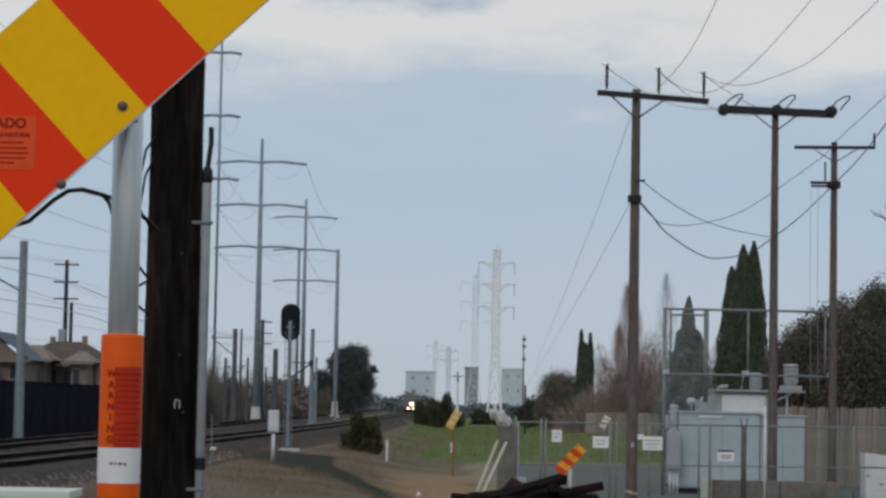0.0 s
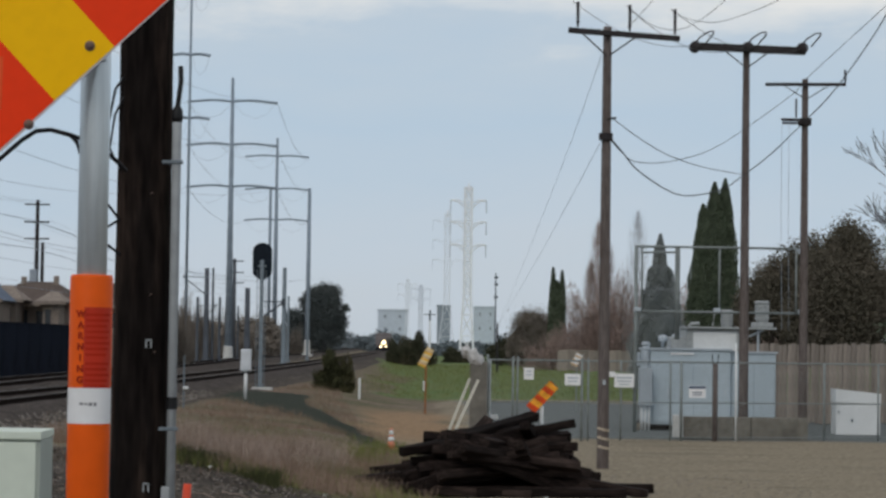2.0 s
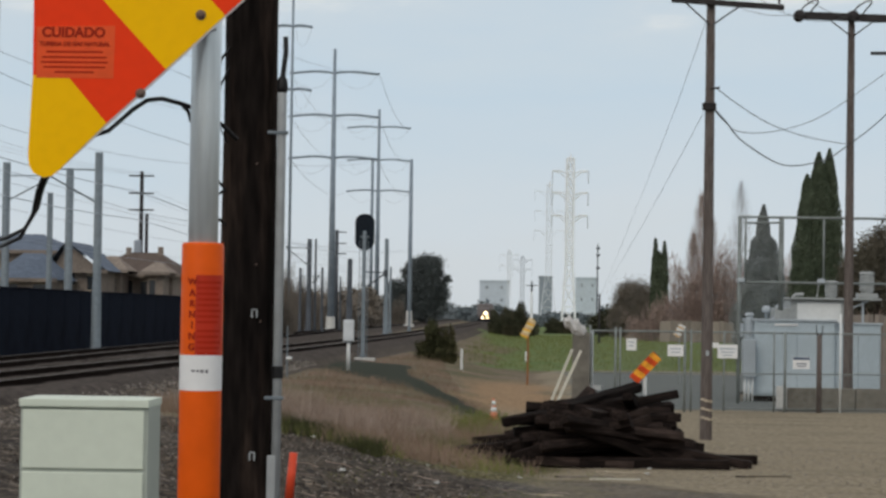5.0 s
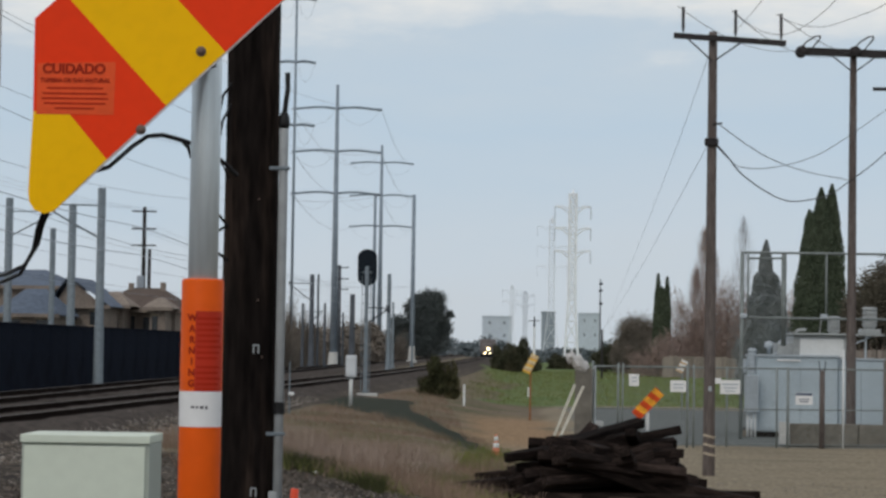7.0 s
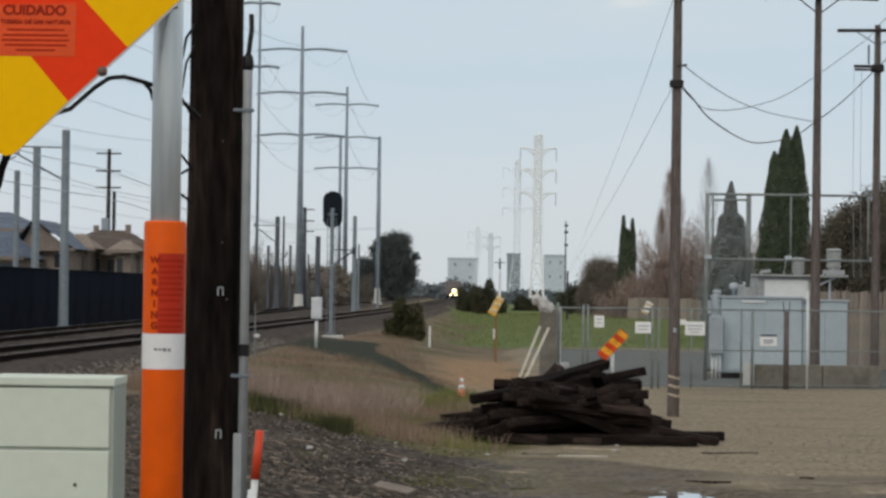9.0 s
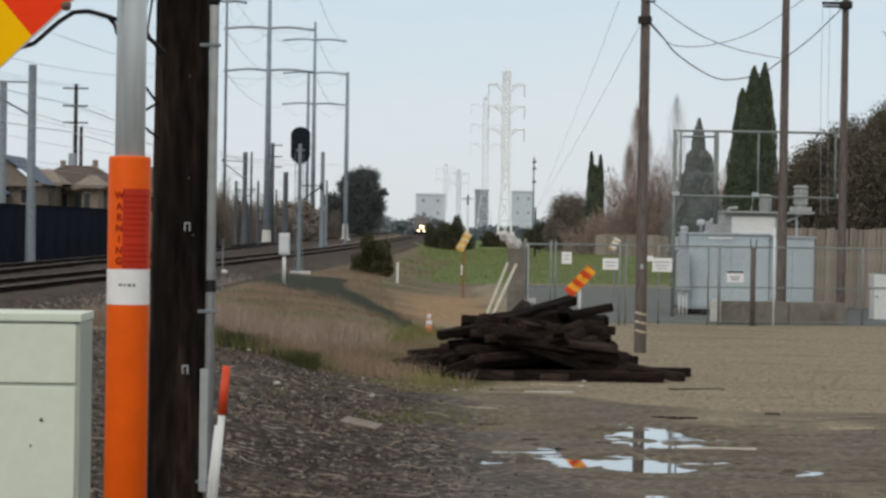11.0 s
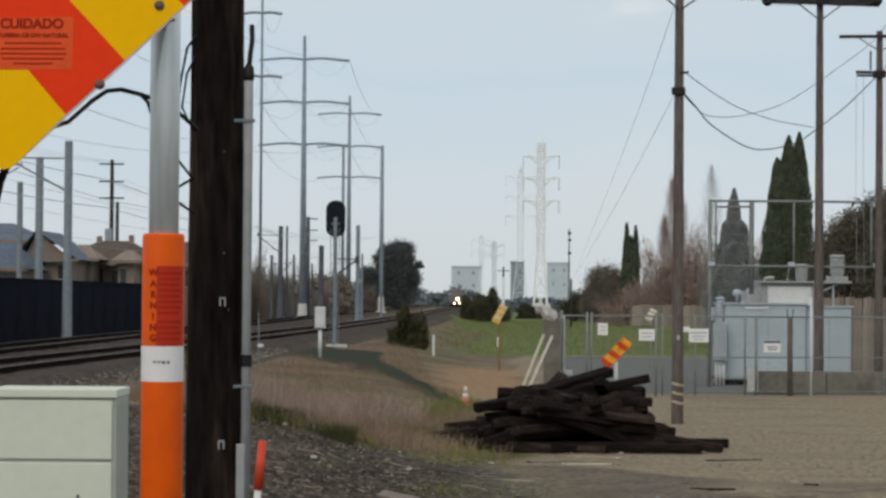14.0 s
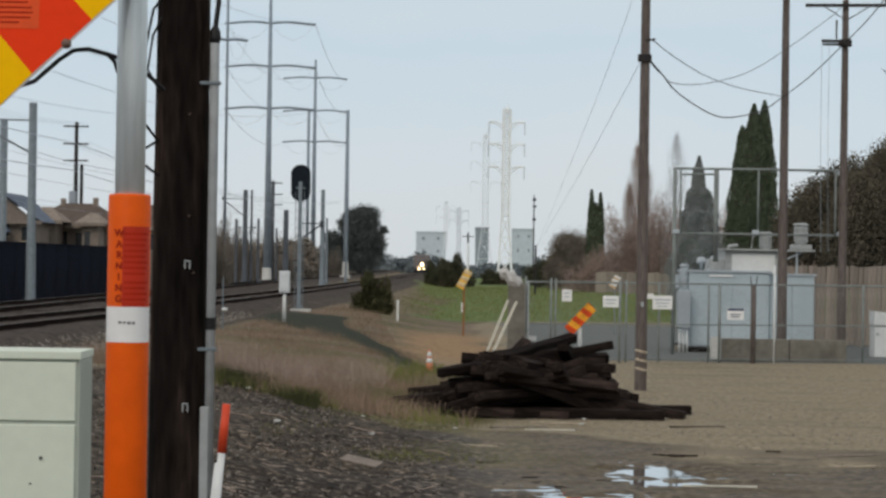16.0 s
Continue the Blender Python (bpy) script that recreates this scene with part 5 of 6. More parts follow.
t = thing("signal_box", -5.21, 71.5, ground_height(-5.21, 71.5), "pale grey relay box on a white post", "railway equipment")
part("post", lathe([(0.055, 0), (0.055, 0.98)], 12), M["white"], t, smooth=True)
part("body", block(0, 0, 1.25, 0.33, 0.26, 0.68, 0.02), M["far_steel"], t)
part("door", block(0, -0.14, 1.25, 0.27, 0.02, 0.58, 0.006), M["far_steel"], t)
part("base_cap", block(0, 0, 0.9, 0.2, 0.2, 0.06, 0.01), M["steel"], t)
t = thing("line_stake", -5.99, 60, ground_height(-5.99, 60), "thin steel post with white insulator knobs", "post")
part("shaft", tube((0, 0, -0.2), (0, 0, 1.4), 0.02, n=8), M["steel"], t)
for z in (-0.13, 0.55):
    part("knob", lathe([(0.03, -0.05), (0.08, -0.02), (0.08, 0.03), (0.03, 0.05)], 10, m=pose(0.05, -0.02, z)), M["white"], t)


# ---- poles and pylons of the railway corridor ----
def gull_arm(x0, x1, z, lift, y=0.0, n=12):
    pts = []
    for i in range(n + 1):
        u = i / n
        s = abs(2 * u - 1)
        pts.append((x0 + (x1 - x0) * u, y, z + lift * math.sin(math.pi * min(s * 1.25, 1)) * (1 if s < 0.8 else 1) - lift * 0.4 * max(0, s - 0.8) * 5))
    return pts


def pylon(x, y, base, top, r0, r1, arms, half, lift, plinth, label):
    t = thing("power_pylon", x, y, base, label, "power pylon", "steel power pylons")
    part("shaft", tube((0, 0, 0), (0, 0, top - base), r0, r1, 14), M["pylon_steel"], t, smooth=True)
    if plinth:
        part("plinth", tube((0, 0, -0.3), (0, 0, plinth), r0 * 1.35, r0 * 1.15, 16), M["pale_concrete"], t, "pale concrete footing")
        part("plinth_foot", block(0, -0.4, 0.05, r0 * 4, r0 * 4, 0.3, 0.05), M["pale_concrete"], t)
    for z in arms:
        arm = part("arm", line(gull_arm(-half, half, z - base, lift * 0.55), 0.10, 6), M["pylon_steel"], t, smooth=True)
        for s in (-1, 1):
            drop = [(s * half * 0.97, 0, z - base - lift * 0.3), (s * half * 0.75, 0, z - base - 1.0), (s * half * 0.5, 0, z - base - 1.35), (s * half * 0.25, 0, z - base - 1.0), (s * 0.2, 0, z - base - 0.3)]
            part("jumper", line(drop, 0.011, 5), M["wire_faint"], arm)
    return t


pylon(-14.88, 184, 0.8, 23.7, 0.31, 0.12, (21.75, 18.25, 14.85), 3.65, 0.22, 1.2, "tall grey steel monopole pylon with three curved arms")
pylon(-15.2, 250, 0.8, 24.7, 0.30, 0.13, (22.7, 19.1, 15.7), 3.5, 0.2, 1.7, "distant grey steel monopole pylon with curved arms")
pylon(-11.58, 250, 0.9, 19.25, 0.28, 0.18, (), 3, 0.2, 1.7, "plain grey steel pole on a pale concrete footing")
pylon(-16.17, 255, 0.8, 19.6, 0.22, 0.15, (), 3, 0.2, 1.7, "plain grey steel pole on a pale concrete footing")
pylon(-14.95, 150, 0.8, 29.5, 0.10, 0.075, (25.45, 21.25, 17.05), 1.32, 0.12, 0, "slender dark pole with three short arms")
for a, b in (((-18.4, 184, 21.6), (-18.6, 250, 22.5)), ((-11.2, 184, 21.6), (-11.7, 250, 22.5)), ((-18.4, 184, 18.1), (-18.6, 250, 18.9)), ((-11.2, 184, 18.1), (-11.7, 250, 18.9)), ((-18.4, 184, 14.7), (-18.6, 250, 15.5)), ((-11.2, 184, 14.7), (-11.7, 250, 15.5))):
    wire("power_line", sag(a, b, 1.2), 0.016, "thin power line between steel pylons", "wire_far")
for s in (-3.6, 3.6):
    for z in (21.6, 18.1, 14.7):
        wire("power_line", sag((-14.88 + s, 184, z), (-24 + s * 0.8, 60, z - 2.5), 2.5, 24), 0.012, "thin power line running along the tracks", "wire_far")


def lattice_pylon(x, y, base, top, w0, w1, arms, half, label, mm, r=0.1):
    t = thing("lattice_pylon", x, y, base, label, "lattice pylon", "lattice pylons")
    h = top - base
    waist = h * 0.36
    def corner(s, u, z):
        w = w0 + (w1 - w0) * min(z / waist, 1)
        return Vector((s * w / 2, u * w / 2, z))
    for s in (-1, 1):
        for u in (-1, 1):
            leg = line([corner(s, u, 0), corner(s, u, waist), corner(s, u, h * 0.97)], r * 1.3, 5)
            part("leg", leg, M[mm], t)
    bm = bmesh.new()
    zs = list(np.linspace(0, waist, 4)) + list(np.linspace(waist, h * 0.97, 14))[1:]
    for za, zb in zip(zs, zs[1:]):
        for u in (-1, 1):
            line([corner(-1, u, za), corner(1, u, zb)], r * 0.7, 4, bm)
            line([corner(1, u, za), corner(-1, u, zb)], r * 0.7, 4, bm)
            line([corner(-1, u, zb), corner(1, u, zb)], r * 0.7, 4, bm)
    part("bracing", bm, M[mm], t)
    part("peak", tube((0, 0, h * 0.95), (0, 0, h), w1 * 0.35, 0.05, 6), M[mm], t)
    for z in arms:
        for s in (-1, 1):
            arm = bmesh.new()
            line([(s * w1 / 2, 0, z - base), (s * half * 0.6, 0, z - base + 0.55), (s * half, 0, z - base + 0.5)], r * 0.9, 5, arm)
            line([(s * w1 / 2, 0, z - base - 0.9), (s * half * 0.6, 0, z - base + 0.2), (s * half, 0, z - base + 0.45)], r * 0.8, 5, arm)
            ob = part("arm", arm, M[mm], t)
            part("insulator_string", tube((s * half, 0, z - base + 0.45), (s * half, 0, z - base - 1.9), r * 0.8, n=6), M["haze2"], ob)
    return t


lattice_pylon(9.9, 420, 0.0, 32.2, 2.6, 1.3, (28.4, 24.4, 20.2), 3.3, "white steel lattice pylon standing in the field, toned pale for haze", "white_far", 0.15)
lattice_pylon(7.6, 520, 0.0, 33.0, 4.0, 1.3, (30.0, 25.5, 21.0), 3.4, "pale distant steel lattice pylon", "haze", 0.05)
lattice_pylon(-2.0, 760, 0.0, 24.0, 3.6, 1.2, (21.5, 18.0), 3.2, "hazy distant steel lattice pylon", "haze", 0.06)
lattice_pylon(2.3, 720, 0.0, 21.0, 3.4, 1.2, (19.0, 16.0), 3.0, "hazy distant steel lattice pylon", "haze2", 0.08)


def tram_pole(x, y, top, r, arm, label, mm="steel"):
    g = ground_height(x, y)
    t = thing("catenary_pole", x, y, g, label, "catenary pole", "catenary poles")
    h = top - g
    part("shaft", lathe([(r * 2.4, 0), (r * 2.4, 0.05), (r * 1.2, 0.3), (r * 1.1, 2.4), (r, 2.45), (r * 0.92, h)], 14), M[mm], t, smooth=True)
    if arm:
        part("arm", tube((0, 0, h - 0.65), (arm, 0, h - 0.62), 0.03, n=6), M[mm], t)
        part("stay", tube((0, 0, h - 1.9), (arm * 0.95, 0, h - 0.75), 0.035, n=6), M[mm], t)
        part("insulator", tube((arm, 0, h - 0.72), (arm, 0, h - 0.5), 0.05, n=8), M[mm], t)
    return t


for x, y, top, r, arm in ((-15.5, 84, 8.22, 0.16, -2.2), (-21.7, 110, 9.2, 0.2, 0), (-22.1, 112, 8.15, 0.18, 0), (-22.85, 111, 8.05, 0.15, 0), (-24.8, 110, 9.45, 0.2, 2.2), (-9.06, 160, 7.6, 0.15, 0),
                          (-10.4, 190, 6.2, 0.09, 0), (-9.7, 210, 6.6, 0.09, 0)):
    tram_pole(x, y, top, r, arm, "grey steel catenary pole beside the tram track")
for x, y, top, r, arm in ((-14.5, 160, 7.5, 0.17, -1.6), (-14.15, 161, 7.55, 0.08, 0), (-11.78, 162, 6.2, 0.19, 0), (-13.99, 165, 5.6, 0.09, 0), (-16.07, 170, 5.65, 0.1, 1.4), (-12.9, 168, 5.0, 0.07, 0)):
    tram_pole(x, y, top, r, arm, "dark steel catenary pole beyond the tracks", "pole_far")
t = thing("line_pole", -15.73, 200, 0.8, "distant dark wooden pole with short crossarms", "utility pole", "line poles")
part("pole_shaft", tube((0, 0, 0), (0, 0, 8.8), 0.2, 0.15, 10), M["pole_far"], t, smooth=True)
for z in (8.6, 7.6, 6.7):
    part("crossarm", block(0.1, -0.15, z, 1.5, 0.1, 0.1), M["pole_far"], t)
t = thing("cantilever_bracket", -9.06, 159.85, 5.2, "steel cantilever bracket clamped to a catenary pole", "bracket")
part("arm", tube((0, 0, 0), (-1.7, 0, 0.05), 0.04, n=6), M["pole_far"], t)
part("stay", tube((-0.1, 0, -0.05), (-1.3, 0, -0.95), 0.055, n=6), M["pole_far"], t)
part("insulator", tube((-0.05, 0, -0.25), (-0.05, 0, 0.2), 0.14, n=10), M["pole_far"], t)
for z0, z1, xx in ((6.6, 6.9, -13.3), (5.6, 5.9, -13.3), (7.3, 7.3, -17.6)):
    wire("contact_wire", [(xx - 0.6 + 0.002 * y, y, z0 + (z1 - z0) * (y / 200) - 0.25 * math.sin(math.pi * ((y / 42.0) % 1))) for y in range(40, 330, 7)], 0.014, "catenary wire over the tram track", "wire_faint")
for xx, z in ((-19.0, 8.2), (-21.0, 7.6), (-23.5, 6.9), (-20.0, 6.2)):
    wire("feeder_wire", sag((xx - 3, 60, z), (xx + 6, 190, z - 0.4), 1.1, 20), 0.009, "slack feeder wire behind the wall", "wire_far")

t = thing("line_pole", -24.8, 150, 0.8, "distant wooden distribution pole with three crossarms", "utility pole", "line poles")
part("pole_shaft", tube((0, 0, 0), (0, 0, 10.7), 0.17, 0.12, 10), M["arm_wood"], t, smooth=True)
for z in (10.4, 9.25, 8.15):
    part("crossarm", block(0, -0.15, z, 1.65, 0.1, 0.1), M["arm_wood"], t)
t = thing("line_pole", -24.1, 148, 0.8, "plain distant wooden pole with a light", "utility pole", "line poles")
part("pole_shaft", tube((0, 0, 0), (0, 0, 7.8), 0.13, 0.11, 10), M["arm_wood"], t, smooth=True)
part("lamp", block(-0.55, 0, 5.6, 0.5, 0.3, 1.0, 0.1), M["wire_far"], t)
for k in range(3):
    wire("line_wire", sag((-25.6 + 0.8 * k, 150, 11.35), (-30 + 0.9 * k, 60, 13), 1.4, 20), 0.008, "thin line wire from a distant pole", "wire_faint")
    wire("line_wire", sag((-25.6 + 0.8 * k, 150, 10.2), (-13 + 0.8 * k, 260, 9.5), 1.6, 20), 0.008, "thin line wire from a distant pole", "wire_faint")


# ---- houses behind the wall ----
def house(x0, x1, y, d, base, eaves, ridge, roof, along, label, openings):
    cx, w = (x0 + x1) / 2, x1 - x0
    t = thing("house", cx, y, base, label, "house", "houses behind the wall")
    e, r = eaves - base, ridge - base
    part("wall", block(0, d / 2, e / 2, w, d, e), M["stucco"], t)
    ov = 0.45
    bm = bmesh.new()
    lo = [bm.verts.new(p) for p in ((-w / 2 - ov, -ov, e - 0.05), (w / 2 + ov, -ov, e - 0.05), (w / 2 + ov, d + ov, e - 0.05), (-w / 2 - ov, d + ov, e - 0.05))]
    if along:
        cut = min(d / 2, w * 0.3)
        top = [bm.verts.new((-w / 2 + cut, d / 2, r)), bm.verts.new((w / 2 - cut, d / 2, r))]
        bm.faces.new((lo[0], lo[1], top[1], top[0]))
        bm.faces.new((lo[2], lo[3], top[0], top[1]))
        bm.faces.new((lo[1], lo[2], top[1]))
        bm.faces.new((lo[3], lo[0], top[0]))
    else:
        top = [bm.verts.new((-w * 0.2, -ov, r)), bm.verts.new((-w * 0.2, d + ov, r))]
        bm.faces.new((lo[1], lo[2], top[1], top[0]))
        bm.faces.new((lo[3], lo[0], top[0], top[1]))
        gable = bmesh.new()
        gable.faces.new([gable.verts.new(p) for p in ((-w / 2, 0, e), (w / 2, 0, e), (-w * 0.2, 0, r - 0.12))])
        part("gable", gable, M["stucco"], t)
    bm.faces.new(list(reversed(lo)))
    roof_ob = part("roof", bm, M[roof], t)
    if roof == "roof_brown":
        for cx2, ch in ((-0.18, 0.16), (0.22, 0.22)):
            part("chimney", block(cx2 * w, d / 2 - 0.4, r - 0.05 + ch / 2, 0.28, 0.3, ch + 0.3, 0.02), M["stucco"], roof_ob)
    part("fascia", block(0, -ov - 0.02, e - 0.08, w + 2 * ov, 0.05, 0.18), M["stucco"], t)
    for ox, oz, ow, oh in openings:
        oz -= 0.78
        win = part("window", block(ox, -0.03, oz, ow, 0.08, oh, 0.01), M["window"], t)
        part("frame", block(ox, -0.05, oz + oh / 2 + 0.05, ow + 0.12, 0.1, 0.08), M["tape"], win)
        part("sill", block(ox, -0.06, oz - oh / 2 - 0.04, ow + 0.12, 0.14, 0.06), M["tape"], win)


house(-23.2, -18.7, 124, 8, 0.8, 4.32, 5.6, "roof_brown", True, "beige stucco house with a long brown shingle roof", ((-1.3, 3.5, 0.5, 0.9), (-0.2, 3.5, 0.45, 0.9), (0.7, 3.4, 0.4, 1.0), (1.6, 3.5, 0.5, 0.8)))
house(-19.3, -15.6, 131, 8, 0.8, 4.35, 5.75, "roof_brown", True, "beige stucco house with a brown hipped roof", ((-0.9, 3.5, 0.5, 0.9), (0.3, 3.5, 0.4, 0.9), (1.2, 3.5, 0.5, 0.8)))
house(-23.9, -21.4, 117, 6, 0.8, 4.40, 5.87, "roof_blue", False, "stucco house with a steep blue-grey gable roof", ((-0.35, 3.9, 0.5, 0.6), (0.75, 3.7, 0.35, 0.7)))
house(-25.6, -23.0, 112, 4.5, 0.8, 3.85, 5.15, "roof_blue", True, "low house with a blue-grey roof and deep eaves", ((0.9, 3.3, 0.8, 0.5), (-0.6, 3.3, 0.6, 0.5)))
house(-29.5, -24.6, 121, 8, 0.8, 5.45, 6.45, "roof_blue", True, "taller stucco house with a shallow grey roof", ((1.4, 4.4, 0.6, 0.8),))
house(-22.5, -21.1, 121.4, 2.5, 0.8, 4.50, 5.25, "roof_tan", True, "low stucco wing with a tan hipped roof coloured as sunlit", ((0.3, 3.6, 0.22, 0.9),))
house(-19.75, -18.9, 121.8, 2.3, 0.8, 4.42, 4.98, "roof_tan", True, "small stucco porch wing with a tan roof coloured as sunlit", ((-0.15, 3.5, 0.3, 0.9),))
tagged(part("yard_wall", block(-19.6, 270, 1.7, 12.0, 0.2, 1.8, 0.03), M["concrete"]), "grey block wall beyond the tracks", "wall")


# ---- far buildings ----
def far_building(x0, x1, y, h, rows, cols, label, facade="far_build"):
    t = thing("far_building", (x0 + x1) / 2, y, 0, label, "building", "distant buildings")
    w = x1 - x0
    part("wall", block(0, 6, h / 2, w, 12, h), M[facade], t)
    part("parapet", block(0, 5.9, h + 0.25, w + 0.4, 12.4, 0.5), M[facade], t)
    for i in range(rows):
        for j in range(cols):
            win = part("window", block(-w / 2 + w * (j + 0.5) / cols, -0.05, h * (i + 0.55) / rows, w / cols * 0.16, 0.2, h / rows * 0.22), M["far_window"], t)


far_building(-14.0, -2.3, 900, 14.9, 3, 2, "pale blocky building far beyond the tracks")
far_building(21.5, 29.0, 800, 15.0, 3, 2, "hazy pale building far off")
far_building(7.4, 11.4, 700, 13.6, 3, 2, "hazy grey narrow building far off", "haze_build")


# ---- trains with their lamps lit ----
def train(x, y, top, mm, name, label, lamps):
    t = thing(name, x, y, 1.115, label, "train")
    part("nose", block(0, 0.5, 1.35, 2.4, 1.2, 1.9, 0.15), M[mm], t)
    part("body", block(0, 8.0, (top - 1.1) / 2 + 0.35, 2.8, 13.5, top - 1.1 - 0.7, 0.2), M[mm], t)
    part("cab_window", block(0, 1.2, top - 1.1 - 1.05, 2.2, 0.1, 0.6, 0.02), M["window"], t)
    part("pilot", block(0, 0.0, 0.24, 2.6, 0.3, 0.48, 0.05), M["signal"], t)
    for lx, lz, r in lamps:
        part("lamp", lathe([(r * 1.2, 0), (r, 0.06), (r * 0.3, 0.1)], 16, m=pose(lx, -0.15, lz, 90)), M["lamp"], t, "lit headlamp")


train(-5.2, 400, 4.1, "loco", "locomotive", "distant dark locomotive with lit headlamps on the freight track", ((0.1, 1.30, 0.19), (-0.45, 0.55, 0.12), (0.45, 0.55, 0.09)))


# ---- trees and shrubs ----
def limb_tree(x, y, g, trunk, crown, count, size, material, label, name="tree", upward=0.0, bark="bark", spread=None, category="tree", group=""):
    """A trunk and limbs with clumps of leaves; crown is a list of (x, y, z, rx, ry, rz) lobes."""
    t = thing(name, x, y, g, label, category, group)
    bm = tube((0, 0, -0.1), (0, 0, trunk), 0.04 * trunk + 0.05, 0.02 * trunk + 0.03, 8)
    for lx, ly, lz, rx, ry, rz in crown:
        line([(0, 0, trunk * 0.6), (lx * 0.5, ly * 0.5, (trunk + lz) / 2), (lx, ly, lz)], 0.05 + 0.01 * trunk, 5, bm)
    part("trunk", bm, M[bark], t)
    pts = []
    weight = np.array([c[3] * c[4] + c[3] * c[5] for c in crown])
    weight = weight / weight.sum()
    for (lx, ly, lz, rx, ry, rz), wgt in zip(crown, weight):
        n = int(count * wgt)
        clumps = rng.normal(size=(max(n // 40, 3), 3))
        clumps /= np.linalg.norm(clumps, axis=1)[:, None]
        clumps *= rng.uniform(0.45, 1.03, len(clumps))[:, None]
        who = rng.integers(0, len(clumps), n)
        p = clumps[who] + rng.normal(size=(n, 3)) * 0.17
        pts.append(p * (rx, ry, rz) + (lx, ly, lz))
    quads("crown", leaf_quads(np.concatenate(pts), size, upward), M[material], t)
    core = bmesh.new()
    for lx, ly, lz, rx, ry, rz in crown:
        bmesh.ops.create_icosphere(core, subdivisions=2, radius=1, matrix=pose(lx, ly, lz) @ Matrix.Diagonal((rx * 0.62, ry * 0.62, rz * 0.62, 1)))
    part("inner_foliage", core, M[material], t)
    return t


def column_tree(x, y, g, height_m, half, count, size, material, label, shape, upward=0.75, category="cypress tree", group="", seed=1):
    t = thing("column_tree", x, y, g, label, category, group)
    part("trunk", tube((0, 0, -0.1), (0, 0, height_m * 0.9), 0.16, 0.03, 8), M["bark"], t)
    u = rng.uniform(0, 1, count) ** 0.8
    a = rng.uniform(0, math.tau, count)
    lumps = 1 + 0.16 * np.sin(a * 3 + u * 9 + seed) + 0.12 * np.sin(a * 5 - u * 23 + seed * 2)
    r = half * np.interp(u, [s[0] for s in shape], [s[1] for s in shape]) * lumps * np.sqrt(rng.uniform(0.35, 1.0, count))
    pts = np.stack([r * np.cos(a), r * np.sin(a), 0.02 * height_m + u * height_m * 0.98], 1)
    quads("crown", leaf_quads(pts, size, upward), M[material], t)
    core = lathe([(half * 0.62 * w + 0.01, 0.03 * height_m + v * height_m * 0.94) for v, w in shape], 14)
    part("inner_foliage", core, M[material], t)
    return t


def twig_tree(x, y, g, height_m, half, material, label, depth=5, seed=1, lean=0.0, tall=0.5, category="bare tree", group="", thick=0.012, fork=3, upright=0.4):
    """A leafless tree that forks again and again into fine twigs."""
    t = thing("bare_tree", x, y, g, label, category, group)
    rr = random.Random(seed)
    big, fine = bmesh.new(), bmesh.new()

    def grow(p, d, length, r, level):
        q = p + d * length
        mid = p.lerp(q, 0.5) + Vector((rr.uniform(-1, 1), rr.uniform(-1, 1), rr.uniform(-0.5, 1))) * length * 0.06
        line([p, mid, q], max(r, thick), 5 if level < 2 else 3, big if level < 2 else fine)
        if level >= depth:
            return
        for _ in range(fork + (1 if rr.random() < 0.4 else 0)):
            side = Vector((rr.gauss(0, 1), rr.gauss(0, 1), rr.gauss(0, 0.5))).normalized()
            nd = (d * 0.75 + side * 0.55 * half / height_m * 3 + Vector((0, 0, upright))).normalized()
            grow(p.lerp(q, rr.uniform(0.45, 1.0)), nd, length * rr.uniform(0.6, 0.8), r * 0.55, level + 1)

    grow(Vector((0, 0, -0.1)), Vector((lean, 0, 1)).normalized(), height_m * (1 - tall) * 0.75, 0.02 * height_m, 0)
    part("trunk", big, M["bark"] if material == "twig" else M[material], t)
    part("branchwork", fine, M[material], t)
    return t


CYP = [(0, 0.9), (0.2, 1.0), (0.5, 0.92), (0.8, 0.62), (0.95, 0.28), (1, 0.05)]
for x, h, w, s in ((14.0, 9.4, 0.75, 1), (14.6, 10.5, 0.8, 2), (15.15, 10.7, 0.7, 3), (14.3, 7.5, 0.95, 4), (15.0, 8.0, 0.8, 5)):
    column_tree(x, 110 + 0.3 * s, 0, h, w, 38000, 0.05, "leaf_dark", "tall narrow dark green cypress", CYP, seed=s, group="cypresses")
for x, h, w, s in ((14.75, 10.6, 0.46, 6), (15.2, 9.2, 0.74, 7), (15.75, 10.3, 0.44, 8), (15.2, 5.2, 1.25, 9)):
    column_tree(x, 240 + 0.2 * s, 0, h, w, 9000, 0.14, "leaf_dark", "narrow dark cypress beyond the yard", CYP, seed=s, group="cypresses")
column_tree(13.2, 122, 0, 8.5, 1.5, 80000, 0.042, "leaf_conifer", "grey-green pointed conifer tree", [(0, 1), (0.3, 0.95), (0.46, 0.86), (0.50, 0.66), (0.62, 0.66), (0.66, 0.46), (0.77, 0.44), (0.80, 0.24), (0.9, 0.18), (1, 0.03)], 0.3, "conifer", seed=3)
limb_tree(17.0, 90, 0, 3.0, [(0.2, 0, 4.6, 1.9, 1.6, 2.1), (-1.0, 0, 3.6, 1.3, 1.3, 1.7), (0.3, 0, 6.3, 0.95, 0.9, 1.25), (1.0, 0, 4.0, 1.0, 1.2, 1.6), (-0.4, 0, 5.6, 0.9, 0.9, 1.0)], 130000, 0.05, "leaf_oak", "dense dark evergreen tree behind the board fence")
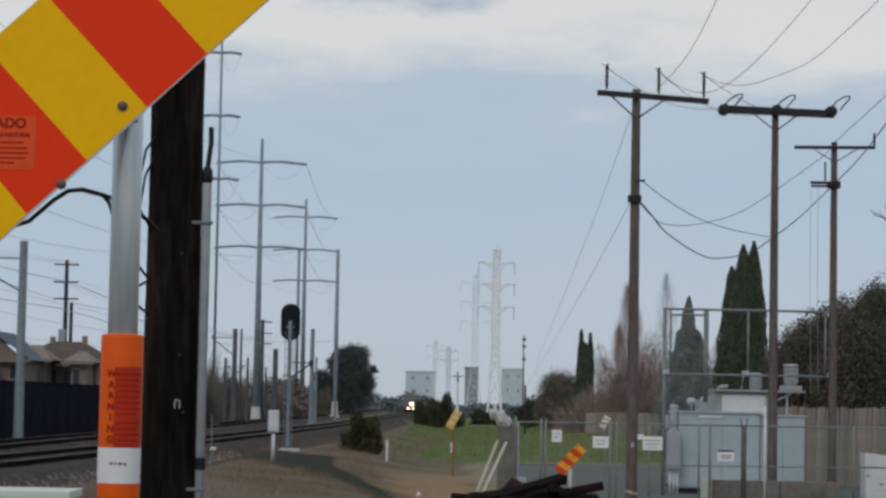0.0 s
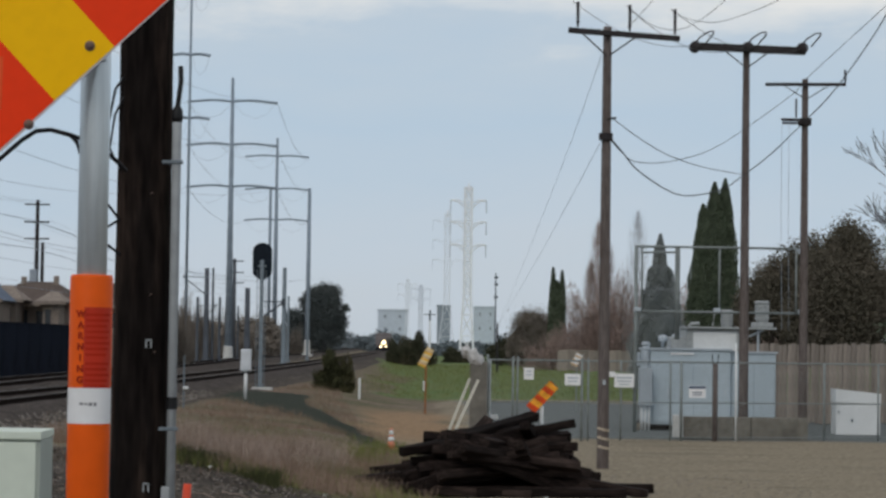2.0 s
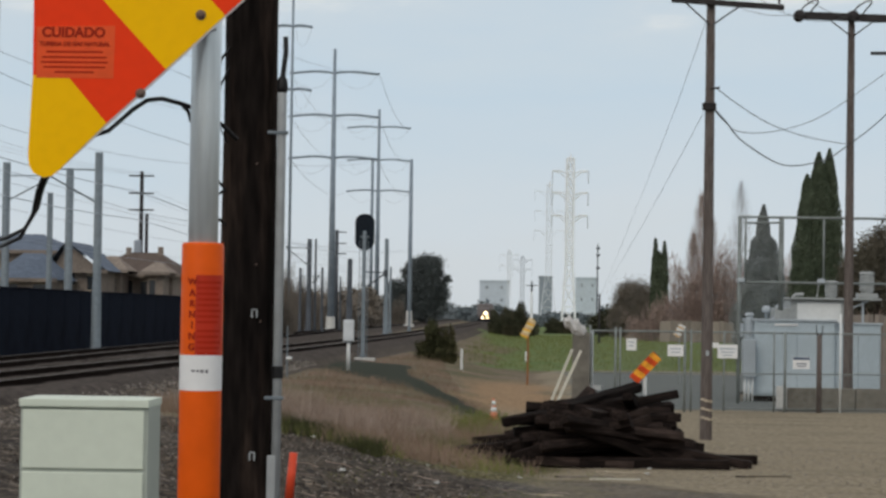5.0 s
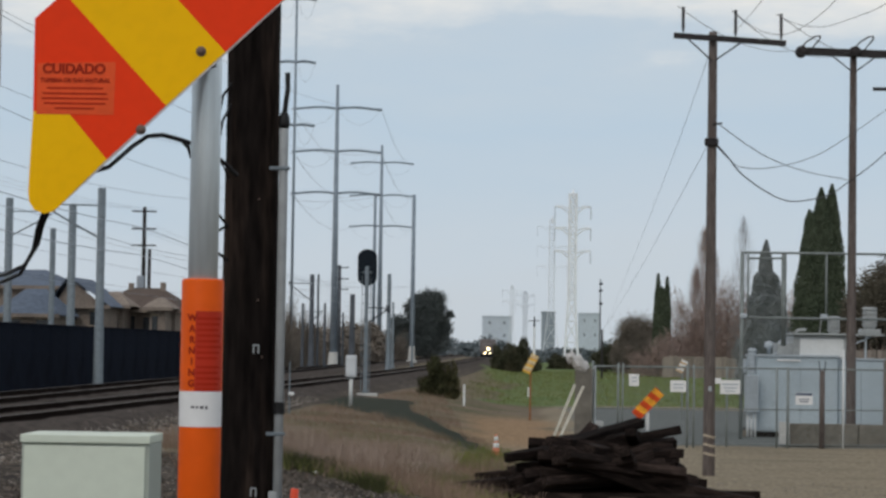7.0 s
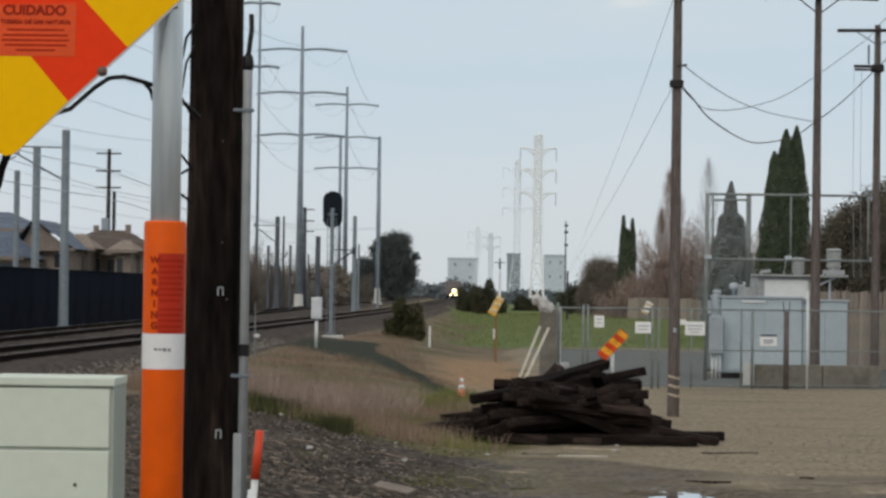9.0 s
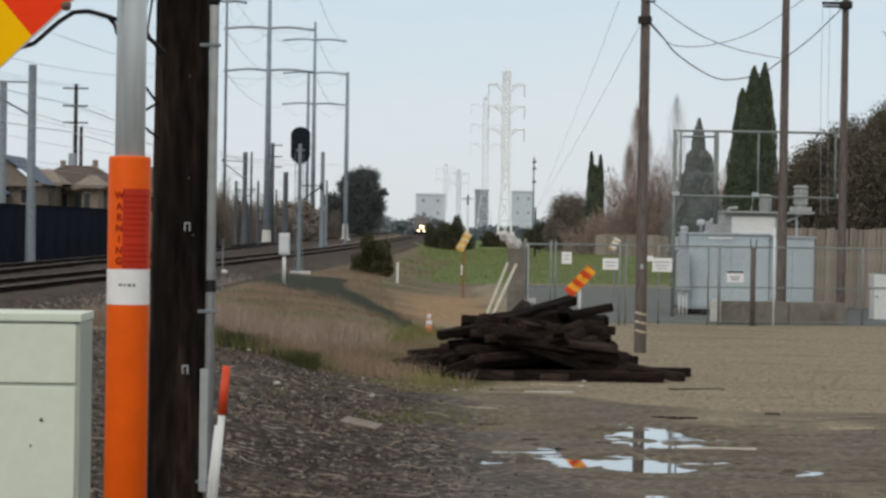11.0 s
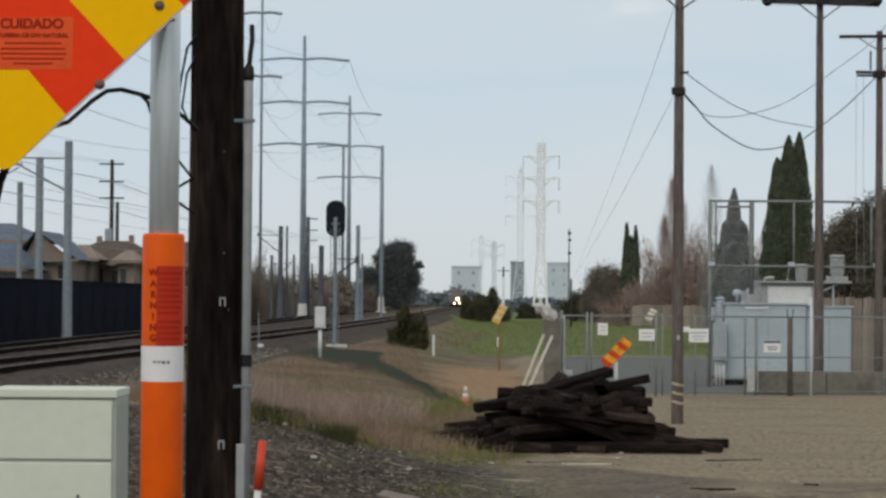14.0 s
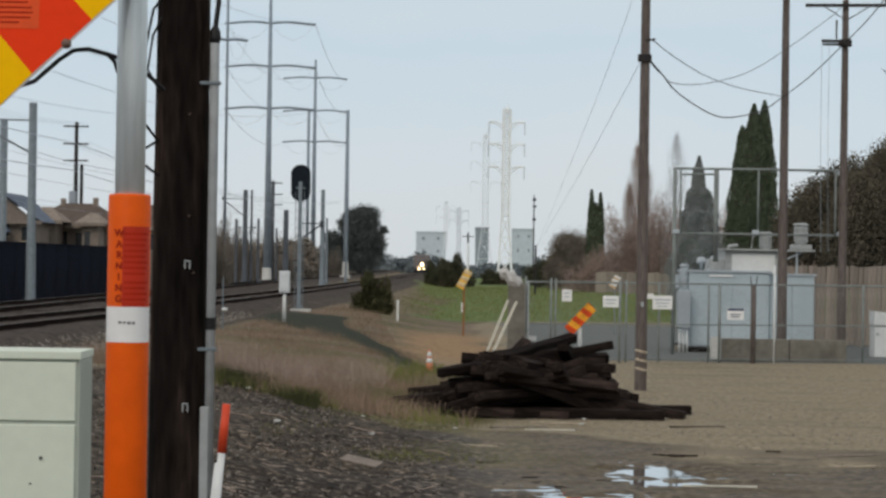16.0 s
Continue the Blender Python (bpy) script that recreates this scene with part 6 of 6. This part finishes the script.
limb_tree(14.3, 92, 0, 2.5, [(0, 0, 4.4, 1.1, 1.2, 1.4), (0.6, 0, 5.2, 0.7, 0.7, 0.9), (-0.7, 0, 3.7, 0.8, 0.9, 1.0), (0.9, 0, 5.3, 0.9, 0.9, 1.2), (1.7, 0, 5.7, 0.9, 0.9, 1.3), (1.5, 0, 3.6, 1.2, 1.0, 1.6)], 70000, 0.048, "leaf_oak", "loose evergreen tree behind the board fence")
limb_tree(17.0, 76.5, 0, 1.6, [(0, 0, 2.6, 1.2, 1.0, 1.5), (0.9, 0, 3.0, 1.0, 1.0, 1.3)], 6000, 0.12, "leaf_dark", "dark evergreen shrub at the board fence")
twig_tree(20.4, 78.5, 0, 12.6, 4.4, "twig_dark", "large leafless grey tree behind the board fence", 6, 5, -0.25, 0.55, upright=0.3)
twig_tree(19.6, 80.2, 0, 11.6, 3.6, "twig_dark", "leafless grey tree behind the board fence", 6, 8, -0.15, 0.5, upright=0.35)
# twiggy columns and thickets behind the yard
for x, y, h, half, mt, sd in ((18.5, 228, 14.6, 1.3, "twig", 1), (19.4, 229, 13.0, 1.3, "twig", 2), (17.8, 229, 10.6, 1.2, "twig", 12), (13.75, 140, 10.6, 1.05, "twig_grey", 3)):
    t = thing("bare_tree", x, y, 0, "leafless columnar poplar with fine upright twigs", "bare tree", "bare poplars")
    part("trunk", tube((0, 0, -0.1), (0, 0, h * 0.8), 0.09, 0.02, 6), M[mt], t)
    n = 2000 if y > 200 else 1300
    u = rng.uniform(0.04, 1, n)
    a = rng.uniform(0, math.tau, n)
    r = half * np.interp(u, [0, 0.3, 0.6, 0.9, 1], [0.75, 1.0, 0.95, 0.55, 0.1]) * np.sqrt(rng.uniform(0.1, 1.1, n))
    c = np.stack([r * np.cos(a), r * np.sin(a), u * h], 1)
    d = np.stack([np.cos(a) * 0.25, np.sin(a) * 0.25, np.ones(n)], 1) * rng.uniform(0.18, 0.45, n)[:, None] * (1.8 if h > 12 or y > 200 else 1)
    wdt = np.stack([-np.sin(a), np.cos(a), 0 * a], 1) * (0.011 if y > 200 else 0.007)
    quads("branchwork", np.stack([c - d - wdt, c - d + wdt, c + d + wdt * 0.4, c + d - wdt * 0.4], 1), M[mt], t)


def thicket(x, y, g, wx, wy, h, n, mt, label, name="bare_shrub", length=0.5, width=0.012, crown=None):
    t = thing(name, x, y, g, label, "shrub", "shrubs")
    stems = bmesh.new()
    for k in range(7):
        bx = rng.uniform(-0.6, 0.6) * wx
        line([(bx * 0.5, 0, -0.1), (bx * 0.8, 0.1, h * 0.4), (bx, rng.uniform(-0.3, 0.3), h * 0.8)], 0.03, 4, stems)
    part("stem", stems, M["bark"], t)
    u = rng.normal(size=(n, 3))
    u /= np.linalg.norm(u, axis=1)[:, None]
    u[:, 2] = np.abs(u[:, 2])
    lump = 1 + 0.18 * np.sin(u[:, 0] * 7 + x) + 0.15 * np.sin(u[:, 1] * 9 + y) + 0.1 * np.sin(u[:, 2] * 12 + u[:, 0] * 5)
    p = u * (rng.uniform(0.15, 1.0, n) ** 0.5 * lump)[:, None] * (wx, wy, h)
    d = u * 0.5 + rng.normal(size=(n, 3)) * 0.45 + (0, 0, 0.5)
    d /= np.linalg.norm(d, axis=1)[:, None]
    d *= length * rng.uniform(0.4, 1, n)[:, None]
    s = np.cross(d, rng.normal(size=(n, 3)))
    s = s / np.linalg.norm(s, axis=1)[:, None] * width
    quads("branchwork" if crown is None else "foliage", np.stack([p - d / 2 - s, p - d / 2 + s, p + d / 2 + s * 0.3, p + d / 2 - s * 0.3], 1), M[mt], t)
    return t


for x, y, wx, h, n in ((14.0, 222, 3.0, 3.9, 3000), (17.2, 224, 3.2, 7.4, 9000), (20.5, 224, 3.4, 8.8, 10000), (23.8, 226, 3.6, 8.2, 9000), (27.0, 224, 3.6, 7.6, 9000), (30.4, 228, 3.8, 7.4, 4200), (21.5, 236, 3.4, 7.6, 3600), (33.5, 226, 3.8, 7.0, 3600), (36.5, 228, 3.8, 7.0, 3600)):
    thicket(x, y, 0, wx, 1.6, h, n, "twig", "leafless reddish-brown shrub thicket behind a far fence", length=1.0, width=0.022)
limb_tree(12.9, 250, 0, 2.0, [(0, 0, 3.0, 2.3, 1.6, 3.0), (-1.3, 0, 2.0, 1.4, 1.3, 2.0), (1.3, 0, 3.4, 1.6, 1.4, 2.4), (-0.2, 0, 4.4, 1.5, 1.3, 1.6)], 52000, 0.08, "leaf_brush", "rounded grey-brown brushy tree at the field's end", name="shrub", category="shrub", group="shrubs")
limb_tree(9.9, 256, 0, 1.0, [(0, 0, 1.4, 1.6, 1.2, 1.2), (1.0, 0, 1.7, 1.2, 1.0, 1.4)], 9000, 0.12, "leaf_hedge", "low dull green shrub at the field's end", name="shrub", category="shrub", group="shrubs")
thicket(-3.26, 95, ground_height(-3.3, 95) - 0.15, 0.84, 0.7, 1.62, 5200, "leaf_bush", "rounded olive-green bush on the bank", "bush", 0.28, 0.035, 1)
thicket(-2.95, 94.0, ground_height(-2.9, 94.0) - 0.15, 0.5, 0.5, 0.7, 1500, "leaf_bush", "small olive bush on the bank", "bush", 0.25, 0.03, 1)
for x, y, wx, h in ((-1.3, 240, 1.7, 2.4), (0.2, 252, 2.0, 3.0), (6.3, 290, 2.4, 1.8)):
    thicket(x, y, 0, wx, 1.5, h, 14000, "leaf_hedge", "dark green-brown hedge shrub across the field", "shrub", 0.5, 0.05, 1)
for x, y, wx, h in ((-14.6, 140, 1.2, 3.6), (-15.9, 150, 1.4, 4.4), (-17.0, 140, 1.4, 4.0), (-14.2, 264, 2.2, 3.4), (-18.6, 264, 2.8, 4.6), (-21.5, 266, 2.8, 5.4), (-15.9, 172, 1.2, 4.2), (-12.7, 176, 0.8, 2.2), (-17.6, 176, 1.6, 5.0)):
    thicket(x, y, 0.75, wx, 1.0, h, 5200, "leaf_brush", "leafless grey-brown shrub beside the tram track", length=0.6, width=0.012)
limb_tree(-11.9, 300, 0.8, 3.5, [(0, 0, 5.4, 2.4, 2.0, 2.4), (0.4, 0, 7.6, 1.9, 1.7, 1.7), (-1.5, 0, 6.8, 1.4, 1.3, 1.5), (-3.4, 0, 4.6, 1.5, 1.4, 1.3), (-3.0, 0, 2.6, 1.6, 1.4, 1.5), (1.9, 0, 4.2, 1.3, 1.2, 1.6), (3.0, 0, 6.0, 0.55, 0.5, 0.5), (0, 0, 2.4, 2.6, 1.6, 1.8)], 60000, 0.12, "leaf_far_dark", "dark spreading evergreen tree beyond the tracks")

# the far wooded skyline
pts = []
r2 = np.random.default_rng(33)
for k in range(110):
    y = r2.uniform(420, 640)
    x = r2.uniform(-90, 90)
    w, h = r2.uniform(3, 7), r2.uniform(2.2, 6.0) * (0.55 if -6 < x < 25 else 1.0)
    n = 420
    p = r2.normal(size=(n, 3))
    p /= np.linalg.norm(p, axis=1)[:, None]
    p *= r2.uniform(0.6, 1.05, n)[:, None]
    pts.append(np.abs(p) * (1, 1, 1) * np.sign(p * (1, 1, 0) + (0, 0, 1)) * (w, w, h) + (x, y, 0))
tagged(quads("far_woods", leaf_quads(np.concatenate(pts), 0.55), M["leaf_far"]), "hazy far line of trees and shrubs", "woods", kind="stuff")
pts = []
for k in range(150):
    y = r2.uniform(215, 330)
    x = r2.uniform(-0.16, -0.062) * y
    w, h = r2.uniform(1.2, 2.6), r2.uniform(1.8, 4.6)
    p = r2.normal(size=(700, 3))
    p /= np.linalg.norm(p, axis=1)[:, None]
    p[:, 2] = np.abs(p[:, 2])
    pts.append(p * r2.uniform(0.6, 1.05, 700)[:, None] * (w, w, h) + (x, y, 0.7))
tagged(quads("garden_trees", leaf_quads(np.concatenate(pts), 0.22), M["leaf_brush"]), "dull brown-green garden trees beyond the houses", "woods", kind="stuff")


# ---- grass, stones and litter ----
def blades(name, n, area, keep, hmin, hmax, width, material, label, seed, bend=0.35):
    r = np.random.default_rng(seed)
    x0, x1, y0, y1 = area
    x, y = r.uniform(x0, x1, n), y0 + (y1 - y0) * r.uniform(0, 1, n)
    k = keep(x, y, r)
    x, y = x[k], y[k]
    m = len(x)
    z = height(x, y) - 0.03
    h = r.uniform(hmin, hmax, m)
    a = r.uniform(0, math.tau, m)
    b = r.normal(0, bend, (m, 2)) * h[:, None]
    base = np.stack([x, y, z], 1)
    tip = base + np.stack([b[:, 0], b[:, 1], h], 1)
    w = np.stack([np.cos(a), np.sin(a), 0 * a], 1) * width
    return tagged(quads(name, np.stack([base - w, base + w, tip + w * 0.25, tip - w * 0.25], 1), M[material]), label, "grass", kind="stuff")


def patchy(x, y, s):
    return np.sin(x * 1.7 + s) * np.sin(y * 0.6 + 1.3 * s) + 0.6 * np.sin(x * 3.1 - y * 1.1 + s)


def off_strip(x, y):
    """Clear of the dark green strip that runs down the bank."""
    mid = np.interp(y, [52, 56, 59.4, 64, 71, 75, 80], [-0.95, -1.25, -1.75, -2.8, -4.6, -4.8, -4.6])
    return (np.abs(x - mid) > np.interp(y, [56, 59.4, 64, 71, 80], [0.2, 0.35, 0.7, 1.35, 1.1])) | (y < 52) | (y > 83)


def bank_keep(x, y, r):
    edge_x = 0.3 - 0.075 * np.maximum(y - 44, 0) + 0.3 * np.sin(y * 0.9)
    out = (x < edge_x) & (x > track_x(y) + 3.4) & (patchy(x, y, 1) + r.uniform(-1, 1, len(x)) > -0.3)
    return out & ~((y < 36.9 - 1.0 * (x + 3.6)) & (r.uniform(0, 1, len(x)) > 0.06)) & off_strip(x, y)


blades("dry_grass", 24000, (-7.5, 0.4, 44.0, 62), bank_keep, 0.04, 0.15, 0.007, "grass_dry", "short dry tan grass along the railway bank", 48)
blades("dry_grass", 26000, (-7.5, 0.4, 35.0, 45), bank_keep, 0.08, 0.32, 0.006, "grass_dry", "dry tan grass on the railway bank", 41)
blades("dry_grass", 26000, (-7.5, 1.4, 60, 100), lambda x, y, r: off_strip(x, y) & (x < -1.3 - 0.05 * (y - 60)) & (x > track_x(y) + 3.3) & (patchy(x, y, 2) + r.uniform(-1, 1, len(x)) > -0.2), 0.06, 0.24, 0.008, "grass_dry", "dry tan grass beyond the bank", 42)
blades("weedy_grass", 22000, (-5.0, 0.6, 34.5, 54), lambda x, y, r: (np.abs(x + 0.55 + 0.03 * (y - 40) + 0.5 * np.sin(y * 0.7)) < 0.75 * r.uniform(0.2, 1, len(x))) | ((np.abs(y - 36.5 + 1.0 * (x + 2.9)) < 0.8 * r.uniform(0.3, 1, len(x))) & (np.abs(x + 2.9) < 1.2)), 0.05, 0.26, 0.006, "grass_green", "olive green weeds at the foot of the bank", 43)
blades("field_grass", 30000, (-4.0, 16, 99, 260), lambda x, y, r: x > -2.6 + 0.9 * np.sin(y * 0.35) * r.uniform(0, 1, len(x)), 0.05, 0.22, 0.014, "grass_green", "green field grass", 44)
blades("seed_stalks", 9000, (-6.5, -1.2, 37.5, 46), lambda x, y, r: (x + y > 34.6) & (patchy(x, y, 7) + r.uniform(-1, 1, len(x)) > 0.15), 0.25, 0.55, 0.004, "grass_pale", "pale dead seed stalks standing on the bank", 46, 0.5)
blades("dark_weeds", 46000, (-4.6, -2.0, 33.2, 40.5), lambda x, y, r: (np.abs(y - 36.6 + 1.7 * (x + 2.6)) < 1.7 * r.uniform(0.1, 1, len(x))) & (patchy(x, y, 3) + r.uniform(-1, 1, len(x)) > -0.2), 0.05, 0.24, 0.006, "grass_deep", "dark green weeds at the gravel's upper rim", 47)
blades("lot_weeds", 30000, (-2.4, 2.2, 28, 44), lambda x, y, r: (patchy(x, y, 4) + r.uniform(-1.2, 1.2, len(x)) > 0.35) & (x < 1.9 - 0.1 * (y - 30)), 0.015, 0.07, 0.005, "grass_green", "sparse weeds in the gravel", 45)


def stones(name, n, area, keep, lo, hi, material, label, seed):
    """Broken stones, each a squashed, turned octahedron."""
    r = np.random.default_rng(seed)
    x0, x1, y0, y1 = area
    x, y = r.uniform(x0, x1, n), r.uniform(y0, y1, n)
    k = keep(x, y, r)
    x, y = x[k], y[k]
    m = len(x)
    s = np.exp(r.uniform(math.log(lo), math.log(hi), m))
    base = np.array([(1, 0, 0), (0, 1, 0), (-1, 0, 0), (0, -1, 0), (0, 0, 1), (0, 0, -1)], float)
    tris = np.array([(0, 1, 4), (1, 2, 4), (2, 3, 4), (3, 0, 4), (1, 0, 5), (2, 1, 5), (3, 2, 5), (0, 3, 5)])
    v = base[None] * r.uniform(0.55, 1.3, (m, 6, 1)) * s[:, None, None] * np.array((1, 1, 0.7))
    a = r.uniform(0, math.tau, m)
    c, sn = np.cos(a)[:, None], np.sin(a)[:, None]
    vx, vy = v[..., 0] * c - v[..., 1] * sn, v[..., 0] * sn + v[..., 1] * c
    z = height(x, y) + 0.02
    v = np.stack([vx + x[:, None], vy + y[:, None], v[..., 2] + z[:, None]], -1).reshape(-1, 3)
    f = (tris[None] + 6 * np.arange(m)[:, None, None]).reshape(-1, 3)
    me = bpy.data.meshes.new(name)
    me.vertices.add(len(v))
    me.vertices.foreach_set("co", v.ravel())
    me.loops.add(3 * len(f))
    me.loops.foreach_set("vertex_index", f.ravel())
    me.polygons.add(len(f))
    me.polygons.foreach_set("loop_start", np.arange(0, 3 * len(f), 3))
    me.update(calc_edges=True)
    me.materials.append(M[material])
    return tagged(new(name, me), label, "stones", kind="stuff")


stones("gravel_stones", 16000, (-6.5, 1.2, 17, 39), lambda x, y, r: (x < 0.0 - 0.075 * (y - 22) + 0.7 * r.normal(0, 0.6, len(x))) & (x + y < 35.5 + r.normal(0, 0.8, len(x))), 0.005, 0.022, "stone_dark", "dark loose crushed stones on the slope", 51)
stones("gravel_stones", 1600, (-6.5, 0.8, 17, 39), lambda x, y, r: x < 0.2 - 0.075 * (y - 22), 0.012, 0.034, "stone", "paler loose stones on the slope", 52)
stones("lot_pebbles", 5000, (-0.5, 7, 19, 44), lambda x, y, r: ~((np.abs(x - 2.4) < 2.6) & (np.abs(y - 26) < 4)), 0.006, 0.02, "stone", "small pebbles strewn over the lot", 53)
stones("ballast_stones", 9000, (-13, -6.5, 30, 75), lambda x, y, r: (x > track_x(y) + 1.75) & (x < track_x(y) + 3.6), 0.02, 0.055, "stone", "loose ballast stones beside the rails", 54)

# dead twigs and stalks strewn over the slope
r2 = random.Random(91)
bm = bmesh.new()
for i in range(36):
    x, y = r2.uniform(-3.4, 0.8), r2.uniform(18.5, 32)
    a, L = r2.uniform(-0.9, 0.9) + (math.pi if r2.random() < 0.5 else 0), r2.uniform(0.10, 0.42)
    pts = []
    for k in range(4):
        u = k / 3 * L
        px, py = x + u * math.cos(a) + 0.06 * L * r2.uniform(-1, 1), y + 1.6 * u * math.sin(a)
        pts.append((px, py, ground_height(px, py) + 0.025 + r2.uniform(0, 0.04)))
    line(pts, r2.uniform(0.003, 0.007), 4, bm)
tagged(part("dead_twigs", bm, M["grass_pale"]), "pale dead twigs strewn over the gravel slope", "twigs", kind="stuff")
x, y = -1.01, 26.8
bm = block(0, 0, 0, 0.5, 0.2, 0.03, 0.006, m=pose(x, y, ground_height(x, y) + 0.05, 12, 8, -28))
tagged(part("short_board", bm, M["fence_wood"]), "short weathered board lying on the gravel slope", "board")

rr = random.Random(77)
for i in range(14):
    x, y = rr.uniform(0.2, 5.5), rr.uniform(28.5, 36.5)
    L = rr.choice((0.12, 0.2, 0.35, 0.6, 0.9))
    bm = block(0, 0, 0, L, 0.04, 0.02, 0.004, m=pose(x, y, ground_height(x, y) + 0.012, 0, 0, rr.uniform(-25, 25)))
    tagged(part("wood_splinter", bm, M[rr.choice(("tie", "fence_wood", "tape"))]), "broken splinter of old wood lying on the lot", "wood scrap", "splinters")
for x, y, w in ((-1.05, 31.5, 0.09), (0.1, 34.2, 0.08), (1.9, 34.6, 0.06), (-2.3, 30.6, 0.11), (2.1, 35.9, 0.08), (-3.2, 36.4, 0.09), (2.2, 37.05, 0.08), (-1.3, 34.5, 0.06)):
    bm = bmesh.new()
    bmesh.ops.create_icosphere(bm, subdivisions=2, radius=w / 2)
    for v in bm.verts:
        v.co *= 1 + 0.35 * noise.noise(v.co * 22 + Vector((x, y, 0)))
        v.co = Vector((v.co.x, v.co.y * 0.8, v.co.z * 0.45)) + Vector((x, y, ground_height(x, y) + w * 0.2))
    tagged(part("pale_rock", bm, M["pale_concrete"]), "pale broken rock lying on the gravel", "rock", "pale rocks")

# two long pale sticks on the lot
for x, y, length, turn in ((1.51, 34.47, 0.70, 2), (3.10, 25.95, 0.85, -1)):
    bm = block(0, 0, 0, length, 0.035, 0.022, 0.005, m=pose(x, y, ground_height(x, y) + 0.02, 0, 0, turn))
    tagged(part("pale_stick", bm, M["pale_plank"]), "long pale weathered stick lying on the muddy lot", "wood scrap", "splinters")
